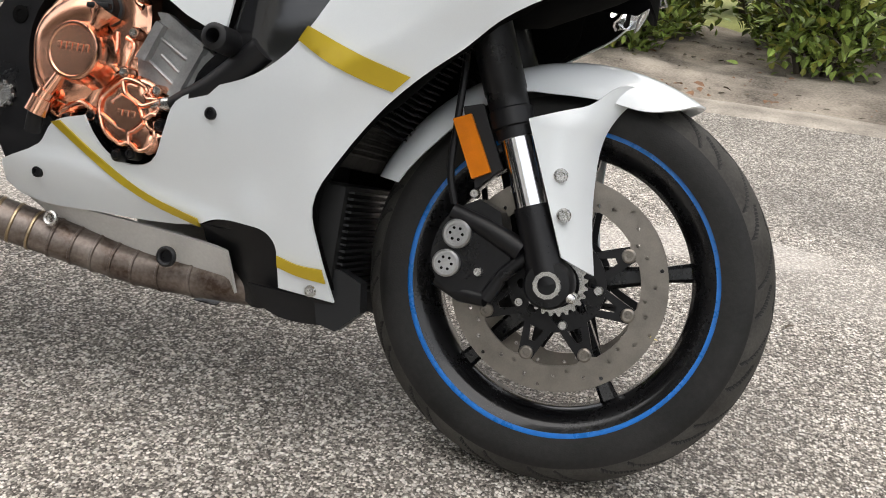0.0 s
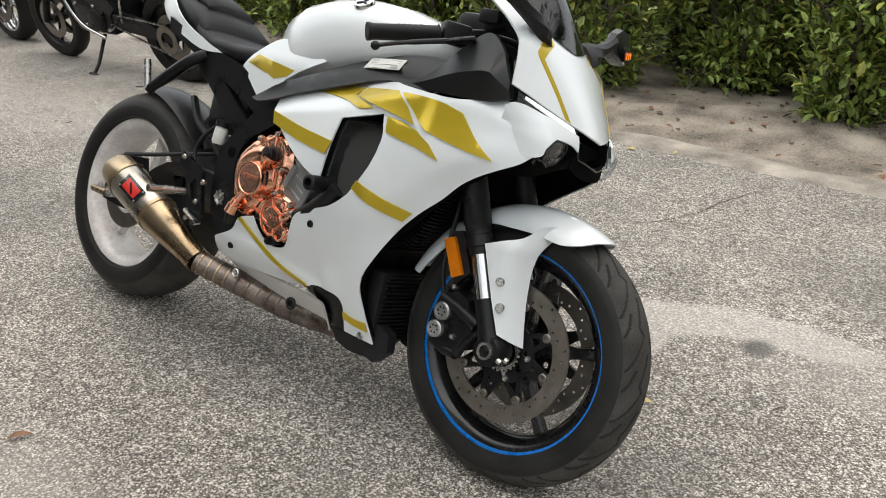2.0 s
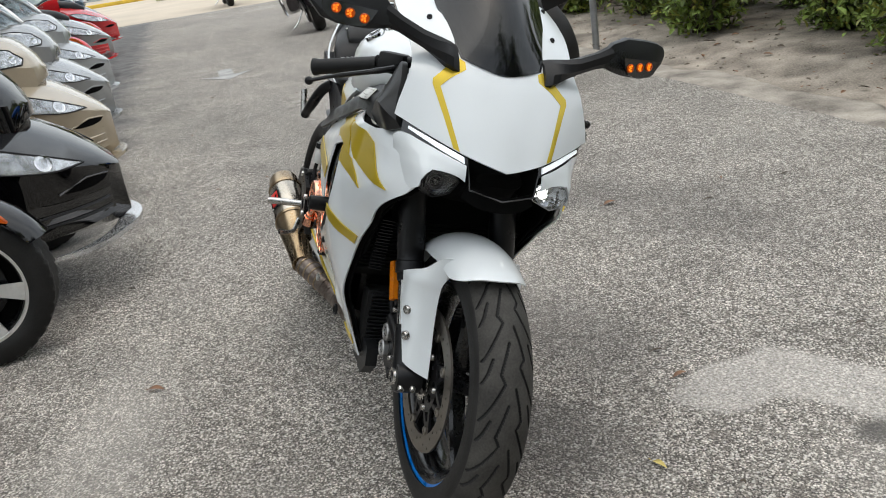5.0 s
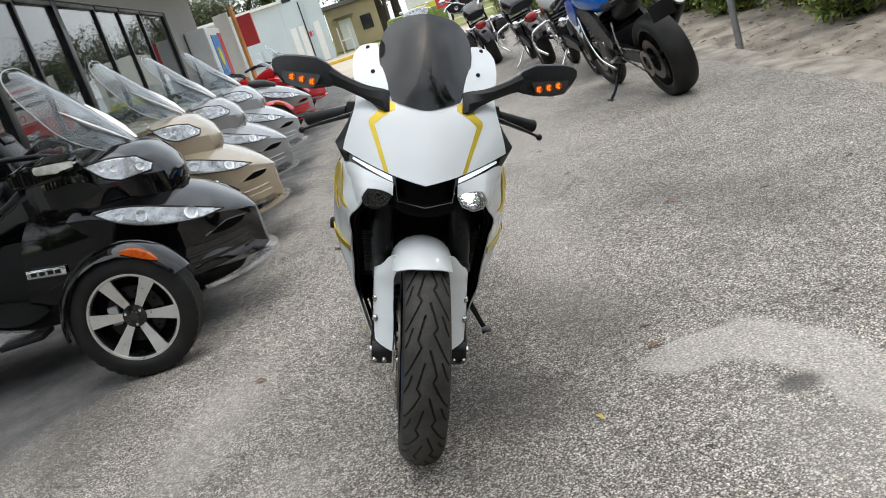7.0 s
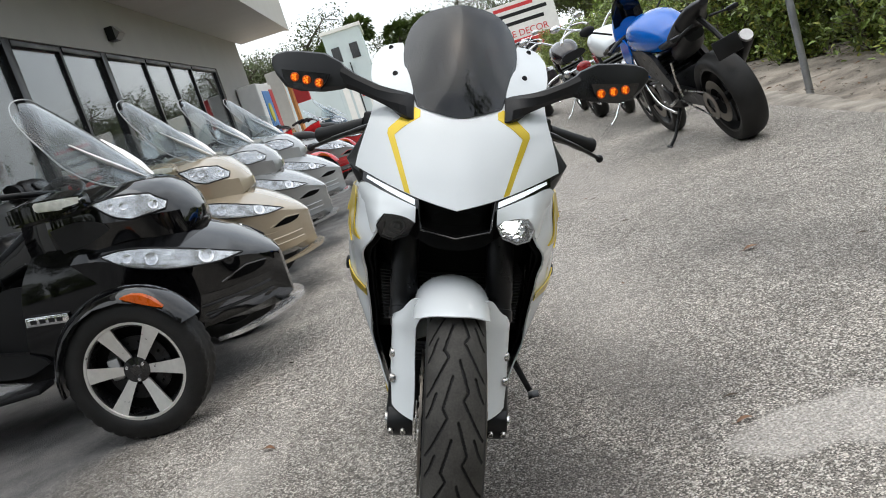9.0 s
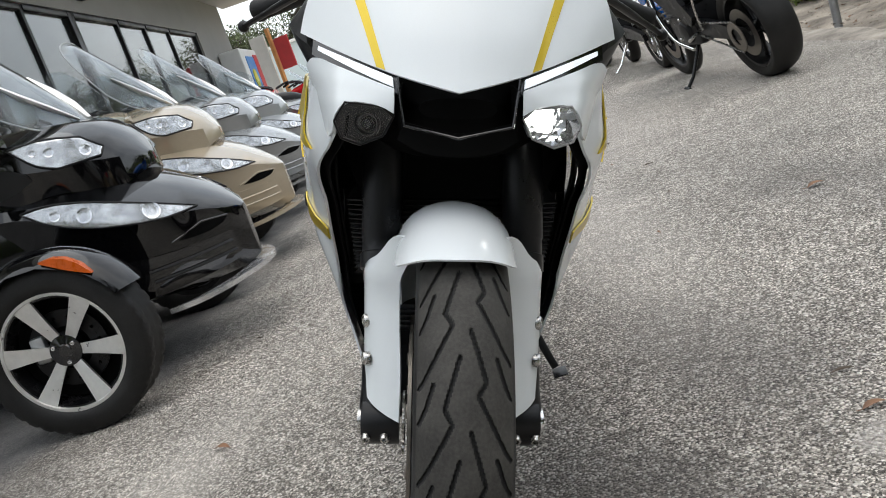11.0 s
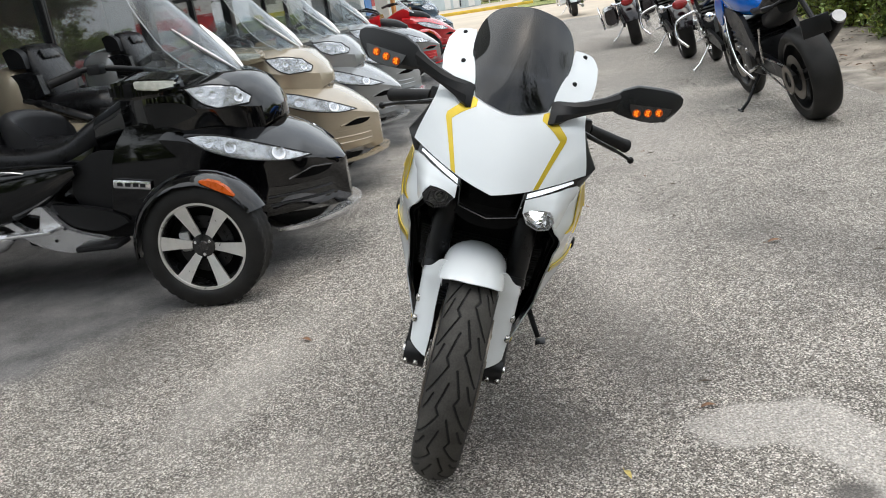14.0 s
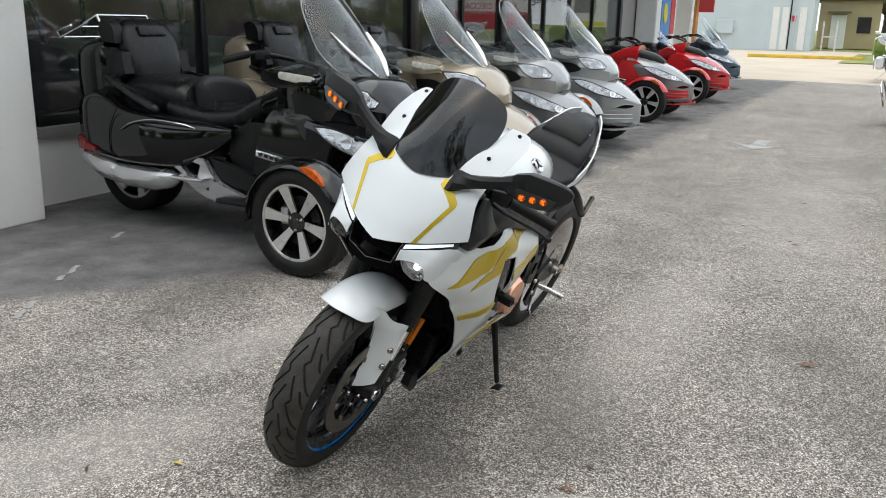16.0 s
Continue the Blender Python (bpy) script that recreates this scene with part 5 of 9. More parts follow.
# clutch cover: a lobed flange, a domed drum, a round boss, a filler neck and an elbow
bm = bmesh.new()
FLANGE = [(-.801, .433), (-.816, .456), (-.825, .496), (-.826, .531), (-.814, .559), (-.793, .582), (-.775, .598), (-.766, .602), (-.759, .599), (-.754, .607), (-.741, .615), (-.726, .619), (-.717, .623), (-.708, .632), (-.696, .633), (-.687, .625), (-.674, .621), (-.665, .616), (-.654, .616), (-.644, .606),
          (-.645, .589), (-.642, .577), (-.641, .560), (-.640, .545), (-.645, .535), (-.649, .520), (-.647, .503), (-.649, .488), (-.665, .477), (-.681, .463), (-.692, .441), (-.700, .415), (-.715, .421), (-.733, .418), (-.747, .405), (-.767, .403), (-.789, .415)]
dome(bm, rounded(FLANGE, 60, 2), -.152, .015, .007)
cl = part("clutch_cover", bm, COPPER, bike, "polished copper clutch cover", angle=50)
bm = bmesh.new()
DRUM = [(-.818, .496), (-.818, .533), (-.800, .563), (-.769, .586), (-.740, .595), (-.714, .590), (-.696, .568), (-.690, .537), (-.689, .502), (-.695, .471), (-.704, .445), (-.720, .430), (-.752, .422), (-.780, .432), (-.805, .458)]
dome(bm, rounded(DRUM, 80, 4), -.160, .021, .020)
part("cover_drum", bm, COPPER, cl, angle=60)
bm = bmesh.new()
revolve(bm, [(.001, -.0165), (.036, -.0165), (.0375, -.0185), (.0405, -.0190), (.0425, -.0165), (.0435, -.008), (.047, .004), (.055, .012), (.058, .022)], 56, (-.726, -.179, .5045))
bf = part("cover_boss", bm, COPPER, cl, "round raised copper boss")
for k in range(6):
    bm = bmesh.new()
    box(bm, (0, 0, 0), (.0065, .0014, .011), .0005, Matrix.Translation((-.749 + .0092 * k, -.1960, .510)) @ Matrix.Rotation(radians(3), 4, "Y"))
    part("raised_mark", bm, COPPER, bf)
bm = bmesh.new()
tube(bm, curve_pts([(-.694, -.176, .571), (-.703, -.178, .553), (-.712, -.180, .534)], 5), [.023, .022, .020, .018, .015, .013, .011, .010, .009, .008, .008][:11], 16)
part("filler_neck", bm, COPPER, cl)
bm = bmesh.new()
revolve(bm, [(.001, -.012), (.015, -.012), (.019, -.009), (.0205, -.002), (.0205, .004), (.024, .006), (.024, .02)], 28, (-.696, -.178, .573))
fc = part("filler_cap", bm, BLACKP, cl, "black oil filler cap")
bm = bmesh.new()
box(bm, (0, 0, 0), (.036, .011, .008), .002, Matrix.Translation((-.696, -.192, .573)) @ Matrix.Rotation(radians(-4), 4, "Y"))
part("cap_grip", bm, BLACKP, fc)
bm = bmesh.new()
tube(bm, [(-.750, -.180, .472), (-.766, -.184, .441), (-.7661, -.184, .4408), (-.771, -.185, .430), (-.7711, -.185, .4298), (-.779, -.187, .407)], [.008, .0085, .0125, .013, .0165, .0165], 20)
eb = part("drain_elbow", bm, COPPER, cl, "stepped copper pipe elbow", angle=30)
bm = bmesh.new()
tube(bm, [(-.778, -.187, .409), (-.786, -.180, .380)], .0115, 14)
part("hose_end", bm, BLACKP, eb)
for pts in ([(-.738, .612), (-.726, .599), (-.713, .588)], [(-.692, .622), (-.690, .606), (-.695, .586)], [(-.677, .617), (-.662, .605), (-.653, .589), (-.643, .584)],
            [(-.678, .543), (-.675, .519), (-.679, .497), (-.668, .486)], [(-.662, .537), (-.650, .531), (-.648, .521), (-.656, .487)], [(-.700, .425), (-.722, .434), (-.742, .424)]):
    bm = bmesh.new()
    tube(bm, curve_pts([(x, -.167, z) for x, z in pts], 4), .0038, 8)
    part("cast_rib", bm, COPPER, cl)

# pump cover: lobed plate with a raised rim and branching webs
bm = bmesh.new()
PUMP = [(-.685, .430), (-.683, .445), (-.673, .459), (-.658, .473), (-.645, .482), (-.628, .481), (-.609, .474), (-.605, .469), (-.609, .463), (-.601, .457), (-.586, .458), (-.582, .449), (-.581, .441), (-.586, .437), (-.596, .426), (-.596, .417), (-.590, .411), (-.582, .408), (-.582, .397), (-.586, .385), (-.598, .376), (-.609, .375), (-.619, .381), (-.627, .383), (-.636, .378), (-.648, .382), (-.662, .388), (-.674, .400), (-.681, .416)]
rim_line = rounded(PUMP, 70, 2)
dome(bm, rim_line, -.162, .017, .004)
pc = part("pump_cover", bm, COPPER, bike, "polished copper water pump cover", angle=50)
bm = bmesh.new()
mid = Vector((-.632, .428))
edge_ = [Vector(q[:2]) + (mid - Vector(q[:2])).normalized() * .005 for q in rim_line]
tube(bm, [(q.x, -.1795, q.y) for q in edge_ + edge_[:1]], .0030, 8, cap=False)
part("cover_rim", bm, COPPER, pc)
bm = bmesh.new()
prism(bm, rounded([(-.655, .444), (-.643, .453), (-.623, .445), (-.614, .435), (-.608, .421), (-.625, .404), (-.645, .408), (-.655, .426)], 30, 3), -.170, -.1835, "xz", bevel=.002)
cw = part("cover_web", bm, COPPER, pc)
for pts in ([(-.648, .473), (-.641, .456), (-.625, .448), (-.611, .443), (-.588, .453)], [(-.586, .434), (-.596, .433), (-.606, .426), (-.612, .436)], [(-.606, .418), (-.618, .406), (-.626, .401), (-.624, .386)], [(-.636, .405), (-.648, .408), (-.676, .422)], [(-.660, .441), (-.646, .454)]):
    bm = bmesh.new()
    tube(bm, curve_pts([(x, -.1800, z) for x, z in pts], 3), .0031, 8)
    part("cast_rib", bm, COPPER, pc)
for k in range(3):
    bm = bmesh.new()
    box(bm, (0, 0, 0), (.0085, .0016, .009), .0006, Matrix.Translation((-.643 + .0105 * k, -.1838, .429)) @ Matrix.Rotation(radians(3), 4, "Y"))
    part("raised_mark", bm, COPPER, cw)
bm = bmesh.new()
tube(bm, [(-.598, -.172, .447), (-.580, -.176, .451), (-.5799, -.176, .451), (-.568, -.176, .453)], [.009, .009, .0105, .0105], 16)
part("hose_clamp", bm, STEEL, pc)
bm = bmesh.new()
tube(bm, [(-.570, -.176, .4525), (-.545, -.166, .459)], .0085, 12)
part("hose", bm, BLACKP, pc)
for x, z in ((-.691, .626), (-.648, .598), (-.650, .545), (-.747, .606), (-.741, .408), (-.701, .418)):
    bm = bmesh.new()
    revolve(bm, [(.001, -.002), (.0085, -.002), (.0095, .0), (.010, .016)], 18, (x, -.168, z))
    part("bolt_lobe", bm, COPPER, cl)
    bolt(cl, (x, -.170, z), (0, -1, 0), .0060, .004, STEEL if z > .5 else BLACKM)
for x, z in ((-.655, .487), (-.598, .468), (-.585, .421), (-.625, .373), (-.648, .367), (-.684, .414)):
    bm = bmesh.new()
    revolve(bm, [(.001, -.002), (.0085, -.002), (.0095, .0), (.010, .016)], 18, (x, -.170, z))
    part("bolt_lobe", bm, COPPER if z > .44 else BLACKM, pc)
    bolt(pc, (x, -.172, z), (0, -1, 0), .0064, .004, BLACKM if z < .44 else STEEL)
# left-hand generator cover
bm = bmesh.new()
revolve(bm, [(.03, .012), (.065, .008), (.075, -.01), (.078, -.05)], 36, (-.69, .185, .46))
part("generator_cover", bm, COPPER, bike, "polished copper generator cover")

# built-in lettering on the covers
def lettering(parent, text, size, m, material, depth=0.0006):
    cu = bpy.data.curves.new("text", "FONT")
    cu.body, cu.size, cu.extrude, cu.align_x, cu.align_y = text, size, depth, "CENTER", "CENTER"
    tmp = bpy.data.objects.new("text", cu)
    me = bpy.data.meshes.new_from_object(tmp)
    bpy.data.objects.remove(tmp)
    me.materials.append(material)
    ob = new("lettering", me)
    ob.parent = parent
    ob.matrix_local = m
    return ob


# ---- frame, tank, seat, tail ----
for side in (RS, LS):
    bm = bmesh.new()
    prism(bm, rounded([(-.775, .350), (-.850, .330), (-.905, .42), (-.900, .556), (-.860, .607), (-.775, .689), (-.715, .702), (-.700, .662), (-.76, .625), (-.820, .58), (-.838, .512), (-.812, .43), (-.775, .40)], 45, 3), side * .120, side * .152, "xz")
    fr = part("frame_spar", bm, BLACKM, bike, "black aluminium frame spar", angle=50)
    bm = bmesh.new()
    revolve(bm, [(.008, side * -.001), (.0125, side * -.001), (.0135, side * .006), (.0165, side * .006), (.0175, side * .001)], 28, (-.866, side * .154, .427))
    for k in range(8):
        box(bm, (0, 0, 0), (.006, .007, .006), .001, Matrix.Translation((-.866, side * .156, .427)) @ Matrix.Rotation(2 * math.pi * k / 8, 4, "Y") @ Matrix.Translation((.0180, 0, 0)))
    part("pivot_nut", bm, STEEL, fr, "castellated steel pivot nut")
    bolt(fr, (-.86, side * .153, .55), (0, side, 0), .014, .002, VOID, "plug")
    bm = bmesh.new()
    prism(bm, rounded([(-.775, .692), (-.80, .640), (-.93, .700), (-1.10, .765), (-1.27, .835), (-1.28, .870), (-1.10, .815), (-.92, .768)], 45, 3), side * .088, side * .118, "xz")
    part("subframe_rail", bm, BLACKM, bike, "flat black subframe rail")
    bm = bmesh.new()
    prism(bm, rounded([(-.82, .605), (-.89, .585), (-1.00, .665), (-1.13, .765), (-1.07, .785), (-.96, .70)], 45, 3), side * .092, side * .116, "xz")
    part("subframe_strut", bm, BLACKM, bike, "flat black subframe strut")
    # dark parts crowded under the seat
    bm = bmesh.new()
    box(bm, (-.985, side * .055, .645), (.16, .09, .12), .02)
    part("battery_tray", bm, BLACKP, bike)
    bm = bmesh.new()
    tube(bm, curve_pts([(-.90, side * .12, .50), (-.98, side * .125, .56), (-1.07, side * .11, .60), (-1.16, side * .08, .66)], 4), .010, 8)
    part("wiring_loom", bm, BLACKP, bike)
    bm = bmesh.new()
    tube(bm, curve_pts([(-.93, side * .13, .62), (-.98, side * .14, .585), (-1.02, side * .14, .53), (-.99, side * .15, .47)], 4), .006, 8)
    part("hose", bm, BLACKP, bike)
    # passenger peg hanger
    bm = bmesh.new()
    tube(bm, curve_pts([(-1.09, side * .11, .785), (-1.13, side * .135, .755), (-1.21, side * .15, .690), (-1.258, side * .155, .655)], 4), [.017] * 8 + [.016, .015, .014, .014, .016], 10)
    hg = part("peg_hanger", bm, BLACKM, bike)
    bm = bmesh.new()
    tube(bm, [(-1.258, side * .160, .655), (-1.275, side * .166, .735)], [.011, .010], 10)
    part("passenger_peg", bm, STEEL, hg, "bright folded passenger peg")
    # rearset plate with rider peg
    bm = bmesh.new()
    prism(bm, rounded([(-.90, .37), (-.93, .48), (-1.02, .52), (-1.03, .49), (-.975, .43), (-.99, .36), (-.95, .33)], 50, 3), side * .165, side * .177, "xz",
          [[Vector(q) for q in ((-.93, .42), (-.95, .46), (-.968, .44), (-.95, .40))]])
    rs = part("rearset_plate", bm, BLACKM, bike)
    bm = bmesh.new()
    tube(bm, [(-.985, side * .175, .415), (-1.0, side * .225, .412), (-1.005, side * .275, .410)], [.010, .011, .010], 10)
    part("rider_peg", bm, STEEL, rs, "knurled steel rider peg")
    bm = bmesh.new()
    tube(bm, [(-.96, side * .18, .37), (-.88, side * .205, .355), (-.835, side * .23, .362), (-.83, side * .255, .362)], [.007, .006, .006, .008], 8)
    part("foot_lever", bm, STEEL, rs)
    for x, z in ((-.915, .455), (-1.01, .505), (-.955, .35), (-.93, .40)):
        bolt(rs, (x, side * .178, z), (0, side, 0), .008, .005)
    # swingarm
    bm = bmesh.new()
    prism(bm, rounded([(-.87, .455), (-1.00, .475), (-1.18, .465), (-1.33, .375), (-1.46, .350), (-1.46, .298), (-1.33, .29), (-1.14, .335), (-1.02, .36), (-.88, .375)], 50, 3), side * .095, side * .125, "xz",
          [[Vector(q) for q in ((-1.00, .40), (-1.04, .445), (-1.14, .435), (-1.12, .385))]])
    sw = part("swingarm", bm, BLACKM, bike, "black braced swingarm")
    bm = bmesh.new()
    revolve(bm, [(.010, side * .014), (.012, side * .022), (.019, side * .022), (.020, 0)], 14, (-1.405, side * .125, .328))
    tube(bm, [(-1.46, side * .112, .328), (-1.51, side * .112, .328)], [.008, .006], 8)
    part("axle_adjuster", bm, STEEL, sw)
    bm = bmesh.new()
    tube(bm, [(-1.50, side * .135, .318), (-1.42, side * .14, .318)], [.011, .012], 12)
    part("stand_spool", bm, TITAN, sw)



def corner(side, off=0.0):
    return lambda x, z: (x, side * (.138 + .11 * (x + .80) * (x > -.80) + .20 * (x + .80) * (x < -.80) - .35 * max(0, z - .80) + off), z)


bm = bmesh.new()
rings = []
for x, hw, z0, z1 in ((-.885, .055, .78, .832), (-.855, .095, .75, .905), (-.82, .122, .735, .953), (-.75, .155, .745, .978), (-.65, .178, .775, .994), (-.54, .190, .800, .998), (-.45, .187, .820, .988), (-.37, .167, .840, .962), (-.31, .125, .86, .92)):
    rings.append(oval(x, hw, z0, z1, 28, 2.8))
loft(bm, rings)
tank = part("fuel_tank", bm, WHITE, bike, "pearl white fuel tank with round badges", angle=70)
for side in (RS, LS):
    bm = bmesh.new()
    sheet(bm, [Vector(p) for p in ((-.912, .788), (-.871, .812), (-.790, .800), (-.702, .787), (-.731, .768), (-.776, .758))], corner(side, .0016), .001, .02, inward=(0, -side, 0))
    part("stripe", bm, GOLD, tank, "gold vinyl stripe")
    bm = bmesh.new()
    revolve(bm, [(.001, .003), (.019, .003), (.020, .004), (.024, .004), (.025, .002), (.025, -.006)], 28, axis="z")
    q = Vector((0, side * .62, .78)).to_track_quat("Z", "Y").to_matrix().to_4x4()
    bmesh.ops.transform(bm, matrix=Matrix.Translation((-.53, side * .1615, .9715)) @ q, verts=bm.verts)
    bg = part("round_badge", bm, CHROME, tank, "round chrome badge with three spokes")
    for k in range(3):
        bm = bmesh.new()
        a = 2 * math.pi * k / 3
        box(bm, (0, .009, .0045), (.004, .018, .002), .0005, Matrix.Rotation(a, 4, "Z"))
        bmesh.ops.transform(bm, matrix=Matrix.Translation((-.53, side * .1615, .9715)) @ q, verts=bm.verts)
        part("badge_spoke", bm, BLACKM, bg)
    # side fairing of the rear tank corner
    bm = bmesh.new()
    sheet(bm, rounded([(-.940, .776), (-.880, .826), (-.80, .862), (-.70, .850), (-.60, .824), (-.715, .770), (-.824, .698)], 45, 3), corner(side), .008, .025, inward=(0, -side, 0))
    part("tank_corner", bm, WHITE, bike)

# fluid reservoir under the right subframe strut
bm = bmesh.new()
tube(bm, [(-.925, -.150, .560), (-.925, -.150, .567), (-.920, -.150, .600), (-.920, -.150, .607)], [.014, .017, .017, .013], 16)
rsv = part("fluid_reservoir", bm, PALE, bike, "pale translucent fluid reservoir")
bm = bmesh.new()
tube(bm, [(-.920, -.150, .607), (-.919, -.150, .622)], [.018, .018], 16)
part("reservoir_cap", bm, BLACKP, rsv)

# rider seat
bm = bmesh.new()
rings = []
for x, hw, z0, z1 in ((-.845, .07, .77, .842), (-.88, .095, .77, .838), (-.97, .135, .775, .832), (-1.07, .145, .79, .838), (-1.15, .135, .81, .868), (-1.19, .12, .83, .905)):
    rings.append(oval(x, hw, z0, z1, 24, 3.2))
loft(bm, rings)
part("rider_seat", bm, SEAT, bike, "black vinyl rider seat", angle=70)
# tail: white shell with a black pad and an open duct on each side
bm = bmesh.new()
rings = []
for x, hw, z0, z1 in ((-1.13, .13, .80, .875), (-1.20, .125, .825, .925), (-1.30, .105, .86, .955), (-1.40, .075, .90, .975), (-1.46, .045, .935, .985)):
    rings.append(oval(x, hw, z0, z1, 24, 3.0))
loft(bm, rings)
tail = part("tail_unit", bm, BLACKP, bike, "black tail unit with a small pad", angle=70)
for side in (RS, LS):
    bm = bmesh.new()
    sheet(bm, rounded([(-1.02, .796), (-1.10, .822), (-1.22, .868), (-1.33, .935), (-1.40, .985), (-1.45, 1.0), (-1.46, .965), (-1.40, .912), (-1.33, .868), (-1.20, .822), (-1.10, .795)], 45, 4),
          lambda x, z, s=side: (x, s * (hermite([-1.46, -1.40, -1.30, -1.20, -1.0], [.055, .088, .122, .142, .145], x) - .15 * max(0, z - .9)), z), .006, .025, inward=(0, -side, 0))
    part("tail_shell", bm, WHITE, tail, "white tail side shell")
    bm = bmesh.new()
    revolve(bm, [(.004, .002), (.007, .003), (.009, .0), (.009, -.004)], 12, axis="z")
    bmesh.ops.transform(bm, matrix=Matrix.Translation((-1.27, side * .075, .951)) @ Matrix.Rotation(radians(-12), 4, "Y"), verts=bm.verts)
    part("pad_screw", bm, STEEL, tail)
bm = bmesh.new()
rings = [oval(x, hw, z0, z1, 20, 2.6) for x, hw, z0, z1 in ((-1.19, .085, .90, .935), (-1.26, .082, .92, .972), (-1.34, .066, .945, .985), (-1.40, .04, .965, .985))]
loft(bm, rings)
part("passenger_pad", bm, SEAT, tail, "small black passenger pad", angle=70)

# ---- rear wheel, hugger, chain side ----
wheel_r = new("rear_wheel")
wheel_r.parent = bike
wheel_r.location = AX_R
tagged(wheel_r, "white rear wheel with a wide black tyre")
tyre(wheel_r, 0.322, 0.095, 0.228, 240, False)
rim(wheel_r, RIMW, .2235, .078, .045, 5, .018)
bm = bmesh.new()
prism(bm, circle2(.11, 48), -.085, -.080, "xz", [circle2(.065, 32)])
part("brake_disc", bm, DISC, wheel_r, flat=True)
bm = bmesh.new()
prism(bm, [Vector(((.105 if k % 4 < 2 else .098) * math.cos(2 * math.pi * k / 168), (.105 if k % 4 < 2 else .098) * math.sin(2 * math.pi * k / 168))) for k in range(168)], .094, .100, "xz", [circle2(.06, 32)])
part("sprocket", bm, STEEL, wheel_r, flat=True)
bm = bmesh.new()
sheet(bm, rounded([(p / 200, s / 9) for p, s in ((38, -.7), (50, -.85), (80, -.85), (105, -.6), (108, 0), (105, .6), (80, .85), (50, .85), (38, .7))], 50, 3),
      lambda u, v: (-1.405 + (.345 - .05 * (1 - math.cos(v * 9 * 1.2))) * math.cos(radians(u * 200)), .1 * math.sin(v * 9 * 1.2), .328 + (.345 - .05 * (1 - math.cos(v * 9 * 1.2))) * math.sin(radians(u * 200))), .003, .02)
part("rear_hugger", bm, GREYP, bike, "dark grey rear hugger")
bm = bmesh.new()
prism(bm, rounded([(-1.44, .36), (-1.40, .44), (-1.33, .45), (-1.31, .40), (-1.36, .36)], 60, 3), -.118, -.07, "xz")
part("rear_caliper", bm, BLACKM, bike)
bm = bmesh.new()
tube(bm, curve_pts([(-1.36, -.12, .45), (-1.22, -.13, .475), (-1.10, -.13, .50), (-1.00, -.125, .52), (-.92, -.12, .54)], 5), .006, 8)
tube(bm, curve_pts([(-1.02, -.10, .53), (-1.06, -.09, .60), (-1.00, -.08, .66)], 5), .012, 8)
part("hose", bm, BLACKP, bike)
bm = bmesh.new()
tube(bm, [(-1.02, 0, .42), (-.96, 0, .66)], [.035, .035], 14)
for k in range(6):
    revolve(bm, [(.036, -.005), (.044, -.003), (.044, .003), (.036, .005)], 16, (-1.01 + .009 * k, 0, .46 + .034 * k), "z")
part("rear_shock", bm, ALU, bike)

# ---- exhaust ----
bm = bmesh.new()
tube(bm, curve_pts([(-.42, -.03, .204), (-.49, -.04, .198), (-.64, -.055, .194), (-.74, -.078, .208), (-.83, -.115, .228), (-.90, -.155, .247)], 6), .032, 18)
tube(bm, curve_pts([(-.36, .04, .30), (-.38, .03, .20), (-.50, .02, .19), (-.70, .0, .20)], 5), .026, 12)
ex = part("exhaust_header", bm, HEADER, bike, "heat-stained steel exhaust header")
bends = curve_pts([(-.42, -.03, .204), (-.49, -.04, .198), (-.64, -.055, .194), (-.74, -.078, .208), (-.83, -.115, .228), (-.90, -.155, .247)], 6)
for k in range(9, 30, 2):
    bm = bmesh.new()
    d_ = (bends[k + 1] - bends[k - 1]).normalized()
    tube(bm, [bends[k] - d_ * .003, bends[k] - d_ * .0015, bends[k] + d_ * .0015, bends[k] + d_ * .003], [.0318, .0338, .0338, .0318], 18)
    part("weld_band", bm, TITAN if k > 22 else HEADER, ex)
A, B_ = Vector((-.895, -.158, .247)), Vector((-1.27, -.192, .414))
ax = (B_ - A).normalized()
bm = bmesh.new()
tube(bm, [A, A + ax * 0.030, A + ax * 0.060, A + ax * 0.190, A + ax * 0.207], [.034, .0355, .038, .0545, .0555], 28)
mf = part("silencer", bm, TITAN, bike, "bronze titanium silencer can")
bm = bmesh.new()
tube(bm, [A + ax * 0.203, A + ax * 0.208, A + ax * 0.360, A + ax * 0.365], [.054, .0555, .0555, .054], 28)
part("can_body", bm, CAN, mf, "brushed silver silencer body")
for d in (.198, .355):
    bm = bmesh.new()
    tube(bm, [A + ax * d, A + ax * (d + .011)], [.0575, .0575], 28)
    part("can_band", bm, TITAN, mf)
bm = bmesh.new()
tube(bm, [A + ax * 0.365, A + ax * 0.414, A + ax * 0.422, A + ax * 0.420, A + ax * 0.372], [.0545, .048, .044, .038, .036], 28, cap=False)
part("end_cap", bm, TITAN, mf)
bm = bmesh.new()
tube(bm, [A + ax * 0.374, A + ax * 0.376], [.037, .037], 20)
part("bore", bm, VOID, mf)
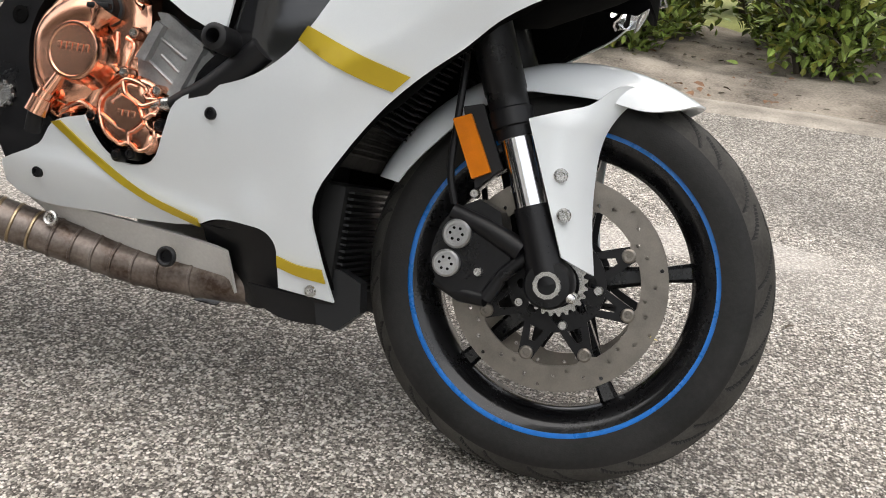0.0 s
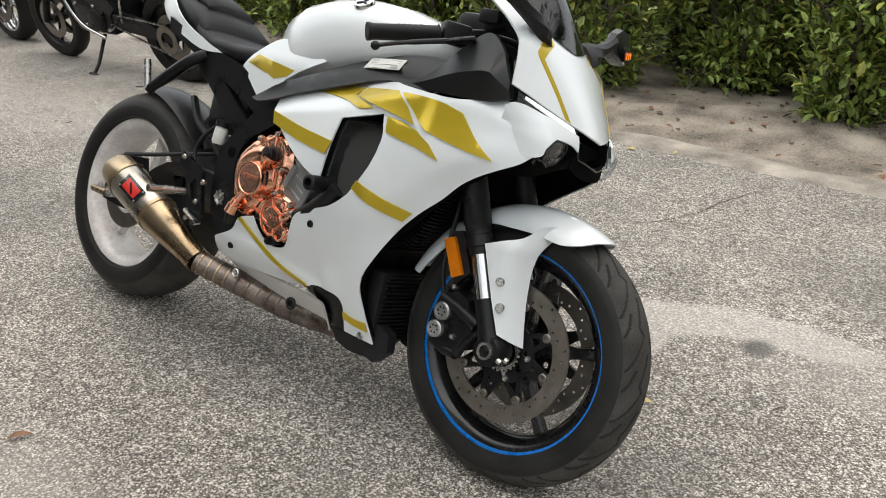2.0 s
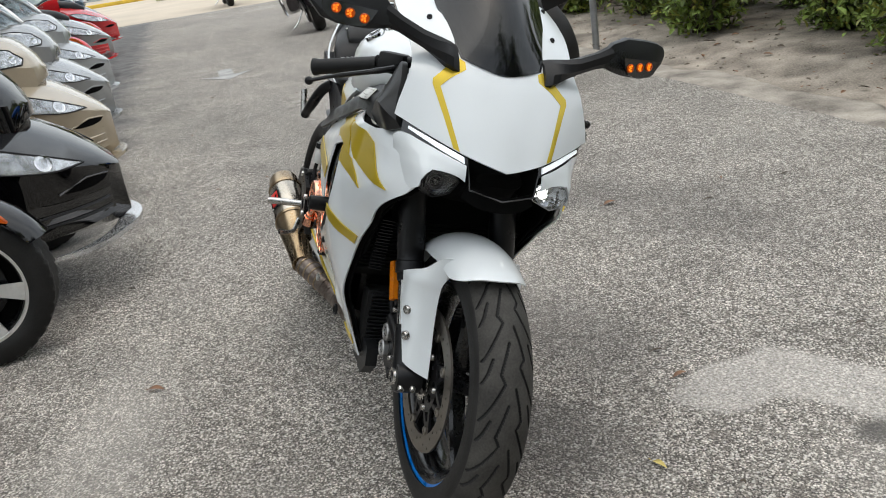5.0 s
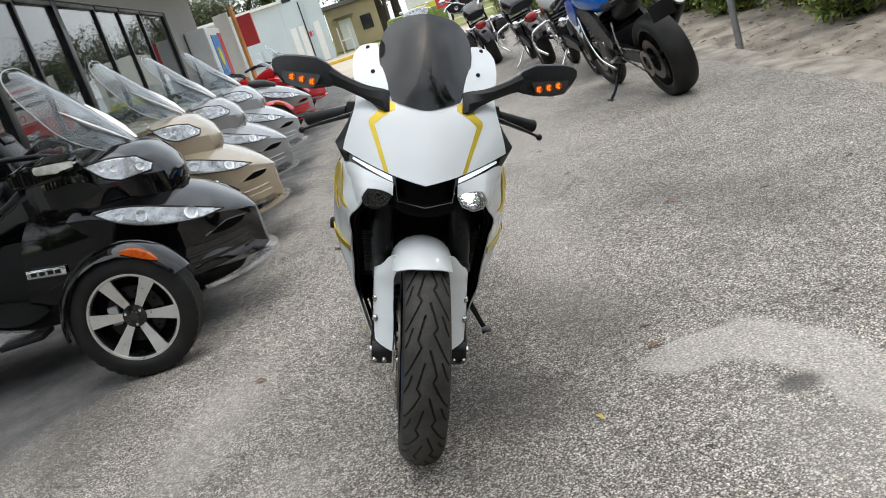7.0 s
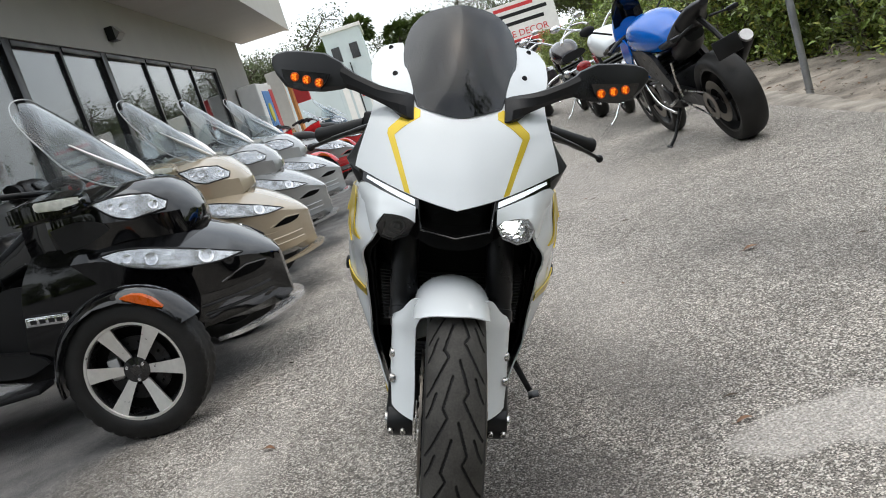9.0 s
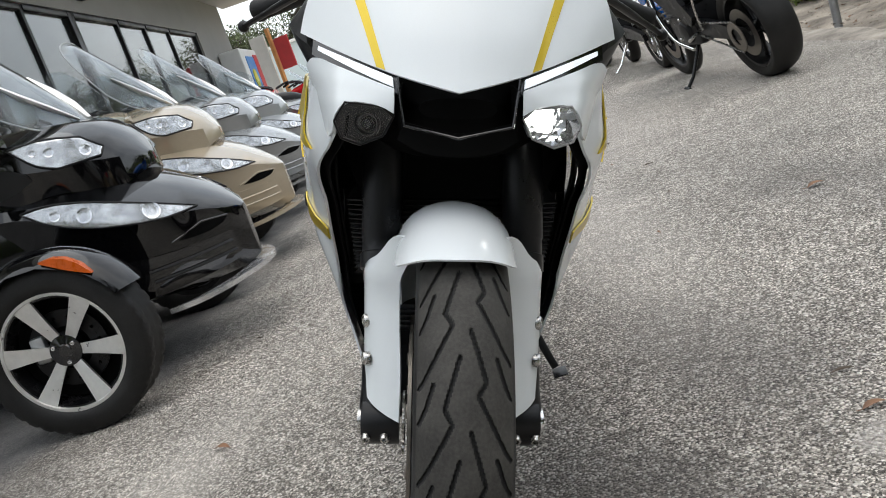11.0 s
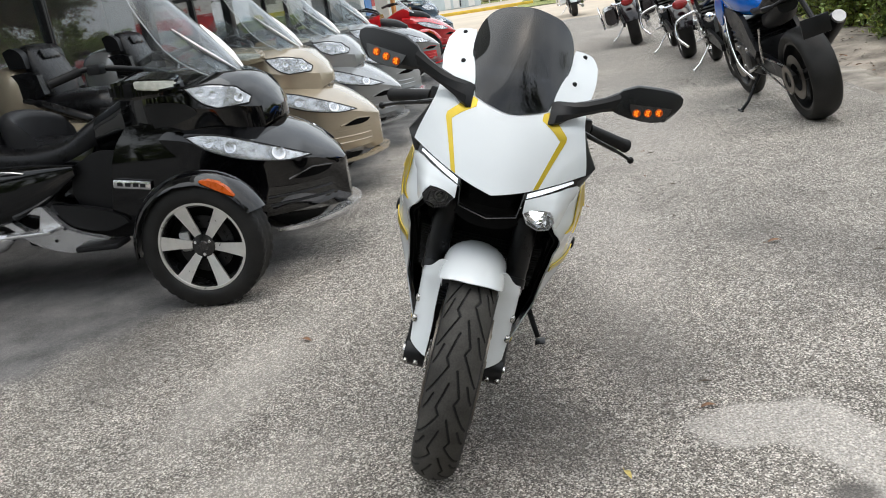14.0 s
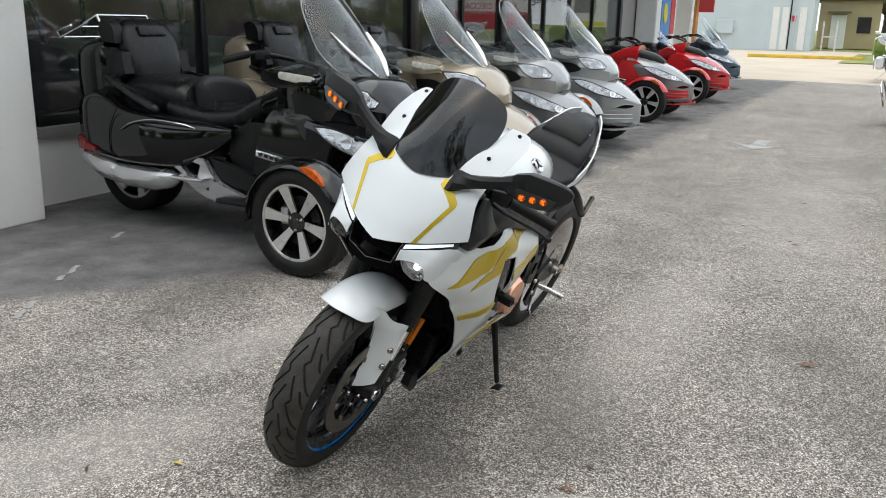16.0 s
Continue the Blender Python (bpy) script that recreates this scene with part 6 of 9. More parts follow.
# badge plate on the can
up_ = Vector((-.25, -.80, .55)).normalized()
up_ = (up_ - ax * up_.dot(ax)).normalized()
sd = ax.cross(up_).normalized()
bmat = Matrix((( *ax, 0), (*sd, 0), (*up_, 0), (0, 0, 0, 1))).transposed()
bmat.translation = A + ax * .280 + up_ * .0575
bm = bmesh.new()
box(bm, (0, 0, 0), (.085, .044, .003), .001, bmat)
bd = part("badge_plate", bm, BLACKG, mf, "black badge plate with a red angular mark")
bm = bmesh.new()
box(bm, (.0, 0, .0022), (.060, .030, .0014), .0005, bmat)
part("badge_mark", bm, RED, bd)
bm = bmesh.new()
box(bm, (.0, 0, .0034), (.034, .005, .0010), 0, bmat @ Matrix.Rotation(radians(35), 4, "Z"))
part("badge_bar", bm, BLACKG, bd)
for dx, dy in ((-.037, -.017), (.037, -.017), (-.037, .017), (.037, .017)):
    bolt(bd, bmat @ Vector((dx, dy, .002)), up_, .003, .0015)

# ---- handlebars and controls ----
for side in (RS, LS):
    bm = bmesh.new()
    a, b_ = Vector((-.195, side * .115, .945)), Vector((-.345, side * .320, .884))
    tube(bm, [a, a.lerp(b_, .45)], .012, 12)
    bar = part("handlebar", bm, BLACKM, bike, "black clip-on handlebar")
    bm = bmesh.new()
    tube(bm, [a.lerp(b_, t) for t in (.42, .43, .96, .97, 1.0)], [.020, .017, .017, .019, .019], 16)
    gp = part("grip", bm, SEAT, bar, "black ribbed grip")
    if side == RS:
        for k in range(5):
            bm = bmesh.new()
            p = a.lerp(b_, .56 + .045 * k) + Vector((-.004, 0, .0172))
            box(bm, (0, 0, 0), (.007, .008, .001), 0, Matrix.Translation(p) @ Matrix.Rotation(side * radians(-52), 4, "Z"))
            part("print_bar", bm, INK, gp)
    bm = bmesh.new()
    box(bm, (0, 0, 0), (.06, .05, .045), .008, Matrix.Translation(a.lerp(b_, .28)) @ Matrix.Rotation(side * radians(-52), 4, "Z"))
    tube(bm, [a + Vector((.0, 0, .015)), a + Vector((.05, side * .01, .03))], [.018, .016], 12)
    box(bm, tuple(a + Vector((.015, side * .02, .035))), (.05, .035, .03), .006)
    part("switch_block", bm, BLACKP, bar)
    bm = bmesh.new()
    tube(bm, curve_pts([tuple(a.lerp(b_, .25) + Vector((.055, side * .02, -.008))), tuple(a.lerp(b_, .45) + Vector((.062, side * .02, -.012))), tuple(a.lerp(b_, .8) + Vector((.05, side * .012, -.018))), tuple(a.lerp(b_, 1.02) + Vector((.048, side * .012, -.026)))], 5),
         [.010] * 5 + [.0085] * 5 + [.0065] * 5 + [.0085], 10, squash=.7)
    bmesh.ops.create_icosphere(bm, subdivisions=2, radius=.010, matrix=Matrix.Translation(a.lerp(b_, 1.02) + Vector((.048, side * .012, -.026))))
    part("lever", bm, BLACKM, bar, "black brake lever" if side < 0 else "black clutch lever")
    bm = bmesh.new()
    tube(bm, curve_pts([tuple(a + Vector((.02, 0, .0))), (-.12, side * .10, .93), (-.10, side * .09, .86), (-.14, side * .08, .78)], 5), .007, 8)
    part("cable", bm, BLACKP, bar)
bm = bmesh.new()
box(bm, (-.235, 0, .935), (.07, .26, .028), .008)
tube(bm, [(-.235, 0, .94), (-.165, 0, .70)], .028, 12)
part("fork_yoke", bm, BLACKM, bike)

# ---- side stand ----
bm = bmesh.new()
tube(bm, [(-.80, .115, .31), (-.765, .176, .215), (-.735, .232, .128), (-.730, .245, .108)], [.013, .011, .009, .009], 12)
box(bm, (-.722, .256, .098), (.055, .034, .007), .003, Matrix.Translation((-.722, .256, .098)) @ Matrix.Rotation(radians(19.8), 4, "X") @ Matrix.Translation((.722, -.256, -.098)))
part("side_stand", bm, BLACKM, bike, "black side stand")

# the body grows wider towards the engine
KEEP = {"swingarm", "axle_adjuster", "stand_spool", "tail_unit", "tail_shell", "pad_screw", "passenger_pad", "rider_seat", "fuel_tank", "round_badge", "badge_spoke", "rear_hugger", "rear_shock", "engine_block", "radiator", "fin"}
for ob in bike.children_recursive:
    if ob.type == "MESH" and ob.name.split(".")[0] not in KEEP and ob.parent not in (wheel_f, wheel_r) and ob.parent.parent not in (wheel_f, wheel_r):
        for v in ob.data.vertices:
            v.co.y += math.copysign(.028, v.co.y) * min(max(-v.co.x, 0), .8) * min(1, abs(v.co.y) / .12)


# ---- hedge of broad-leaved shrubs ----
LEAF = mat("shrub_leaf", (0.12, 0.185, 0.028), 0.40, vary=0.3, scale=5, island=0.6, col2=(0.22, 0.29, 0.07))
LEAFY = mat("yellow_leaf", (0.30, 0.31, 0.06), 0.5, vary=0.2, scale=5, island=0.3)
BARK = mat("shrub_bark", (0.09, 0.075, 0.06), 0.9, vary=0.3, scale=20, bump=0.6, bump_scale=90)


def leaf_at(bm, p, d, size, mi):
    """A folded pointed leaf."""
    d = d.normalized()
    s = d.cross(Vector((random.uniform(-.4, .4), random.uniform(-.4, .4), 1))).normalized()
    n = s.cross(d).normalized()
    w = size * 0.27
    pts = [p, p + d * size * .35 + s * w + n * size * .10, p + d * size * .72 + s * w * .75 + n * size * .06, p + d * size - n * size * .08,
           p + d * size * .72 - s * w * .75 + n * size * .06, p + d * size * .35 - s * w + n * size * .10, p + d * size * .45]
    v = [bm.verts.new(q) for q in pts]
    for a, b_, c in ((0, 1, 6), (1, 2, 6), (2, 3, 6), (3, 4, 6), (4, 5, 6), (5, 0, 6)):
        bm.faces.new((v[a], v[b_], v[c])).material_index = mi


def shrub_mesh(seed, height, spread, leaves):
    random.seed(seed)
    stems, crown_ = bmesh.new(), bmesh.new()
    tips = []
    for k in range(random.randint(5, 7)):
        a = 2 * math.pi * k / 6 + random.uniform(-.4, .4)
        base_ = Vector((.07 * math.cos(a), .07 * math.sin(a), -.05))
        top = Vector((spread * .55 * math.cos(a), spread * .55 * math.sin(a), height * random.uniform(.6, .85)))
        mid = base_.lerp(top, .5) + Vector((random.uniform(-.1, .1), random.uniform(-.1, .1), .05))
        path = curve_pts([base_, mid, top], 5)
        n = len(path)
        tube(stems, path, [.022 * (1 - .8 * i / (n - 1)) for i in range(n)], 7)
        for i in range(1, n):
            for _ in range(4 if i < 3 else 3):
                d = Vector((random.gauss(0, 1), random.gauss(0, 1), random.uniform(-.1, .9))).normalized()
                ln = random.uniform(.18, .45) * spread
                e = path[i] + d * ln
                tube(stems, [path[i], path[i].lerp(e, .5) + Vector((0, 0, .02)), e], [.007, .005, .002], 5)
                tips += [path[i].lerp(e, t) for t in (.4, .6, .8, 1.0)]
    for k in range(leaves):
        t = random.choice(tips)
        p = t + Vector((random.gauss(0, .055), random.gauss(0, .055), random.gauss(0, .05)))
        out = Vector((p.x, p.y, .25 + random.uniform(-.5, .5)))
        d = out.normalized() + Vector((random.gauss(0, .6), random.gauss(0, .6), random.gauss(0, .4)))
        leaf_at(crown_, p, d, random.uniform(.045, .095), 1 if random.random() < .14 else 0)
    return stems, crown_


shrub_kinds = []
for k in range(4):
    st_, cr_ = shrub_mesh(40 + k, 1.35 + .12 * k, .62 + .04 * k, 3300)
    base = thing("shrub", pose(-.5 - 1.0 * k, 5.35, 0.0), "leafy green shrub with bare stems in sandy soil", "shrub", "hedge shrubs")
    part("branch", st_, BARK, base)
    part("foliage", cr_, [LEAF, LEAFY], base, "broad green leaves with gaps")
    shrub_kinds.append(base)
random.seed(5)
xs = [7.2 - .92 * i for i in range(40)]
for i, x in enumerate(xs):
    if any(abs(x - (-.5 - k)) < .01 for k in range(4)):
        continue
    y = 5.45 + .22 * math.sin(i * 2.3) + (.12 if i % 3 == 0 else 0)
    m_ = pose(x + random.uniform(-.15, .15), y, 0.0, 0, 0, random.uniform(0, 360))
    copy_thing(shrub_kinds[i % 4], m_)
for k, sh in enumerate(shrub_kinds):
    sh.matrix_world = pose(-24.0 - .9 * k, 5.6, 0, 0, 0, 50 * k)
# taller planting further back closes the view
for i in range(26):
    o = copy_thing(shrub_kinds[(i * 3) % 4], pose(8 - 1.5 * i, 8.4 + .5 * math.sin(i * 1.7), 0, 0, 0, 47 * i) @ Matrix.Diagonal((1, 1, 1, 1)))
    o.scale = (1.5, 1.5, 1.5)
for i in range(22):
    copy_thing(shrub_kinds[(i * 3 + 1) % 4], pose(4.0 - .83 * i, 6.35 + .2 * math.sin(i * 1.9), 0, 0, 0, 61 * i))
# unseen bushes added across the near end of the lot to darken low reflections
for i in range(15):
    o = copy_thing(shrub_kinds[(i * 5) % 4], pose(11.6 + .6 * math.sin(i * 2.1), -15 + 1.75 * i, 0, 0, 0, 83 * i))
    o.scale = (1.7, 1.7, 1.9)
# steel post in the bed
bm = bmesh.new()
tube(bm, [(0, 0, -.1), (0, 0, 1.6)], .03, 14)
post = part("steel_post", bm, mat("galvanised_steel", (0.36, 0.37, 0.38), 0.5, metal=0.7, vary=0.2, scale=12, bump=0.1))
post.matrix_world = pose(-5.31, 4.42, 0)
tagged(post, "plain galvanised steel post standing in the bed", "post")


# ---- three-wheeled roadsters parked along the shop; local y forward, x to their right, origin under the front axle ----
TBLACK = mat("trike_black_paint", (0.003, 0.003, 0.0035), 0.05, vary=0.2, scale=4, coat=0.12, rvary=0.02, spec=0.5)
TGOLD = mat("trike_champagne_paint", (0.44, 0.37, 0.27), 0.22, metal=0.35, vary=0.06, scale=4, coat=0.7, rvary=0.05)
TSILVER = mat("trike_silver_paint", (0.31, 0.315, 0.315), 0.22, metal=0.45, vary=0.06, scale=4, coat=0.7, rvary=0.05)
TGREY = mat("trike_pale_grey_paint", (0.40, 0.415, 0.42), 0.22, metal=0.35, vary=0.06, scale=4, coat=0.7, rvary=0.05)
TRED = mat("trike_red_paint", (0.55, 0.015, 0.02), 0.2, vary=0.08, scale=4, coat=0.8, rvary=0.05)
TBLUE = mat("trike_dark_blue_paint", (0.10, 0.15, 0.20), 0.25, metal=0.4, vary=0.08, scale=4, coat=0.7, rvary=0.05)
# strong light-dark mottling puts the sparkle of a lamp's inside into the colour
LAMPG = mat("lamp_unit", (0.62, 0.64, 0.66), 0.14, metal=0.75, vary=0.45, scale=22, fine=60, coat=0.8, rvary=0.1, col2=(0.95, 0.97, 1.0))
ALLOY = mat("machined_alloy", (0.74, 0.73, 0.71), 0.36, metal=0.7, vary=0.08, scale=20)
SATIN = mat("satin_silver_plastic", (0.70, 0.70, 0.71), 0.24, metal=0.8, vary=0.06, scale=5, fine=400, rvary=0.04)
SIGNALL = mat("signal_lens_clear", (0.72, 0.72, 0.66), 0.15, metal=0.3, vary=0.2, scale=30, coat=0.8)
TSEAT = mat("trike_vinyl_seat", (0.006, 0.006, 0.007), 0.30, spec=0.32, vary=0.2, scale=8, fine=300, bump=0.3, bump_scale=380)
SEATG = mat("grey_vinyl_seat", (0.018, 0.018, 0.020), 0.45, spec=0.3, vary=0.2, scale=8, fine=300, bump=0.3, bump_scale=380)
EDGEG = glass("polished_screen_edge", (0.92, 0.95, 0.96), 0.02, 0.55, 1.5)
TLIGHT = mat("red_tail_lens", (0.30, 0.01, 0.012), 0.2, coat=0.6, vary=0.15)


AXY = .14


def yoval(y, hw, z0, z1, n=20, power=2.8):
    return [(b_, y, c) for a, b_, c in oval(y, hw, z0, z1, n, power)]


def yloft(rows, n=20, power=2.8):
    """Loft along y, smoothed between the given sections."""
    ys = [r[0] for r in rows]
    out = []
    steps = 26
    for k in range(steps + 1):
        y = ys[0] + (ys[-1] - ys[0]) * k / steps
        s_ = -1 if ys[-1] < ys[0] else 1
        f = lambda c: hermite([s_ * v for v in ys], [r[c] for r in rows], s_ * y)
        out.append(yoval(y, f(1), f(2), f(3), n, power))
    bm = bmesh.new()
    loft(bm, out)
    return bm


def xsec(rows, steps=22, angle=30):
    """Mirrored half sections (x, z), top to bottom, carried smoothly along y."""
    ys = [r[0] for r in rows]
    sg = -1 if ys[-1] < ys[0] else 1
    ky = [sg * v for v in ys]
    m = len(rows[0][1])
    rings = []
    for k in range(steps + 1):
        y = ys[0] + (ys[-1] - ys[0]) * k / steps
        h = [(hermite(ky, [r[1][i][0] for r in rows], sg * y), hermite(ky, [r[1][i][1] for r in rows], sg * y)) for i in range(m)]
        rings.append([(x, y, z) for x, z in h] + [(-x, y, z) for x, z in reversed(h) if x > 1e-5])
    bm = bmesh.new()
    loft(bm, rings)
    return bm


def car_tyre(R, half, rim_r, seg=144):
    bm = bmesh.new()
    prof = [(rim_r, -half * .8), (rim_r + .01, -half * .97), (R - .05, -half), (R - .018, -half * .96), (R - .004, -half * .86)]
    top = [(R, -half * .8 + half * 1.6 * i / 8) for i in range(9)]
    revolve(bm, prof + top + [(r, -y) for r, y in reversed(prof)], seg, axis="x", close=True)
    # slanted shoulder grooves and two rain grooves
    for v in bm.verts:
        r = math.hypot(v.co.y, v.co.z)
        if r > R - .03:
            a = math.atan2(v.co.z, v.co.y) / (2 * math.pi) * seg
            e = abs(v.co.x) / half
            d = .006 if e > .35 and (int(round(a + 5 * e)) % 4) == 0 else 0.0
            d = .006 if abs(e - .2) < .02 else d
            v.co.y *= 1 - d / r
            v.co.z *= 1 - d / r
    return bm


def trike_wheel(parent, x, y, R, half, detail=True, front=True):
    w = new("wheel")
    w.parent = parent
    w.matrix_local = pose(x, y, R)
    part("tyre", car_tyre(R, half, R * .70), RUBBER, w, "black road tyre", angle=50)
    s = 1 if x >= 0 else -1
    r0 = R * .70
    bm = bmesh.new()
    revolve(bm, [(r0 - .004, s * half * .78), (r0 - .014, s * half * .76), (r0 - .022, s * half * .4), (r0 - .026, -s * half * .8), (r0, -s * half * .8)], 56, axis="x", close=True)
    rm = part("rim", bm, RIMB, w, "black alloy rim with bright spokes")
    bm = bmesh.new()
    revolve(bm, [(r0 + .005, s * half * .80), (r0 + .004, s * half * .86), (r0 - .006, s * half * .86), (r0 - .009, s * half * .78)], 72, axis="x", close=True)
    part("rim_lip", bm, ALLOY, rm, "machined bright rim edge")
    bm = bmesh.new()
    revolve(bm, [(r0 - .024, s * half * .0), (.03, s * half * .0), (.03, -s * half * .1), (r0 - .024, -s * half * .1)], 40, axis="x", close=True)
    part("brake_backing", bm, VOID, rm)
    if detail:
        bm = bmesh.new()
        prism(bm, circle2(R * .46, 48), s * half * .12, s * half * .18, "yz", [circle2(R * .26, 24)] + [circle2(.006, 8, (R * .37 * math.cos(.42 * q), R * .37 * math.sin(.42 * q))) for q in range(15)])
        part("brake_disc", bm, BLACKM, rm, flat=True)
        bm = bmesh.new()
        box(bm, (s * half * .2, -.09, .02), (.03, .05, .09), .01)
        part("brake_caliper", bm, ALU, rm)
    for k in range(6):
        a = 2 * math.pi * k / 6 + math.pi / 2 + radians(20)
        bm = bmesh.new()
        ca, sa = math.cos(a), math.sin(a)
        rings = []
        for t in (0, .35, .7, 1.0):
            r = .050 + (r0 - .056) * t
            wd = .017 + .017 * t ** 1.3
            d0, d1 = s * half * (.55 + .26 * t), s * half * (.35 + .2 * t)
            rings.append([(d0, r * ca - sa * wd, r * sa + ca * wd), (d0, r * ca + sa * wd, r * sa - ca * wd), (d1, r * ca + sa * wd * .8, r * sa - ca * wd * .8), (d1, r * ca - sa * wd * .8, r * sa + ca * wd * .8)])
        loft(bm, rings)
        part("spoke", bm, ALLOY, rm, flat=True)
    bm = bmesh.new()
    revolve(bm, [(.001, s * half * .68), (.020, s * half * .68), (.024, s * half * .62), (.052, s * half * .58), (.060, s * half * .3)], 24, axis="x")
    part("hub_cap", bm, BLACKG, rm)
    for k in range(3):
        a = 2 * math.pi * k / 3 + .5
        bolt(rm, (s * half * .59, .038 * math.cos(a), .038 * math.sin(a)), (s, 0, 0), .008, .008, CHROME, "lug_nut")
    return w


# nose body: ridge, shoulder, lamp foot, crease, recess, underside over y
HOOD = [(-.24, ((0, .885), (.17, .86), (.31, .79), (.325, .73), (.32, .58), (.29, .32), (.10, .27))),
        (.0, ((0, .835), (.20, .815), (.365, .738), (.385, .705), (.365, .56), (.33, .30), (.10, .25))),
        (.14, ((0, .800), (.20, .780), (.368, .718), (.392, .650), (.372, .525), (.335, .29), (.10, .245))),
        (.30, ((0, .738), (.19, .724), (.355, .672), (.383, .588), (.365, .490), (.32, .285), (.10, .24))),
        (.45, ((0, .655), (.16, .645), (.300, .607), (.330, .553), (.310, .462), (.24, .285), (.08, .24))),
        (.56, ((0, .573), (.10, .567), (.202, .546), (.224, .529), (.214, .452), (.15, .29), (.05, .245))),
        (.628, ((0, .513), (.05, .509), (.105, .499), (.112, .489), (.095, .445), (.05, .30), (.02, .255))),
        (.657, ((0, .480), (.012, .478), (.022, .474), (.025, .468), (.028, .43), (.022, .32), (.01, .275)))]
HY = [r[0] for r in HOOD]


def hood_x(y, z):
    """Half width of the nose at a point of its flank."""
    sec = [(hermite(HY, [r[1][i][0] for r in HOOD], y), hermite(HY, [r[1][i][1] for r in HOOD], y)) for i in range(7)]
    if z >= sec[0][1]:
        return 0.0
    for (x0, z0), (x1, z1) in zip(sec, sec[1:]):
        if z1 <= z <= z0:
            return x0 + (x1 - x0) * (z0 - z) / max(1e-6, z0 - z1)
    return sec[-1][0]


COWL = [(.392, ((0, .785), (.02, .783), (.04, .778), (.05, .77), (.05, .73))),
        (.372, ((0, .835), (.07, .832), (.12, .82), (.15, .80), (.15, .72))),
        (.345, ((0, .865), (.10, .86), (.17, .835), (.21, .80), (.20, .70))),
        (.27, ((0, .945), (.14, .94), (.245, .905), (.275, .82), (.25, .68))),
        (.16, ((0, .985), (.18, .98), (.30, .935), (.335, .83), (.30, .68))),
        (.02, ((0, 1.005), (.20, 1.0), (.345, .955), (.362, .86), (.33, .70))),
        (-.16, ((0, 1.015), (.20, 1.01), (.34, .97), (.350, .88), (.33, .72))),
        (-.32, ((0, .985), (.16, .98), (.25, .93), (.27, .86), (.26, .74)))]
CY = [-r[0] for r in COWL]


def cowl_x(y, z):
    sec = [(hermite(CY, [r[1][i][0] for r in COWL], -y), hermite(CY, [r[1][i][1] for r in COWL], -y)) for i in range(5)]
    for (x0, z0), (x1, z1) in zip(sec, sec[1:]):
        if z1 <= z <= z0:
            return x0 + (x1 - x0) * (z0 - z) / max(1e-6, z0 - z1)
    return sec[-1][0] if z < sec[0][1] else 0.0


def lamp_unit(parent, name, outline, fn, s, label):
    """Clear lamp: dark surround, chrome reflector pieces and a curved glass over them."""
    bm = bmesh.new()
    sheet(bm, rounded(outline, 24, 3), lambda y, z: (s * (fn(y, z) + .004), y, z), .010, .012, inward=(-s, 0, 0))
    lamp = part(name, bm, LAMPG, parent, label)
    cy = sum(p[0] for p in outline) / len(outline)
    cz = sum(p[1] for p in outline) / len(outline)
    bm = bmesh.new()
    sheet(bm, rounded([(cy + (y - cy) * .97, cz + (z - cz) * .95) for y, z in outline], 24, 3), lambda y, z: (s * (fn(y, z) + .010), y, z), .002, .012, inward=(-s, 0, 0))
    gl = part("lamp_glass", bm, LENSB, lamp)
    gl.visible_shadow = False
    bm = bmesh.new()
    rim_ = [Vector((s * (fn(q.x, q.y) + .006), q.x, q.y)) for q in rounded(outline, 24, 3)]
    tube(bm, rim_ + rim_[:1], .004, 6, cap=False)
    part("lamp_gasket", bm, BLACKP, lamp)
    for f, r in ((-.26, .30), (.12, .26), (.30, .18)):
        yy = cy + (outline[0][0] - outline[len(outline) // 2][0]) * f
        h = [z for y, z in outline]
        rr = (max(h) - min(h)) * r * .6
        zz = cz - (yy - cy) * .30
        e = .004
        nn = Vector((1, -(fn(yy + e, zz) - fn(yy - e, zz)) / (2 * e), -(fn(yy, zz + e) - fn(yy, zz - e)) / (2 * e))).normalized()
        nn.x *= s
        bm = bmesh.new()
        revolve(bm, [(.001, .002), (rr * .45, .0015), (rr * .9, .004), (rr, .0045), (rr * 1.06, .002), (rr * 1.06, -.004)], 24, axis="z")
        q = nn.to_track_quat("Z", "Y").to_matrix().to_4x4()
        q.translation = Vector((s * (fn(yy, zz) + .004), yy, zz))
        bmesh.ops.transform(bm, matrix=q, verts=bm.verts)
        part("reflector", bm, CHROME, lamp)
    return lamp


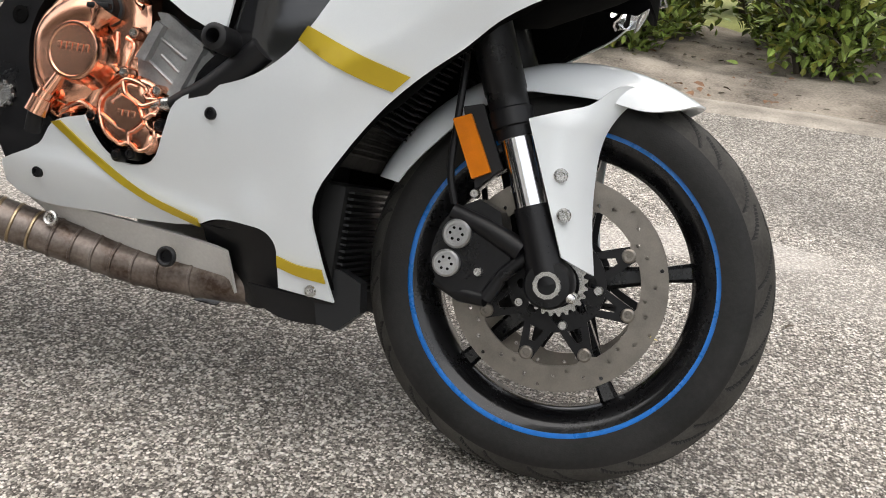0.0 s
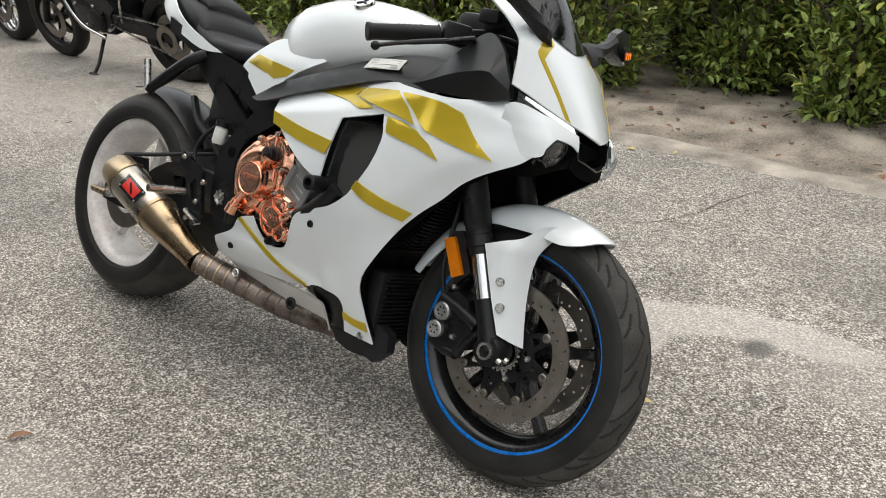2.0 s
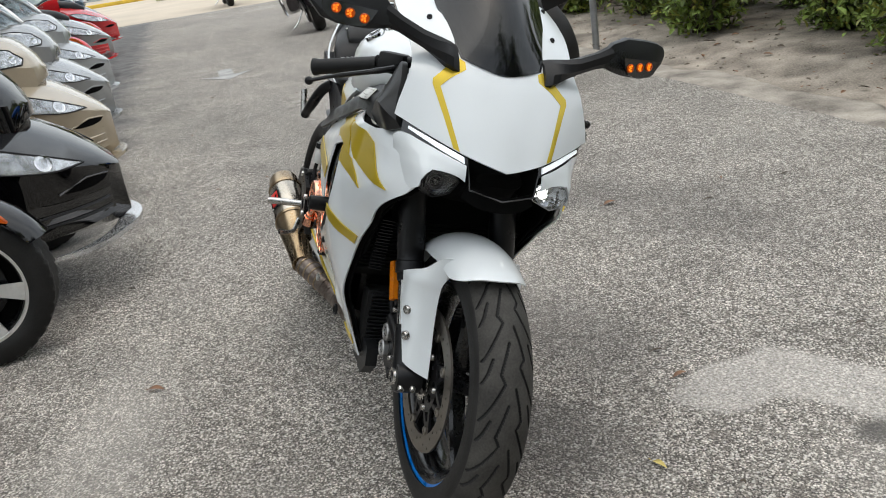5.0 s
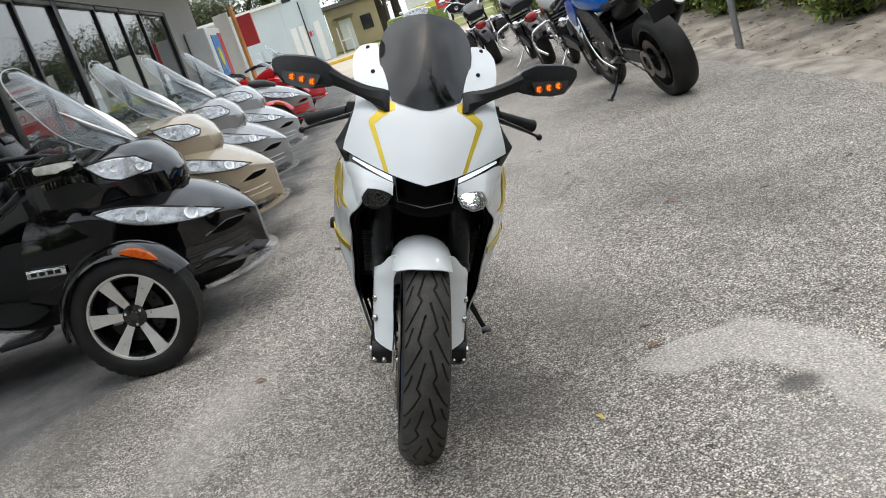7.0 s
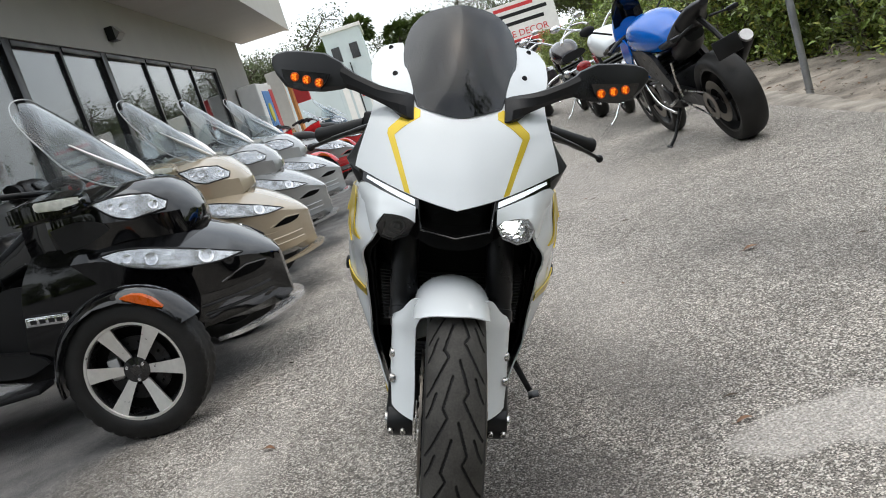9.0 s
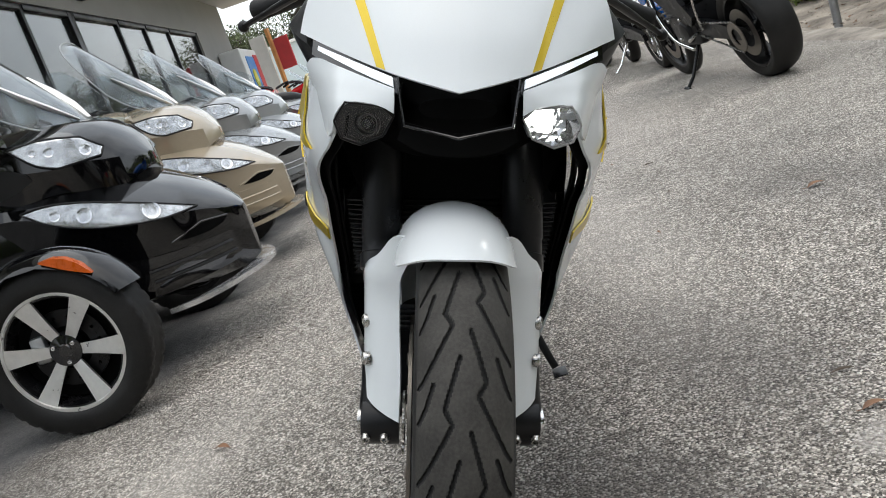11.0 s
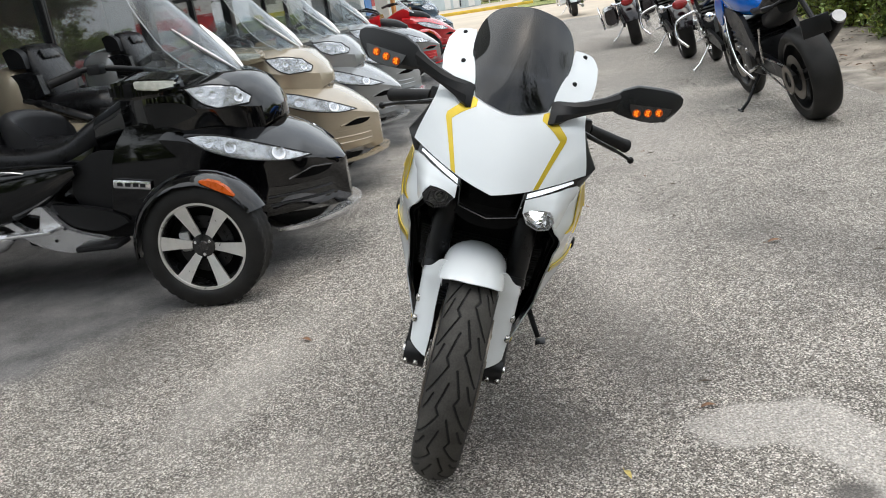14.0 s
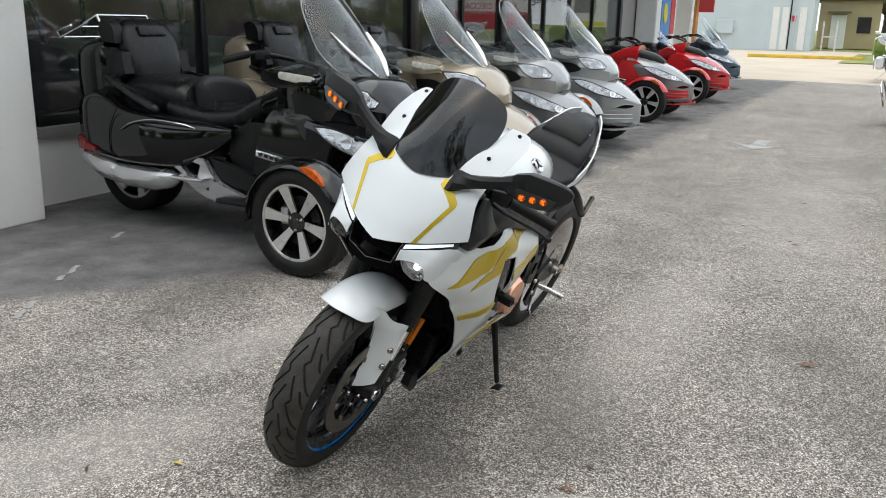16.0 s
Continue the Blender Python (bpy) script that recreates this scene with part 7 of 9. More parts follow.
def trike(m, paint, label, touring=True, trunk=True, detail=True, paint2=None):
    t = thing("three_wheel_roadster", m, label, "motor trike", "roadsters along the shop")
    paint2 = paint2 or paint
    part("hood", xsec(HOOD), paint2, t, "sculpted nose and hood", angle=24)
    bm = bmesh.new()
    prism(bm, rounded([(-.40, .38), (-.37, .52), (-.22, .640), (0, .695), (.22, .640), (.37, .52), (.40, .38), (.34, .48), (.20, .575), (0, .60), (-.20, .575), (-.34, .48)], 50, 3), .225, .243, "xy")
    for v in bm.verts:
        v.co.z += .05 * max(0, v.co.y - .45)
    part("chin_lip", bm, SATIN if paint is TBLACK else paint, t, "low chin lip")
    for s in (1, -1):
        def flank(off, s=s):
            return lambda y, z: (s * (hood_x(y, z) + off), y, z)
        bm = bmesh.new()
        sheet(bm, rounded([(.47, .450), (.55, .480), (.618, .466), (.60, .448), (.53, .442)], 60, 2), flank(.003), .003, .02, inward=(-s, 0, 0))
        gr = part("side_vent", bm, VOID, t)
        bm = bmesh.new()
        tube(bm, [flank(.004)(y, z) for y, z in ((.45, .454), (.55, .486), (.618, .470))], .004, 6)
        part("vent_trim", bm, BLACKG if paint is TBLACK else paint, gr)
        bm = bmesh.new()
        sheet(bm, rounded([(.18, .46), (.40, .425), (.55, .415), (.61, .41), (.61, .315), (.46, .30), (.25, .31)], 60, 2), flank(.003), .004, .03, inward=(-s, 0, 0))
        part("bumper_recess", bm, BLACKG if paint is TBLACK else paint, t, "lower bumper panel")
        for z in (.335, .375):
            bm = bmesh.new()
            tube(bm, [flank(.008)(y, z + .02 * (.5 - y)) for y in (.34, .42, .50, .56, .60)], .006, 6)
            part("intake_bar", bm, BLACKP if paint is TBLACK else paint, t)
        # long almond lamp on the flank of the hood
        lamp_unit(t, "headlamp", [(.016, .722), (.10, .722), (.22, .697), (.36, .645), (.47, .595), (.555, .545), (.47, .547), (.37, .566), (.24, .600), (.12, .650)], hood_x, s, "long clear headlamp")
        if touring:
            lamp_unit(t, "upper_lamp", [(.048, .940), (.16, .938), (.265, .910), (.318, .855), (.310, .826), (.185, .828), (.12, .862)], cowl_x, s, "clear upper lamp")
            bm = bmesh.new()
            rings = []
            for y, x0, x1, z0, z1 in ((.07, .36, .43, .93, 1.00), (.0, .33, .50, .915, 1.025), (-.12, .32, .54, .915, 1.04), (-.22, .34, .53, .93, 1.03)):
                rings.append([(s * x0, y, z0), (s * x1, y, z0 + .015), (s * x1, y, z1 - .02), (s * x0, y, z1)])
            loft(bm, rings)
            bmesh.ops.bevel(bm, geom=bm.edges[:], offset=.014, segments=2, affect="EDGES")
            mi = part("mirror_pod", bm, paint, t, "mirror pod with clear signal")
            bm = bmesh.new()
            rings = []
            for y, x0, x1, z0, z1 in ((.058, .40, .447, .955, .985), (-.005, .44, .507, .955, 1.0), (-.085, .49, .548, .975, 1.012)):
                rings.append([(s * x0, y, z0), (s * x1, y, z0), (s * x1, y, z1), (s * x0, y, z1)])
            loft(bm, rings)
            bmesh.ops.bevel(bm, geom=bm.edges[:], offset=.006, segments=2, affect="EDGES")
            part("signal_lens", bm, SIGNALL, mi)
            bm = bmesh.new()
            sheet(bm, rounded([(-.154, .882), (-.134, .775), (.02, .792), (.09, .815), (.082, .842), (-.02, .886)], 60, 3), lambda y, z, s=s: (s * (cowl_x(y, z) + .006), y, z), .012, .03, inward=(-s, 0, 0))
            part("speaker_cover", bm, GREYP, t, "dark grey speaker cover")
        # front wheel, mudguard with amber mark, suspension arms
        trike_wheel(t, s * .66, AXY, .281, .083, detail)
        bm = bmesh.new()
        og = [(28, -1), (60, -1), (120, -1), (168, -.98), (184, -.95), (186, 0), (184, .95), (168, .98), (120, 1), (60, 1), (28, 1), (25, 0)]
        sheet(bm, rounded([(p / 250, v / 9) for p, v in og], 60, 3),
              lambda u, v, s=s: (s * .66 + .100 * math.sin(v * 9 * 1.25) / math.sin(1.25), AXY + (.326 - .06 * (1 - math.cos(v * 9 * 1.25))) * math.cos(radians(u * 250)), .281 + (.326 - .06 * (1 - math.cos(v * 9 * 1.25))) * math.sin(radians(u * 250))), .004, .025)
        fe = part("mudguard", bm, paint, t, "rounded front mudguard")
        bm = bmesh.new()
        rings = []
        for a, hz in ((46, .002), (53, .014), (61, .019), (69, .015), (77, .002)):
            yy, zz = AXY + .303 * math.cos(radians(a)), .281 + .303 * math.sin(radians(a))
            rings.append([(s * .735, yy, zz - hz), (s * .768, yy, zz - hz), (s * .764, yy, zz + hz), (s * .735, yy, zz + hz)])
        loft(bm, rings)
        part("amber_marker", bm, AMBERD, fe, "amber side marker")
        for y0, z0, y1, z1 in ((.10, .30, .02, .24), (-.10, .30, -.02, .24), (.05, .42, 0, .36)):
            bm = bmesh.new()
            tube(bm, [(s * .25, y0, z0), (s * .58, AXY + y1, z1)], .017, 8)
            part("suspension_arm", bm, BLACKM, t)
        # flank between hood and saddle, in three pieces
        def side(base, crown, s=s):
            return lambda y, z: (s * (base + crown * math.sin(max(0, min(1, (z - .34) / .5)) * math.pi) + .05 * max(-.5, min(0, y + .25))), y, z)
        bm = bmesh.new()
        sheet(bm, rounded([(.02, .735), (-.10, .79), (-.28, .80), (-.36, .70), (-.42, .52), (-.46, .39), (-.40, .34), (-.10, .34), (.02, .45)], 50, 3), side(.335, .030), .02, .04, inward=(-s, 0, 0))
        part("front_flank", bm, paint, t, "glossy front flank panel")
        bm = bmesh.new()
        sheet(bm, rounded([(-.37, .69), (-.48, .70), (-.62, .64), (-.66, .50), (-.62, .43), (-.47, .40), (-.43, .52)], 50, 3), side(.305, .015), .02, .04, inward=(-s, 0, 0))
        part("mid_flank", bm, BLACKP, t, "narrow mid flank panel")
        bm = bmesh.new()
        sheet(bm, rounded([(-.50, .72), (-.70, .655), (-.95, .66), (-1.15, .70), (-1.15, .50), (-.95, .40), (-.66, .42), (-.60, .52)], 50, 3), side(.275, .02), .02, .04, inward=(-s, 0, 0))
        part("rear_flank", bm, paint, t, "glossy flank panel under the saddle")
        bm = bmesh.new()
        bx = Matrix.Translation((0, -.30, .53)) @ Matrix.Rotation(radians(-9), 4, "X") @ Matrix.Translation((0, .30, -.53))
        box(bm, (s * .374, -.30, .53), (.014, .19, .042), .005, bx)
        bdg = part("side_badge", bm, CHROME, t, "chrome side badge")
        for dy in (-.06, -.02, .02, .055):
            bm = bmesh.new()
            box(bm, (s * .382, -.30 + dy, .53), (.002, .026, .018), 0, bx)
            part("badge_bar", bm, BLACKP, bdg)
        # silver bracket, rubber board, pegs
        bm = bmesh.new()
        prism(bm, rounded([(-.47, .275), (-.55, .30), (-.66, .335), (-.72, .38), (-.79, .475), (-.90, .478), (-1.04, .455), (-1.03, .42), (-.97, .375), (-.91, .315), (-.82, .265), (-.72, .235), (-.60, .225), (-.50, .245)], 45, 3), s * .345, s * .385, "yz",
              [[Vector(q) for q in ((-.84, .35), (-.81, .435), (-.87, .45), (-.985, .430), (-.92, .375))]])
        fb = part("foot_bracket", bm, SATIN, t, "silver footboard bracket")
        for y, z in ((-.70, .355), (-.76, .30), (-.62, .27)):
            bolt(fb, (s * .386, y, z), (s, 0, 0), .008, .004, BLACKM)
        bm = bmesh.new()
        prism(bm, rounded([(-.76, .475), (-.60, .445), (-.40, .375), (-.38, .345), (-.48, .315), (-.62, .335), (-.70, .375)], 50, 3), s * .31, s * .350, "yz")
        part("calf_pad", bm, SEAT, t, "textured black rubber pad")
        bm = bmesh.new()
        box(bm, (s * .42, -.50, .265), (.14, .22, .03), .01)
        part("footboard", bm, BLACKP, t)
        bm = bmesh.new()
        box(bm, (s * .43, -.84, .362), (.10, .24, .022), .008)
        part("passenger_board", bm, SATIN, t)
        bm = bmesh.new()
        a_, b_ = Vector((s * .20, -.20, 1.045)), Vector((s * .44, -.50, 1.050))
        tube(bm, curve_pts([(s * .05, -.14, 1.0), tuple(a_), (s * .36, -.38, 1.088), tuple(b_)], 4), [.014] * 12 + [.015], 10)
        hb = part("handlebar", bm, BLACKM, t, "black handlebar")
        bm = bmesh.new()
        tube(bm, [Vector((s * .38, -.41, 1.082)), b_ + Vector((s * .02, -.03, -.004))], .020, 12)
        part("grip", bm, SEAT, hb)
        bm = bmesh.new()
        box(bm, (s * .34, -.35, 1.08), (.07, .07, .05), .012)
        part("switch_block", bm, BLACKP, hb)
        if touring:
            # side case with bright strip, arm rest above it
            bag_bm = yloft([(-.60, .015, .60, .65), (-.75, .055, .50, .670), (-.95, .095, .415, .685), (-1.15, .125, .395, .705), (-1.40, .135, .395, .74), (-1.62, .125, .415, .82), (-1.78, .10, .45, .78), (-1.84, .05, .5, .72)], 18, 3.8)
            for v in bag_bm.verts:
                v.co.x += s * (.33 if v.co.y > -1.7 else .31)
            bag = part("saddlebag", bag_bm, paint, t, "side case", angle=42)
            bm = bmesh.new()
            tube(bm, curve_pts([(s * .468, -1.36, .605), (s * .466, -1.26, .655), (s * .455, -1.10, .684), (s * .425, -.90, .672), (s * .40, -.82, .65)], 4), [.004] + [.010] * 14 + [.008, .004], 8, squash=.5)
            part("bag_strip", bm, CHROME, bag, "bright trim strip")
            bm = bmesh.new()
            tube(bm, curve_pts([(s * .463, -1.38, .735), (s * .470, -1.44, .62), (s * .466, -1.46, .50), (s * .452, -1.44, .41)], 4), .003, 6)
            part("case_seam", bm, VOID, bag)
            bm = bmesh.new()
            rings = []
            for y, x0, x1, z0, z1 in ((-1.845, .30, .37, .47, .53), (-1.80, .34, .420, .455, .53), (-1.70, .36, .452, .455, .505), (-1.60, .38, .462, .460, .475)):
                rings.append([(s * x0, y, z0), (s * x1, y, z0), (s * x1, y, z1), (s * x0, y, z1)])
            loft(bm, rings)
            part("tail_lamp", bm, TLIGHT, bag, "red wrap-round tail lamp")
            bm = bmesh.new()
            tube(bm, curve_pts([(s * .32, -1.62, .90), (s * .36, -1.50, .87), (s * .36, -1.32, .79), (s * .35, -1.20, .735), (s * .33, -1.17, .71)], 4), [.02] * 4 + [.032] * 10 + [.026, .022, .015], 10, squash=.9)
            part("arm_rest", bm, TSEAT, t, "black padded arm rest")
        bm = bmesh.new()
        rings = []
        for y, r, z in ((-1.00, .02, .335), (-1.06, .055, .325), (-1.20, .072, .310), (-1.42, .078, .315), (-1.48, .066, .322), (-1.50, .074, .325), (-1.64, .078, .352), (-1.78, .062, .40), (-1.79, .045, .402)):
            rings.append([(s * .36 + r * .9 * math.cos(a), y, z + r * math.sin(a)) for a in (2 * math.pi * k / 20 for k in range(20))])
        loft(bm, rings)
        part("silencer", bm, SATIN, t, "bright silver silencer")
    # cowl, dash, screen
    if touring:
        part("cowl", xsec(COWL, 18), paint, t, angle=24)
    else:
        part("cowl", yloft([(.24, .08, .70, .80), (.12, .15, .70, .88), (-.05, .17, .72, .93), (-.20, .13, .76, .95), (-.32, .08, .78, .92)], 18, 3.0), BLACKP, t, angle=40)
    if touring:
        WSH = [(-.05, .0), (.05, .0), (.20, .04), (.275, .16), (.26, .34), (.20, .52), (.12, .60), (0, .62), (-.12, .60), (-.20, .52), (-.26, .34), (-.275, .16), (-.20, .04)]
        fn = lambda x, h: (x, .24 - h * .62 - 1.6 * x * x - .18 * h * h, .925 + h * .88)
    else:
        WSH = [(-.05, .0), (.05, .0), (.16, .05), (.18, .18), (.10, .30), (0, .32), (-.10, .30), (-.18, .18), (-.16, .05)]
        fn = lambda x, h: (x, .36 - h * .75 - 1.8 * x * x, .95 + h * .80)
    bm = bmesh.new()
    top_h = WSH[len(WSH) // 2][1]
    half = sorted((h, x) for x, h in WSH if x >= 0)
    rings = []
    for k in range(41):
        h = top_h * k / 40 * .997
        w = max(.012, np.interp(h, [q[0] for q in half], [q[1] for q in half]))
        if k > 36:
            w = .12 * (1 - ((k - 36) / 4.6) ** 2) ** .5 + (.008 if touring else 0)
        line = [fn(w * j / 14, h) for j in range(-14, 15)]
        rings.append(line + [(x, y - .004, z) for x, y, z in reversed(line)])
    loft(bm, rings)
    wsd = part("windshield", bm, SHIELD, t, "tall clear windshield" if touring else "short clear windshield", angle=60)
    wsd.visible_shadow = False
    if touring:
        bm = bmesh.new()
        edge = [Vector(fn(q.x, q.y)) for q in rounded(WSH, 50, 3)]
        tube(bm, edge + edge[:1], .0035, 6, cap=False)
        part("screen_edge", bm, EDGEG, wsd, "bright polished screen edge")
        bm = bmesh.new()
        sheet(bm, rounded([(-.14, .03), (.14, .03), (.15, .10), (.08, .17), (0, .19), (-.08, .17), (-.15, .10)], 50, 3), lambda x, h: tuple(Vector(fn(x, h)) + Vector((0, -.035, -.01))), .02, .04)
        part("screen_mount", bm, BLACKG, wsd, "black screen mount")
        for s in (1, -1):
            bm = bmesh.new()
            pts = [fn(s * x, h) for x, h in ((.05, .06), (.11, .14), (.15, .22), (.175, .32))]
            tube(bm, [Vector(p) + Vector((0, .008, 0)) for p in pts], [.008, .020, .020, .006], 8, squash=.6)
            part("screen_bracket", bm, ALLOY, wsd, "bright slanted screen bracket")
            bm = bmesh.new()
            sheet(bm, rounded([(-.10, .99), (.22, 1.005), (.16, 1.09), (.05, 1.20), (-.02, 1.22), (-.11, 1.12)], 60, 3), lambda y, z, s=s: (s * (.355 + .1 * (z - 1) - .25 * max(0, y)), y, z), .004, .04)
            wd_ = part("wind_deflector", bm, SHIELD, t, "clear side wind deflector", angle=60)
            wd_.visible_shadow = False
    # tank, saddle, backrests, trunk
    part("tank_cover", yloft([(-.10, .25, .70, 1.0), (-.30, .21, .68, .965), (-.48, .155, .66, .885), (-.60, .12, .64, .83)], 18, 3.0), paint, t, angle=50)
    part("saddle", yloft([(-.52, .09, .66, .865), (-.60, .15, .61, .83), (-.72, .20, .58, .765), (-.88, .245, .58, .75), (-1.05, .275, .62, .775), (-1.16, .28, .64, .80)], 22, 3.4), TSEAT, t, "black vinyl saddle", angle=55)
    part("passenger_saddle", yloft([(-1.08, .20, .66, .835), (-1.16, .235, .66, .885), (-1.32, .245, .66, .905), (-1.55, .24, .66, .915)], 20, 3.6), TSEAT, t, "stepped black passenger saddle", angle=55)
    if touring:
        bm = bmesh.new()
        rings = []
        for k in range(13):
            a = -1.75 + 3.5 * k / 12
            c = max(0, math.cos(a * .9))
            rings.append([(.19 * math.sin(a), -1.06 + .14 * (1 - math.cos(a)) + .046 * math.cos(b), (.760 + .115 * c ** .6 + .050 * math.sin(b)) if math.sin(b) > -.3 else .72) for b in (2 * math.pi * j / 12 for j in range(12))])
        loft(bm, rings)
        part("rider_bolster", bm, SEATG, t, "grey piped rider backrest roll", angle=70)
        bm = bmesh.new()
        sheet(bm, rounded([(-.185, .735), (.185, .735), (.18, .83), (.09, .895), (-.09, .895), (-.18, .83)], 50, 3), lambda x, z: (x, -1.020 - .15 * (z - .8) - 1.8 * x * x, z), .08, .03)
        part("lumbar_pad", bm, TSEAT, t, "black padded lumbar rest")
    else:
        part("tail_cowl", yloft([(-1.25, .14, .66, .84), (-1.5, .13, .72, .90), (-1.75, .06, .80, .88)], 16), paint, t, angle=60)
    if trunk:
        bm = yloft([(-1.60, .22, .70, 1.0), (-1.68, .29, .66, 1.12), (-1.80, .30, .66, 1.14), (-1.93, .27, .70, 1.10), (-1.98, .20, .76, 1.02)], 22, 4.4)
        tk = part("top_trunk", bm, paint, t, "rear top trunk", angle=50)
        bm = bmesh.new()
        rings = []
        for z, hw, y, d in ((.88, .18, -1.50, .05), (.97, .215, -1.52, .065), (1.08, .22, -1.555, .07), (1.17, .205, -1.59, .065), (1.23, .17, -1.615, .05), (1.25, .12, -1.625, .02)):
            rings.append([(hw * math.copysign(abs(math.cos(a)) ** .6, math.cos(a)), y - .02 + d * math.copysign(abs(math.sin(a)) ** .6, math.sin(a)), z) for a in (2 * math.pi * k / 24 for k in range(24))])
        loft(bm, rings)
        part("backrest", bm, TSEAT, tk, "black padded passenger backrest", angle=50)
        bm = bmesh.new()
        box(bm, (0, -1.545, 1.175), (.22, .03, .07), .012, Matrix.Translation((0, -1.545, 1.175)) @ Matrix.Rotation(radians(18), 4, "X") @ Matrix.Translation((0, 1.545, -1.175)))
        part("headrest_pad", bm, TSEAT, tk)
        for s in (1, -1):
            bm = bmesh.new()
            prism(bm, rounded([(-1.50, .92), (-1.52, 1.05), (-1.60, 1.075), (-1.70, 1.07), (-1.70, .92), (-1.62, .88)], 60, 3), s * .20, s * .275, "yz")
            part("side_pad", bm, TSEAT, tk, "black side bolster")
            bm = bmesh.new()
            prism(bm, rounded([(-1.58, 1.10), (-1.60, 1.20), (-1.66, 1.24), (-1.72, 1.22), (-1.70, 1.11)], 60, 3), s * .19, s * .265, "yz")
            part("upper_bolster", bm, BLACKP, tk)
        if paint is TBLACK:
            bm = bmesh.new()
            for s in (1, -1):
                tube(bm, [(s * .20, -1.72, 1.13), (s * .20, -1.80, 1.265), (s * .20, -1.95, 1.20), (s * .20, -2.16, 1.12), (s * .20, -2.19, 1.16), (s * .20, -2.05, 1.20)], .009, 8)
            for y, z in ((-1.80, 1.265), (-1.98, 1.19), (-2.16, 1.12)):
                tube(bm, [(-.20, y, z), (.20, y, z)], .008, 8)
            part("luggage_rail", bm, CHROME, tk, "chrome luggage rail")
    trike_wheel(t, 0.001, -1.71, .30, .11, False)
    part("rear_guard", yloft([(-1.30, .18, .45, .66), (-1.6, .22, .50, .70), (-1.88, .20, .46, .70), (-1.94, .12, .38, .6)], 14), BLACKP, t)
    bm = bmesh.new()
    box(bm, (0, -.55, .42), (.50, .95, .36), .04)
    part("engine_bay", bm, BLACKM, t)
    bm = bmesh.new()
    box(bm, (0, -1.25, .34), (.16, .8, .10), .03)
    part("swingarm", bm, BLACKM, t)
    return t


def at_shop(x, y_nose, turn=2.0):
    return pose(x, y_nose - .72, 0, 0, 0, turn)


trike(pose(-2.085, -.02, 0, 0, 0, 0), TBLACK, "gloss black three-wheel touring roadster with tall screen")
trike(pose(-3.62, -.15, 0, 0, 0, 2), TGOLD, "champagne gold three-wheel touring roadster with tall screen", paint2=TGOLD)
trike(pose(-5.12, -.25, 0, 0, 0, 2), TSILVER, "silver three-wheel touring roadster with tall screen", detail=False)
trike(pose(-6.9, -.36, 0, 0, 0, 3), TGREY, "pale grey three-wheel touring roadster with tall screen", trunk=False, detail=False)
trike(pose(-10.2, -.55, 0, 0, 0, 3), TRED, "red and grey three-wheel sport roadster", touring=False, trunk=False, detail=False, paint2=TSILVER)
trike(pose(-13.4, -.65, 0, 0, 0, 3), TRED, "bright red three-wheel sport roadster", touring=False, trunk=False, detail=False)
trike(pose(-17.0, -1.1, 0, 0, 0, 3), TBLUE, "dark blue-grey three-wheel roadster at the end of the row", trunk=False, detail=False)


# ---- motorcycles parked along the bed; local x forward, y to their left, origin on the ground under the front axle ----
PBLUE = mat("bright_blue_paint", (0.003, 0.13, 0.58), 0.2, vary=0.1, scale=4, coat=0.4, rvary=0.05)
PMAROON = mat("black_cherry_paint", (0.012, 0.008, 0.010), 0.15, vary=0.2, scale=4, coat=0.5, rvary=0.05)


def small_wheel(parent, x, R, half, spokes, material, y=0.0):
    w = new("wheel")
    w.parent = parent
    w.location = (x, y, R)
    bm = bmesh.new()
    prof = []
    for k in range(17):
        a = -1 + 2 * k / 16
        prof.append((R - (R - R * .74) * .6 * (1 - math.cos(a * 1.45)), half * math.sin(a * 1.45)))
    prof = [(R * .73, -half * .75)] + prof + [(R * .73, half * .75)]
    revolve(bm, prof, 72, close=True)
    part("tyre", bm, RUBBER, w, angle=60)
    bm = bmesh.new()
    r0 = R * .735
    revolve(bm, [(r0 + .004, -half * .8), (r0 - .012, -half * .78), (r0 - .028, -half * .3), (r0 - .028, half * .3), (r0 - .012, half * .78), (r0 + .004, half * .8), (r0 - .006, half * .4), (r0 - .006, -half * .4)], 56, close=True)
    revolve(bm, [(.012, -.06), (.036, -.06), (.036, .06), (.012, .06)], 20, close=True)
    part("rim", bm, material, w)
    for k in range(spokes):
        a = 2 * math.pi * k / spokes
        bm = bmesh.new()
        tube(bm, [(.03 * math.cos(a), 0, .03 * math.sin(a)), ((r0 - .02) * math.cos(a), 0, (r0 - .02) * math.sin(a))], [.016, .011], 8)
        part("spoke", bm, material, w)
    for s in (1, -1):
        bm = bmesh.new()
        prism(bm, circle2(R * .48, 36), s * half * .9 - .002, s * half * .9 + .002, "xz", [circle2(R * .30, 24)])
        part("brake_disc", bm, DISC, w, flat=True)
    return w


def xloft(rows, n=18, power=2.6):
    bm = bmesh.new()
    xs = [r[0] for r in rows]
    sg = -1 if xs[-1] < xs[0] else 1
    rings = []
    for k in range(17):
        x = xs[0] + (xs[-1] - xs[0]) * k / 16
        f = lambda c: hermite([sg * v for v in xs], [r[c] for r in rows], sg * x)
        rings.append(oval(x, f(1), f(2), f(3), n, power))
    loft(bm, rings)
    return bm


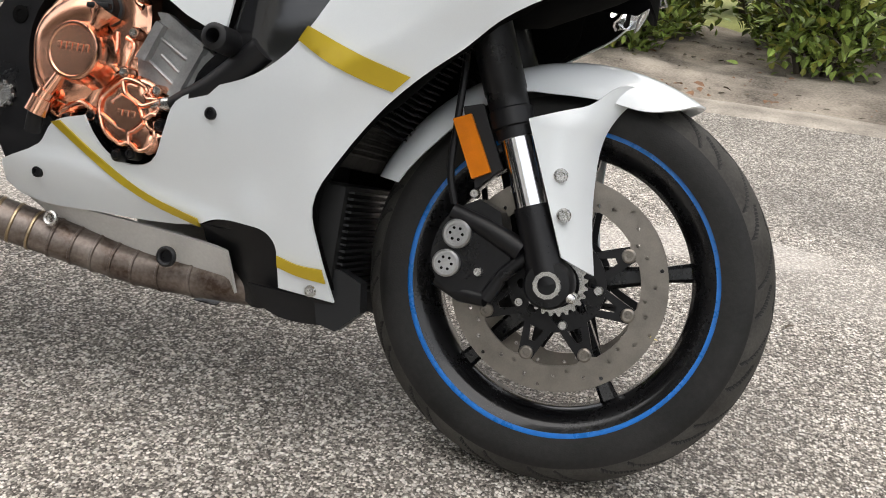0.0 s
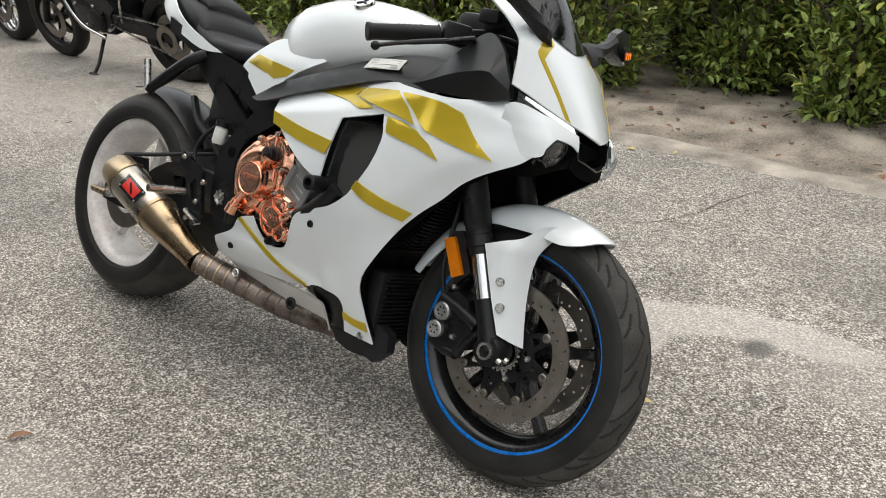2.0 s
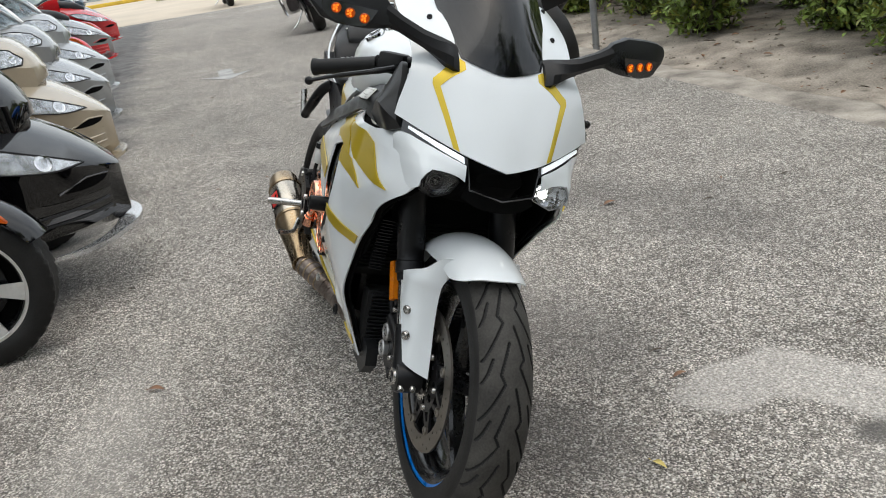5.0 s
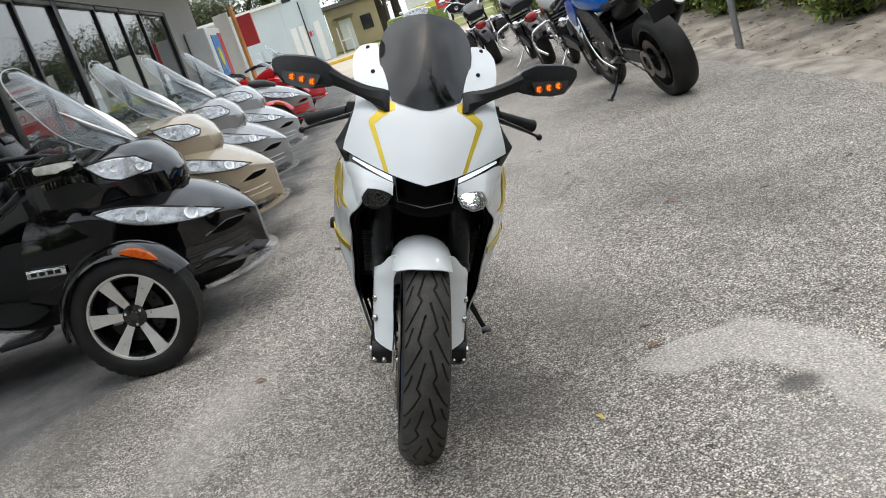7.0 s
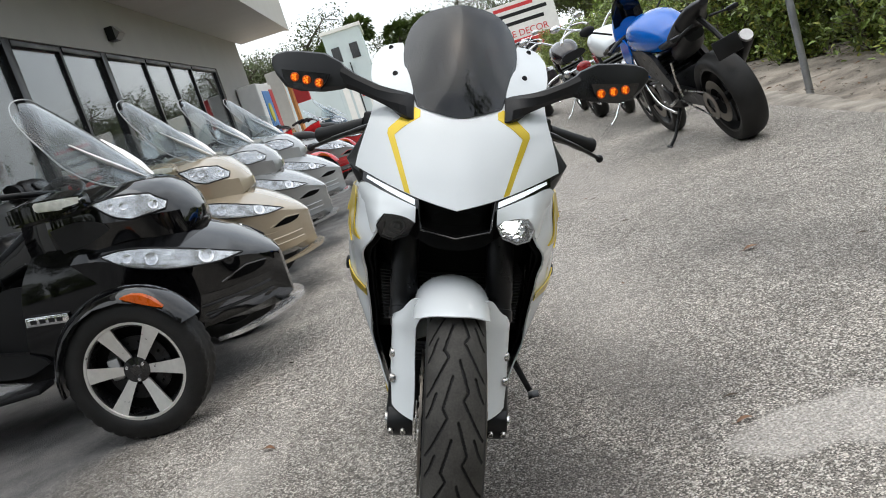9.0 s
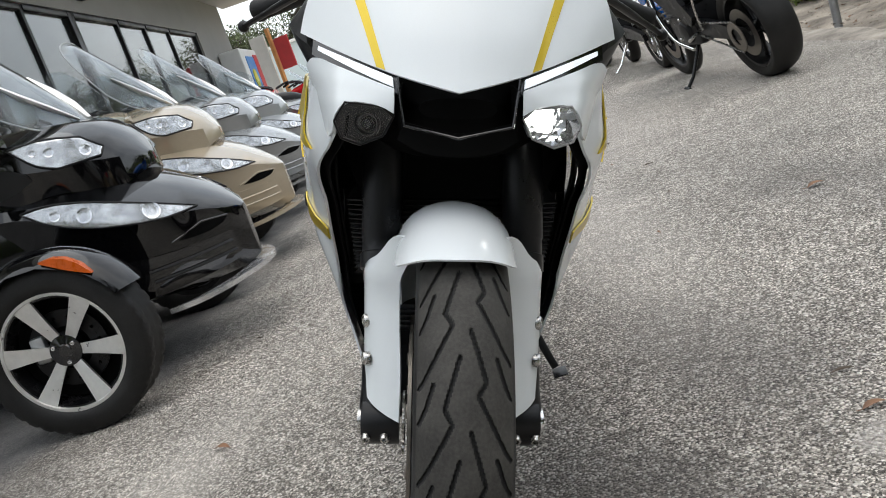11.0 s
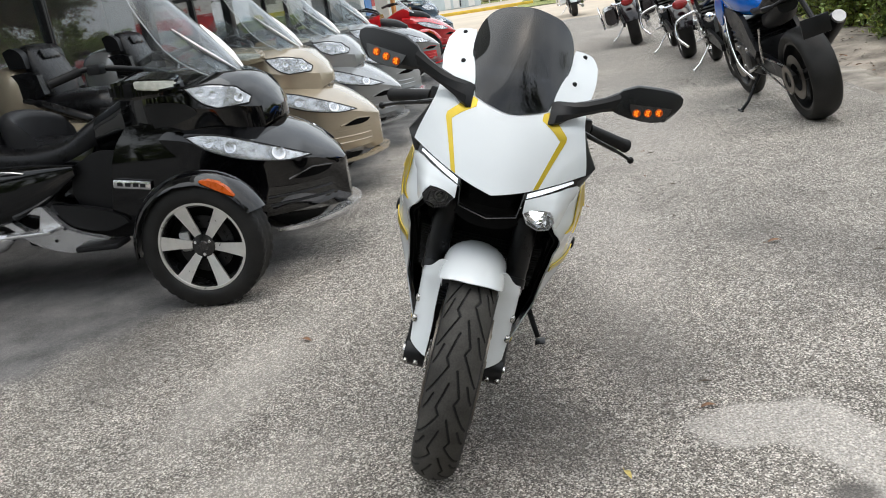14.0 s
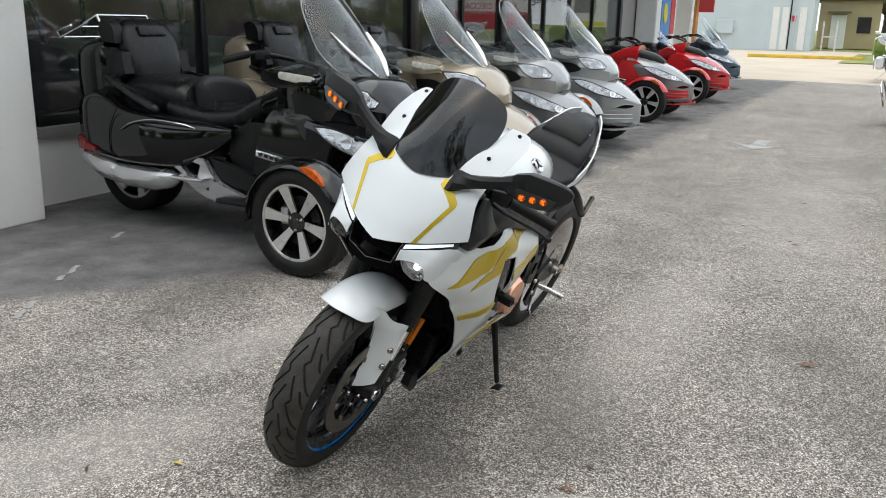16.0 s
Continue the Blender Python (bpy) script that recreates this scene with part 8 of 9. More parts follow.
def parked_bike(m, paint, label, style):
    b = thing("parked_motorcycle", m, label, "motorcycle", "motorcycles by the planting bed")
    sport = style == "sport"
    wb = 1.40 if sport else 1.62
    Rf, Rr = (.30, .32) if sport else (.31, .33)
    small_wheel(b, 0, Rf, .058, 5, BLACKM if sport else CHROME)
    small_wheel(b, -wb, Rr, .098 if sport else .085, 5, BLACKM if sport else CHROME)
    for s in (1, -1):
        bm = bmesh.new()
        tube(bm, [(0, s * .10, Rf), (-.14, s * .10, .62), (-.26, s * .10, .92)], [.027, .027, .030], 12)
        part("fork_leg", bm, CHROME if not sport else BLACKM, b)
        bm = bmesh.new()
        if sport:
            tube(bm, [(-.24, s * .10, .92), (-.30, s * .22, .90), (-.40, s * .33, .87)], [.013, .016, .017], 10)
        else:
            tube(bm, curve_pts([(-.30, s * .06, 1.0), (-.32, s * .22, 1.12), (-.45, s * .38, 1.10), (-.60, s * .43, 1.05)], 4), [.014] * 9 + [.018] * 4, 10)
        part("handlebar", bm, BLACKM if sport else CHROME, b)
        bm = bmesh.new()
        bmesh.ops.create_icosphere(bm, subdivisions=2, radius=.05, matrix=pose(-.22 if sport else -.34, s * (.36 if sport else .40), 1.10 if sport else 1.22) @ Matrix.Diagonal((.4, 1.3, .8, 1)))
        tube(bm, [(-.24 if sport else -.36, s * .2, .98 if sport else 1.10), (-.22 if sport else -.34, s * .34, 1.08 if sport else 1.20)], .008, 8)
        part("mirror", bm, BLACKP if sport else CHROME, b)
        bm = bmesh.new()
        prism(bm, rounded([(-.80, .34), (-.80, .46), (-1.0, .45), (-wb + .05, Rr + .06), (-wb - .06, Rr + .03), (-wb - .06, Rr - .03), (-1.0, .33)], 60, 2), s * .10, s * .135, "xz")
        part("swingarm", bm, BLACKM, b)
        bm = bmesh.new()
        tube(bm, [(-.92, s * .12, .40), (-.98, s * .26, .38)], [.012, .012], 8)
        part("foot_peg", bm, STEEL, b)
        bm = bmesh.new()
        prism(bm, rounded([(-.30, .80), (-.45, .66), (-.80, .44), (-.88, .50), (-.78, .66), (-.55, .80)], 60, 2), s * .14, s * .17, "xz")
        part("frame_spar", bm, BLACKM if sport else BLACKG, b)
    bm = bmesh.new()
    box(bm, (-.66, 0, .42), (.42, .30, .26), .03)
    box(bm, (-.56, 0, .60), (.28, .28, .18), .02)
    part("engine", bm, BLACKM, b)
    for k in range(5):
        bm = bmesh.new()
        box(bm, (-.60, 0, .52 + .035 * k), (.32, .34, .010), .003)
        part("cooling_fin", bm, BLACKM if sport else ALU, b)
    for s in (1, -1):
        bm = bmesh.new()
        revolve(bm, [(.03, s * .03), (.07, s * .02), (.085, 0), (.085, -s * .02)], 28, (-.72, s * .16, .40))
        part("engine_cover", bm, BLACKM if sport else CHROME, b)
    part("fuel_tank", xloft([(-.28, .10, .78, .92), (-.40, .17, .74, 1.0), (-.60, .19, .72, 1.02), (-.80, .17, .72, .97), (-.95, .10, .74, .86)]), paint, b, angle=60)
    part("seat", xloft([(-.80, .10, .76, .83), (-.95, .14, .74, .80), (-1.15, .13, .76, .84), (-1.35, .12, .82, .93) if sport else (-1.5, .15, .76, .86)]), SEAT, b, "black saddle", angle=60)
    bm = bmesh.new()
    sheet(bm, rounded([(p / 200, v / 9) for p, v in ((50, -.9), (90, -1), (140, -.9), (145, 0), (140, .9), (90, 1), (50, .9), (46, 0))], 60, 3),
          lambda u, v: ((Rf + .03 - .05 * (1 - math.cos(v * 9 * 1.3))) * math.cos(radians(u * 200)), .078 * math.sin(v * 9 * 1.3), Rf + (Rf + .03 - .05 * (1 - math.cos(v * 9 * 1.3))) * math.sin(radians(u * 200))), .003, .03)
    part("front_mudguard", bm, paint, b)
    if sport:
        part("tail_unit", xloft([(-1.12, .13, .74, .86), (-1.30, .12, .80, .93), (-1.48, .08, .88, .985), (-1.68, .03, .955, .995)]), BLACKP, b, angle=60)
        part("undertail", xloft([(-1.00, .10, .62, .76), (-1.15, .10, .66, .80), (-1.30, .07, .74, .86)]), BLACKP, b, angle=60)
        for s in (1, -1):
            bm = bmesh.new()
            sheet(bm, rounded([(.0, .84), (-.12, .93), (-.28, .91), (-.40, .86), (-.42, .78), (-.36, .72), (-.28, .66), (-.20, .67), (-.10, .73)], 50, 3), lambda x, z, s=s: (x, s * (.195 - .5 * abs(z - .75) ** 1.5 - .30 * max(0, x + .2)), z), .012, .03, inward=(0, -s, 0))
            part("side_fairing", bm, paint, b, "blue side fairing", angle=50)
            bm = bmesh.new()
            prism(bm, rounded([(-.42, .80), (-.52, .70), (-.72, .56), (-.90, .44), (-.98, .50), (-.88, .62), (-.80, .74), (-.60, .80)], 50, 3), s * .150, s * .182, "xz")
            part("frame_plate", bm, BLACKM, b)
            for x_, z_ in ((-.62, .36), (-.55, .50), (-.75, .50)):
                bolt(b, (x_, s * .175, z_), (0, s, 0), .014, .012, STEEL, "engine_bolt")
            bm = bmesh.new()
            tube(bm, [(-1.50, s * .06, .86), (-1.52, s * .19, .84)], [.010, .008], 8)
            box(bm, (-1.53, s * .21, .84), (.05, .07, .03), .008)
            part("rear_indicator", bm, BLACKP, b)
        bm = bmesh.new()
        prism(bm, rounded([(-.16, .86), (.16, .86), (.13, 1.0), (.08, 1.10), (-.08, 1.10), (-.13, 1.0)], 50, 3), -.10, -.06, "yz")
        part("nose", bm, paint, b)
        bm = bmesh.new()
        sheet(bm, rounded([(-.13, 1.0), (.13, 1.0), (.11, 1.14), (.05, 1.2), (-.05, 1.2), (-.11, 1.14)], 50, 3), lambda y, z: (-.08 - (z - 1) * .6 - 3 * y * y, y, z), .003, .03)
        part("windscreen", bm, SCREEN, b)
        bm = bmesh.new()
        tube(bm, [(-1.45, 0, .90), (-1.62, 0, .78), (-1.70, 0, .70)], [.02, .018, .016], 8)
        box(bm, (-1.71, 0, .66), (.015, .18, .12), .004)
        part("plate_holder", bm, BLACKP, b)
        # under-seat and side silencers
        A_, B2 = Vector((-1.05, -.20, .36)), Vector((-1.45, -.24, .62))
        bm = bmesh.new()
        tube(bm, [A_, A_.lerp(B2, .15), A_.lerp(B2, .95), B2], [.035, .052, .056, .045], 20)
        sl = part("silencer", bm, BLACKM, b)
        bm = bmesh.new()
        tube(bm, [B2, B2 + (B2 - A_).normalized() * .02], [.046, .044], 20)
        part("end_cap", bm, ALU, sl)
        bm = bmesh.new()
        tube(bm, curve_pts([(-.42, .185, .74), (-.48, .21, .56), (-.62, .22, .38), (-.82, .20, .29)], 4), .012, 10)
        part("frame_tube", bm, CHROME, b)
        bm = bmesh.new()
        tube(bm, curve_pts([(-.98, .15, .40), (-1.02, .16, .52), (-1.06, .15, .66)], 4), .009, 8)
        part("brake_line", bm, STEEL, b)
        bm = bmesh.new()
        prism(bm, [Vector(((.100 if k % 4 < 2 else .093) * math.cos(2 * math.pi * k / 160) - wb, Rr + (.100 if k % 4 < 2 else .093) * math.sin(2 * math.pi * k / 160))) for k in range(160)], .14, .146, "xz", [circle2(.055, 24, (-wb, Rr))])
        part("sprocket", bm, DISC, b, flat=True)
        bm = bmesh.new()
        for s in (1, -1):
            tube(bm, [(-wb, .143, Rr + s * .10), (-.78, .143, .42 + s * .03)], .007, 6)
        part("chain", bm, STEEL, b)
    else:
        bm = bmesh.new()
        sheet(bm, rounded([(p / 200, v / 9) for p, v in ((20, -.9), (80, -1), (150, -.95), (172, -.6), (172, .6), (150, .95), (80, 1), (20, .9))], 60, 3),
              lambda u, v: (-wb + (Rr + .04 - .06 * (1 - math.cos(v * 9 * 1.3))) * math.cos(radians(u * 200)), .12 * math.sin(v * 9 * 1.3), Rr + (Rr + .04 - .06 * (1 - math.cos(v * 9 * 1.3))) * math.sin(radians(u * 200))), .003, .03)
        part("rear_mudguard", bm, paint, b, angle=60)
        bm = bmesh.new()
        bmesh.ops.create_icosphere(bm, subdivisions=2, radius=.075, matrix=pose(-wb - .34, 0, .66) @ Matrix.Diagonal((.5, 1.2, .8, 1)))
        part("tail_lamp", bm, TLIGHT, b, "red tail lamp")
        for s in (1, -1):
            bm = bmesh.new()
            bmesh.ops.create_icosphere(bm, subdivisions=2, radius=.045, matrix=pose(-wb - .25, s * .20, .66) @ Matrix.Diagonal((.7, 1, 1, 1)))
            tube(bm, [(-wb - .22, s * .08, .66), (-wb - .25, s * .18, .66)], .012, 8)
            part("rear_indicator", bm, CHROME, b)
            bm = bmesh.new()
            tube(bm, [(-.55, -.18 + .04 * s, .34), (-.9, -.20 + .03 * s, .28 + .05 * s), (-wb - .25, -.22, .30 + .05 * s)], [.03, .04, .042], 14)
            part("silencer", bm, CHROME, b)
            bm = bmesh.new()
            tube(bm, curve_pts([(-.25, s * .12, .62), (-.22, s * .34, .56), (-.26, s * .38, .40), (-.36, s * .30, .28)], 4), .016, 10)
            part("crash_bar", bm, CHROME, b, "chrome crash bar")
        bm = bmesh.new()
        bmesh.ops.create_icosphere(bm, subdivisions=3, radius=.10, matrix=pose(-.12, 0, .92) @ Matrix.Diagonal((.8, 1, 1, 1)))
        part("headlamp", bm, CHROME, b)
        if style == "bagger":
            part("batwing_fairing", xloft([(-.02, .10, .92, 1.12), (-.10, .28, .88, 1.20), (-.22, .36, .90, 1.22), (-.30, .38, .94, 1.20)]), paint, b, "black handlebar fairing", angle=60)
            for y, z in ((-.16, 1.12), (-.06, 1.14), (.06, 1.14), (.16, 1.12), (-.22, 1.03), (.22, 1.03)):
                bm = bmesh.new()
                revolve(bm, [(.001, -.012), (.030, -.012), (.036, -.016), (.038, 0)], 20, (-.305, y, z), "x")
                part("gauge", bm, LAMPG, b, "chrome-rimmed gauge")
            for s in (1, -1):
                bg2 = xloft([(-1.25, .05, .44, .56), (-1.32, .10, .36, .64), (-1.60, .11, .34, .66), (-1.95, .08, .40, .62)], 16, 3.4)
                for v in bg2.verts:
                    v.co.y += s * .28
                sb = part("saddlebag", bg2, paint, b, "hard black saddlebag", angle=60)
                bm = bmesh.new()
                tube(bm, curve_pts([(-1.30, s * .41, .34), (-1.36, s * .43, .62), (-1.60, s * .43, .68), (-1.85, s * .42, .60), (-1.92, s * .40, .36)], 4), .012, 8)
                part("bag_guard", bm, CHROME, sb)
    bm = bmesh.new()
    tube(bm, [(-.70, .12, .28), (-.74, .26, .12), (-.76, .33, .075)], [.014, .012, .012], 10)
    tube(bm, [(-.80, .335, .068), (-.72, .335, .075)], .012, 8)
    part("side_stand", bm, BLACKM if sport else CHROME, b)
    return b


parked_bike(pose(-5.40, 3.335, 0, -12, 0, 185), PBLUE, "bright blue sport motorcycle parked on its side stand", "sport")
parked_bike(pose(-8.0, 3.50, 0, -10, 0, 178), WHITE, "white and chrome cruiser motorcycle on its side stand", "cruiser")
parked_bike(pose(-10.25, 3.35, 0, -10, 0, 178), PMAROON, "black cruiser motorcycle with a red tail lamp", "cruiser")
parked_bike(pose(-12.9, 3.05, 0, -10, 0, 176), PMAROON, "black touring motorcycle with chrome guards and saddlebags", "bagger")


parked_bike(pose(-23.6, 2.25, 0, -3, 0, 182), WHITE, "white touring motorcycle with red lamps by the far lane", "bagger")


# ---- far side of the lot: pale blue building, house, boards, trees ----
PALEB = mat("pale_blue_render", (0.50, 0.57, 0.59), 0.8, vary=0.06, scale=.7, fine=30, bump=0.3, bump_scale=40)
TANW = mat("tan_house_wall", (0.40, 0.33, 0.20), 0.85, vary=0.1, scale=1)
ROOFM = mat("grey_shingle", (0.14, 0.13, 0.12), 0.9, vary=0.2, scale=3)
SIGNW = mat("white_board", (0.72, 0.72, 0.70), 0.6, vary=0.05)
SIGNR = mat("red_board", (0.50, 0.03, 0.035), 0.5, vary=0.1)
POSTB = mat("poster_blue", (0.05, 0.22, 0.55), 0.5, vary=0.1)
POSTY = mat("poster_yellow", (0.62, 0.55, 0.04), 0.5, vary=0.1)
WOODO = mat("orange_post", (0.55, 0.25, 0.08), 0.7, vary=0.15)
OAKL = mat("oak_leaf", (0.06, 0.085, 0.03), 0.6, vary=0.3, island=0.45, col2=(0.12, 0.14, 0.06))
PALML = mat("palm_frond", (0.09, 0.13, 0.03), 0.5, vary=0.3, island=0.3)


def solid(name, parts_, m, label, category, kind=""):
    """parts_: (part name, centre, size, material, bevel)."""
    t = thing(name, m, label, category, kind=kind)
    for nm, c, s, mt, bv in parts_:
        bm = bmesh.new()
        box(bm, c, s, bv)
        part(nm, bm, mt, t, flat=True)
    return t


WIN = BLACKG
bl = [("wall", (-4, -10.5, 1.95), (8, 10.5, 3.9), PALEB, .02), ("cornice", (-3.95, -10.5, 3.98), (8.3, 10.8, .16), SIGNW, .02),
      ("wall", (-4, -4.2, 2.8), (8.05, 2.3, 5.6), PALEB, .02), ("parapet", (-4, -4.2, 5.7), (8.3, 2.5, .2), SIGNW, .02)]
for y in (-4.95, -4.45, -3.55):
    bl.append(("door_panel", (.03, y, 1.2), (.08, .36, 2.3), SIGNW, .01))
for y in (-4.8, -3.7):
    bl.append(("window", (.04, y, 4.3), (.06, .5, .9), WIN, .01))
for y in (-4.2, -3.95):
    bl.append(("downpipe", (.06, y, 1.9), (.06, .06, 3.6), BLACKM if y < -4 else PALEB, .01))
bl += [("notice", (.05, -4.0, 1.75), (.03, .22, .3), SIGNR, .005), ("meter_box", (.12, -7.6, 1.25), (.25, .9, .75), PALEB, .02), ("vent", (.03, -9.5, 1.8), (.05, .5, .4), SIGNW, .01)]
solid("blue_building", bl, pose(-50, 0.6, 0, 0, 0, 4), "pale blue rendered building with white doors", "building")
solid("tan_house", [("wall", (-3, 0, 1.5), (6, 3.6, 3.0), TANW, .02), ("roof", (-3, 0, 3.15), (6.8, 4.4, .3), ROOFM, .05), ("door", (.03, -.6, 1.05), (.06, .9, 2.1), SIGNW, .01),
                    ("window", (.03, .9, 1.5), (.06, .8, 1.0), WIN, .01), ("awning", (.4, -.6, 2.3), (.8, 1.4, .06), ROOFM, .01)], pose(-60, -1.3, 0, 0, 0, 3), "tan house with a grey roof", "house")
solid("vending_cabinet", [("panel", (0, 0, 1.15), (2.4, .5, 2.3), SIGNW, .03), ("picture", (.15, .26, 1.45), (1.1, .02, 1.3), POSTB, .0), ("picture", (-.75, .26, 1.6), (.55, .02, 1.1), SIGNR, .0), ("skirting", (0, .255, .25), (2.3, .02, .4), SIGNW, 0)],
      FAC @ pose(-18.6, .28, 0), "white cabinet with blue and red posters against the wall", "vending cabinet")
bm = bmesh.new()
revolve(bm, [(.24, -.012), (.24, .012)], 32)
ball = part("poster_dot", bm, POSTY)
ball.matrix_world = FAC @ pose(-18.3, .56, 1.55)
tagged(ball, "round yellow disc fixed on the poster cabinet", "sign disc")
solid("flag_post", [("post", (0, 0, 1.4), (.10, .10, 2.8), WOODO, .01), ("board", (.35, 0, 2.05), (.5, .05, .85), SIGNR, .01), ("board", (-.45, 0, 1.5), (.55, .05, 2.4), SIGNW, .01), ("mark", (-.45, .03, 1.5), (.12, .02, .8), SIGNR, 0)],
      pose(-22.6, -2.7, 0, 0, 0, 60), "orange post with red and white boards", "sign")
sg = solid("roadside_board", [("post", (0, -1.2, 1.0), (.1, .1, 2.0), SIGNW, .01), ("post", (0, 1.2, 1.0), (.1, .1, 2.0), SIGNW, .01), ("panel", (.06, 0, 2.35), (.10, 3.2, 1.5), SIGNW, .01),
                              ("panel", (.06, 0, 1.25), (.12, 3.2, .65), SIGNR, .01), ("border", (.12, 0, 1.62), (.02, 3.2, .06), SIGNR, 0)], pose(-33, 4.9, 0, 0, 0, 0), "white and red roadside board with lettering", "sign board")
lettering(sg, "HOME DECOR", .36, Matrix.Translation((.118, 0, 1.85)) @ Matrix(((0, 0, 1, 0), (1, 0, 0, 0), (0, 1, 0, 0), (0, 0, 0, 1))), SIGNR, .003)
for z, w_ in ((2.28, 2.2), (2.62, 2.6), (2.9, 1.6)):
    bm = bmesh.new()
    box(bm, (.114, 0, z), (.006, w_, .14))
    part("print_bar", bm, SIGNR if z > 2.7 else BLACKP, sg)
solid("box_truck", [("box", (-3, 0, 2.1), (6, 2.3, 2.9), SIGNW, .05), ("bumper", (.08, 0, .5), (.12, 2.2, .18), BLACKM, .02), ("picture", (.012, .2, 2.2), (.03, 1.2, .8), SILLC, 0), ("stripe", (.012, 0, 1.2), (.03, 1.9, .3), POSTY, 0), ("wheel", (-.8, 1.0, .45), (.9, .25, .9), RUBBER, .2), ("wheel", (-.8, -1.0, .45), (.9, .25, .9), RUBBER, .2)],
      pose(-46, 3.6, 0, 0, 0, 0), "white box truck with a printed rear door", "truck")
bm = bmesh.new()
box(bm, (0, 0, .55), (1.2, 3.0, 1.1), .2)
for v in bm.verts:
    v.co += Vector((noise.noise(v.co * 5), noise.noise(v.co * 5 + Vector((9, 0, 0))), noise.noise(v.co * 5 + Vector((0, 9, 0))))) * .08
hb_ = part("clipped_hedge", bm, LEAF)
hb_.matrix_world = pose(-40, 2.6, 0)
tagged(hb_, "low clipped green hedge block", "hedge")
solid("a_frame_board", [("leg", (0, -.35, .8), (.08, .08, 1.7), SIGNW, .01), ("leg", (0, .35, .8), (.08, .08, 1.7), SIGNW, .01), ("bar", (0, 0, .8), (.08, .7, .08), SIGNW, .01)], pose(-52, -1.7, 0), "white timber board stand on the lot", "stand")


def oak(m, height, seed, label):
    random.seed(seed)
    t = thing("oak_tree", m, label, "tree", "far trees")
    wood, crown_ = bmesh.new(), bmesh.new()
    tube(wood, curve_pts([(0, 0, -.2), (.1, .05, height * .2), (.3, -.1, height * .38)], 4), [.45, .42, .4, .38, .36, .34, .33, .32, .3], 10)
    tips = []
    for k in range(9):
        a = 2 * math.pi * k / 9 + random.uniform(-.3, .3)
        st = Vector((.3, -.1, height * random.uniform(.26, .38)))
        en = st + Vector((math.cos(a), math.sin(a), random.uniform(.25, .9))) * height * random.uniform(.3, .5)
        mid = st.lerp(en, .5) + Vector((random.uniform(-.5, .5), random.uniform(-.5, .5), random.uniform(-.2, .5)))
        pth = curve_pts([st, mid, en], 5)
        tube(wood, pth, [.2 * (1 - .8 * i / (len(pth) - 1)) for i in range(len(pth))], 7)
        for p in pth[3:]:
            for _ in range(5):
                e = p + Vector((random.gauss(0, 1), random.gauss(0, 1), random.gauss(.3, .7))) * height * .07
                tube(wood, [p, e], [.035, .01], 4)
                tips.append(e)
    for t_ in tips:
        for _ in range(26):
            p = t_ + Vector((random.gauss(0, .42), random.gauss(0, .42), random.gauss(0, .3)))
            leaf_at(crown_, p, Vector((random.gauss(0, 1), random.gauss(0, 1), random.gauss(-.2, .6))), random.uniform(.14, .30), 0)
    part("trunk", wood, BARK, t)
    part("crown", crown_, OAKL, t, "grey-green leaves with gaps")
    return t


def palm(m, height, seed, label):
    random.seed(seed)
    t = thing("palm_tree", m, label, "tree", "far trees")
    bm = bmesh.new()
    tube(bm, curve_pts([(0, 0, -.2), (.1, 0, height * .5), (.05, .1, height)], 6), .16, 10)
    part("trunk", bm, BARK, t)
    bm = bmesh.new()
    for k in range(44):
        a = random.uniform(0, 2 * math.pi)
        e = random.uniform(-.7, 1.2)
        d = Vector((math.cos(a) * math.cos(e), math.sin(a) * math.cos(e), math.sin(e)))
        st = Vector((.05, .1, height))
        tipp = st + d * 1.1
        for j in range(14):
            f = d + Vector((random.gauss(0, .42), random.gauss(0, .42), random.gauss(0, .3) - .15))
            leaf_at(bm, st + d * .75, f, random.uniform(.5, .8), 0)
        tube(bm, [st, st + d * .8], [.02, .01], 4)
    part("crown", bm, PALML, t, "fan-shaped fronds")
    return t


o1 = oak(pose(-62, -15, 0), 10, 3, "large spreading live oak behind the blue building")
copy_thing(o1, pose(-66, -24, 0, 0, 0, 120))
copy_thing(o1, pose(-74, 2, 0, 0, 0, 210))
copy_thing(o1, pose(-70, 14, 0, 0, 0, 60))
copy_thing(o1, pose(-52, 22, 0, 0, 0, 300))
copy_thing(o1, pose(-30, 26, 0, 0, 0, 30))
copy_thing(o1, pose(-8, 28, 0, 0, 0, 140))
# unseen oaks, added as dark shapes for paint and windscreen reflections
for x, y, turn in ((7.2, 8.2, 20), (15, -7, 90), (14, -1, 200), (15.5, 4.5, 310), (13, 11, 150), (22, 0, 45), (21, 9, 260), (10, -14, 75), (2, -18, 130)):
    tagged(copy_thing(o1, pose(x, y, 0, 0, 0, turn)), "unseen live oak added past the near end of the lot")
p1 = palm(pose(-64, -6.5, 0), 5.2, 4, "cabbage palm beside the blue building")
copy_thing(p1, pose(-66, 1.0, 0, 0, 0, 80))
copy_thing(p1, pose(-63, -1.2, -2.6, 0, 0, 20))


# ---- inside the shop: olive utility vehicle and a dark one behind the glass ----
OLIVE = mat("olive_plastic", (0.22, 0.27, 0.16), 0.4, vary=0.1, scale=3)


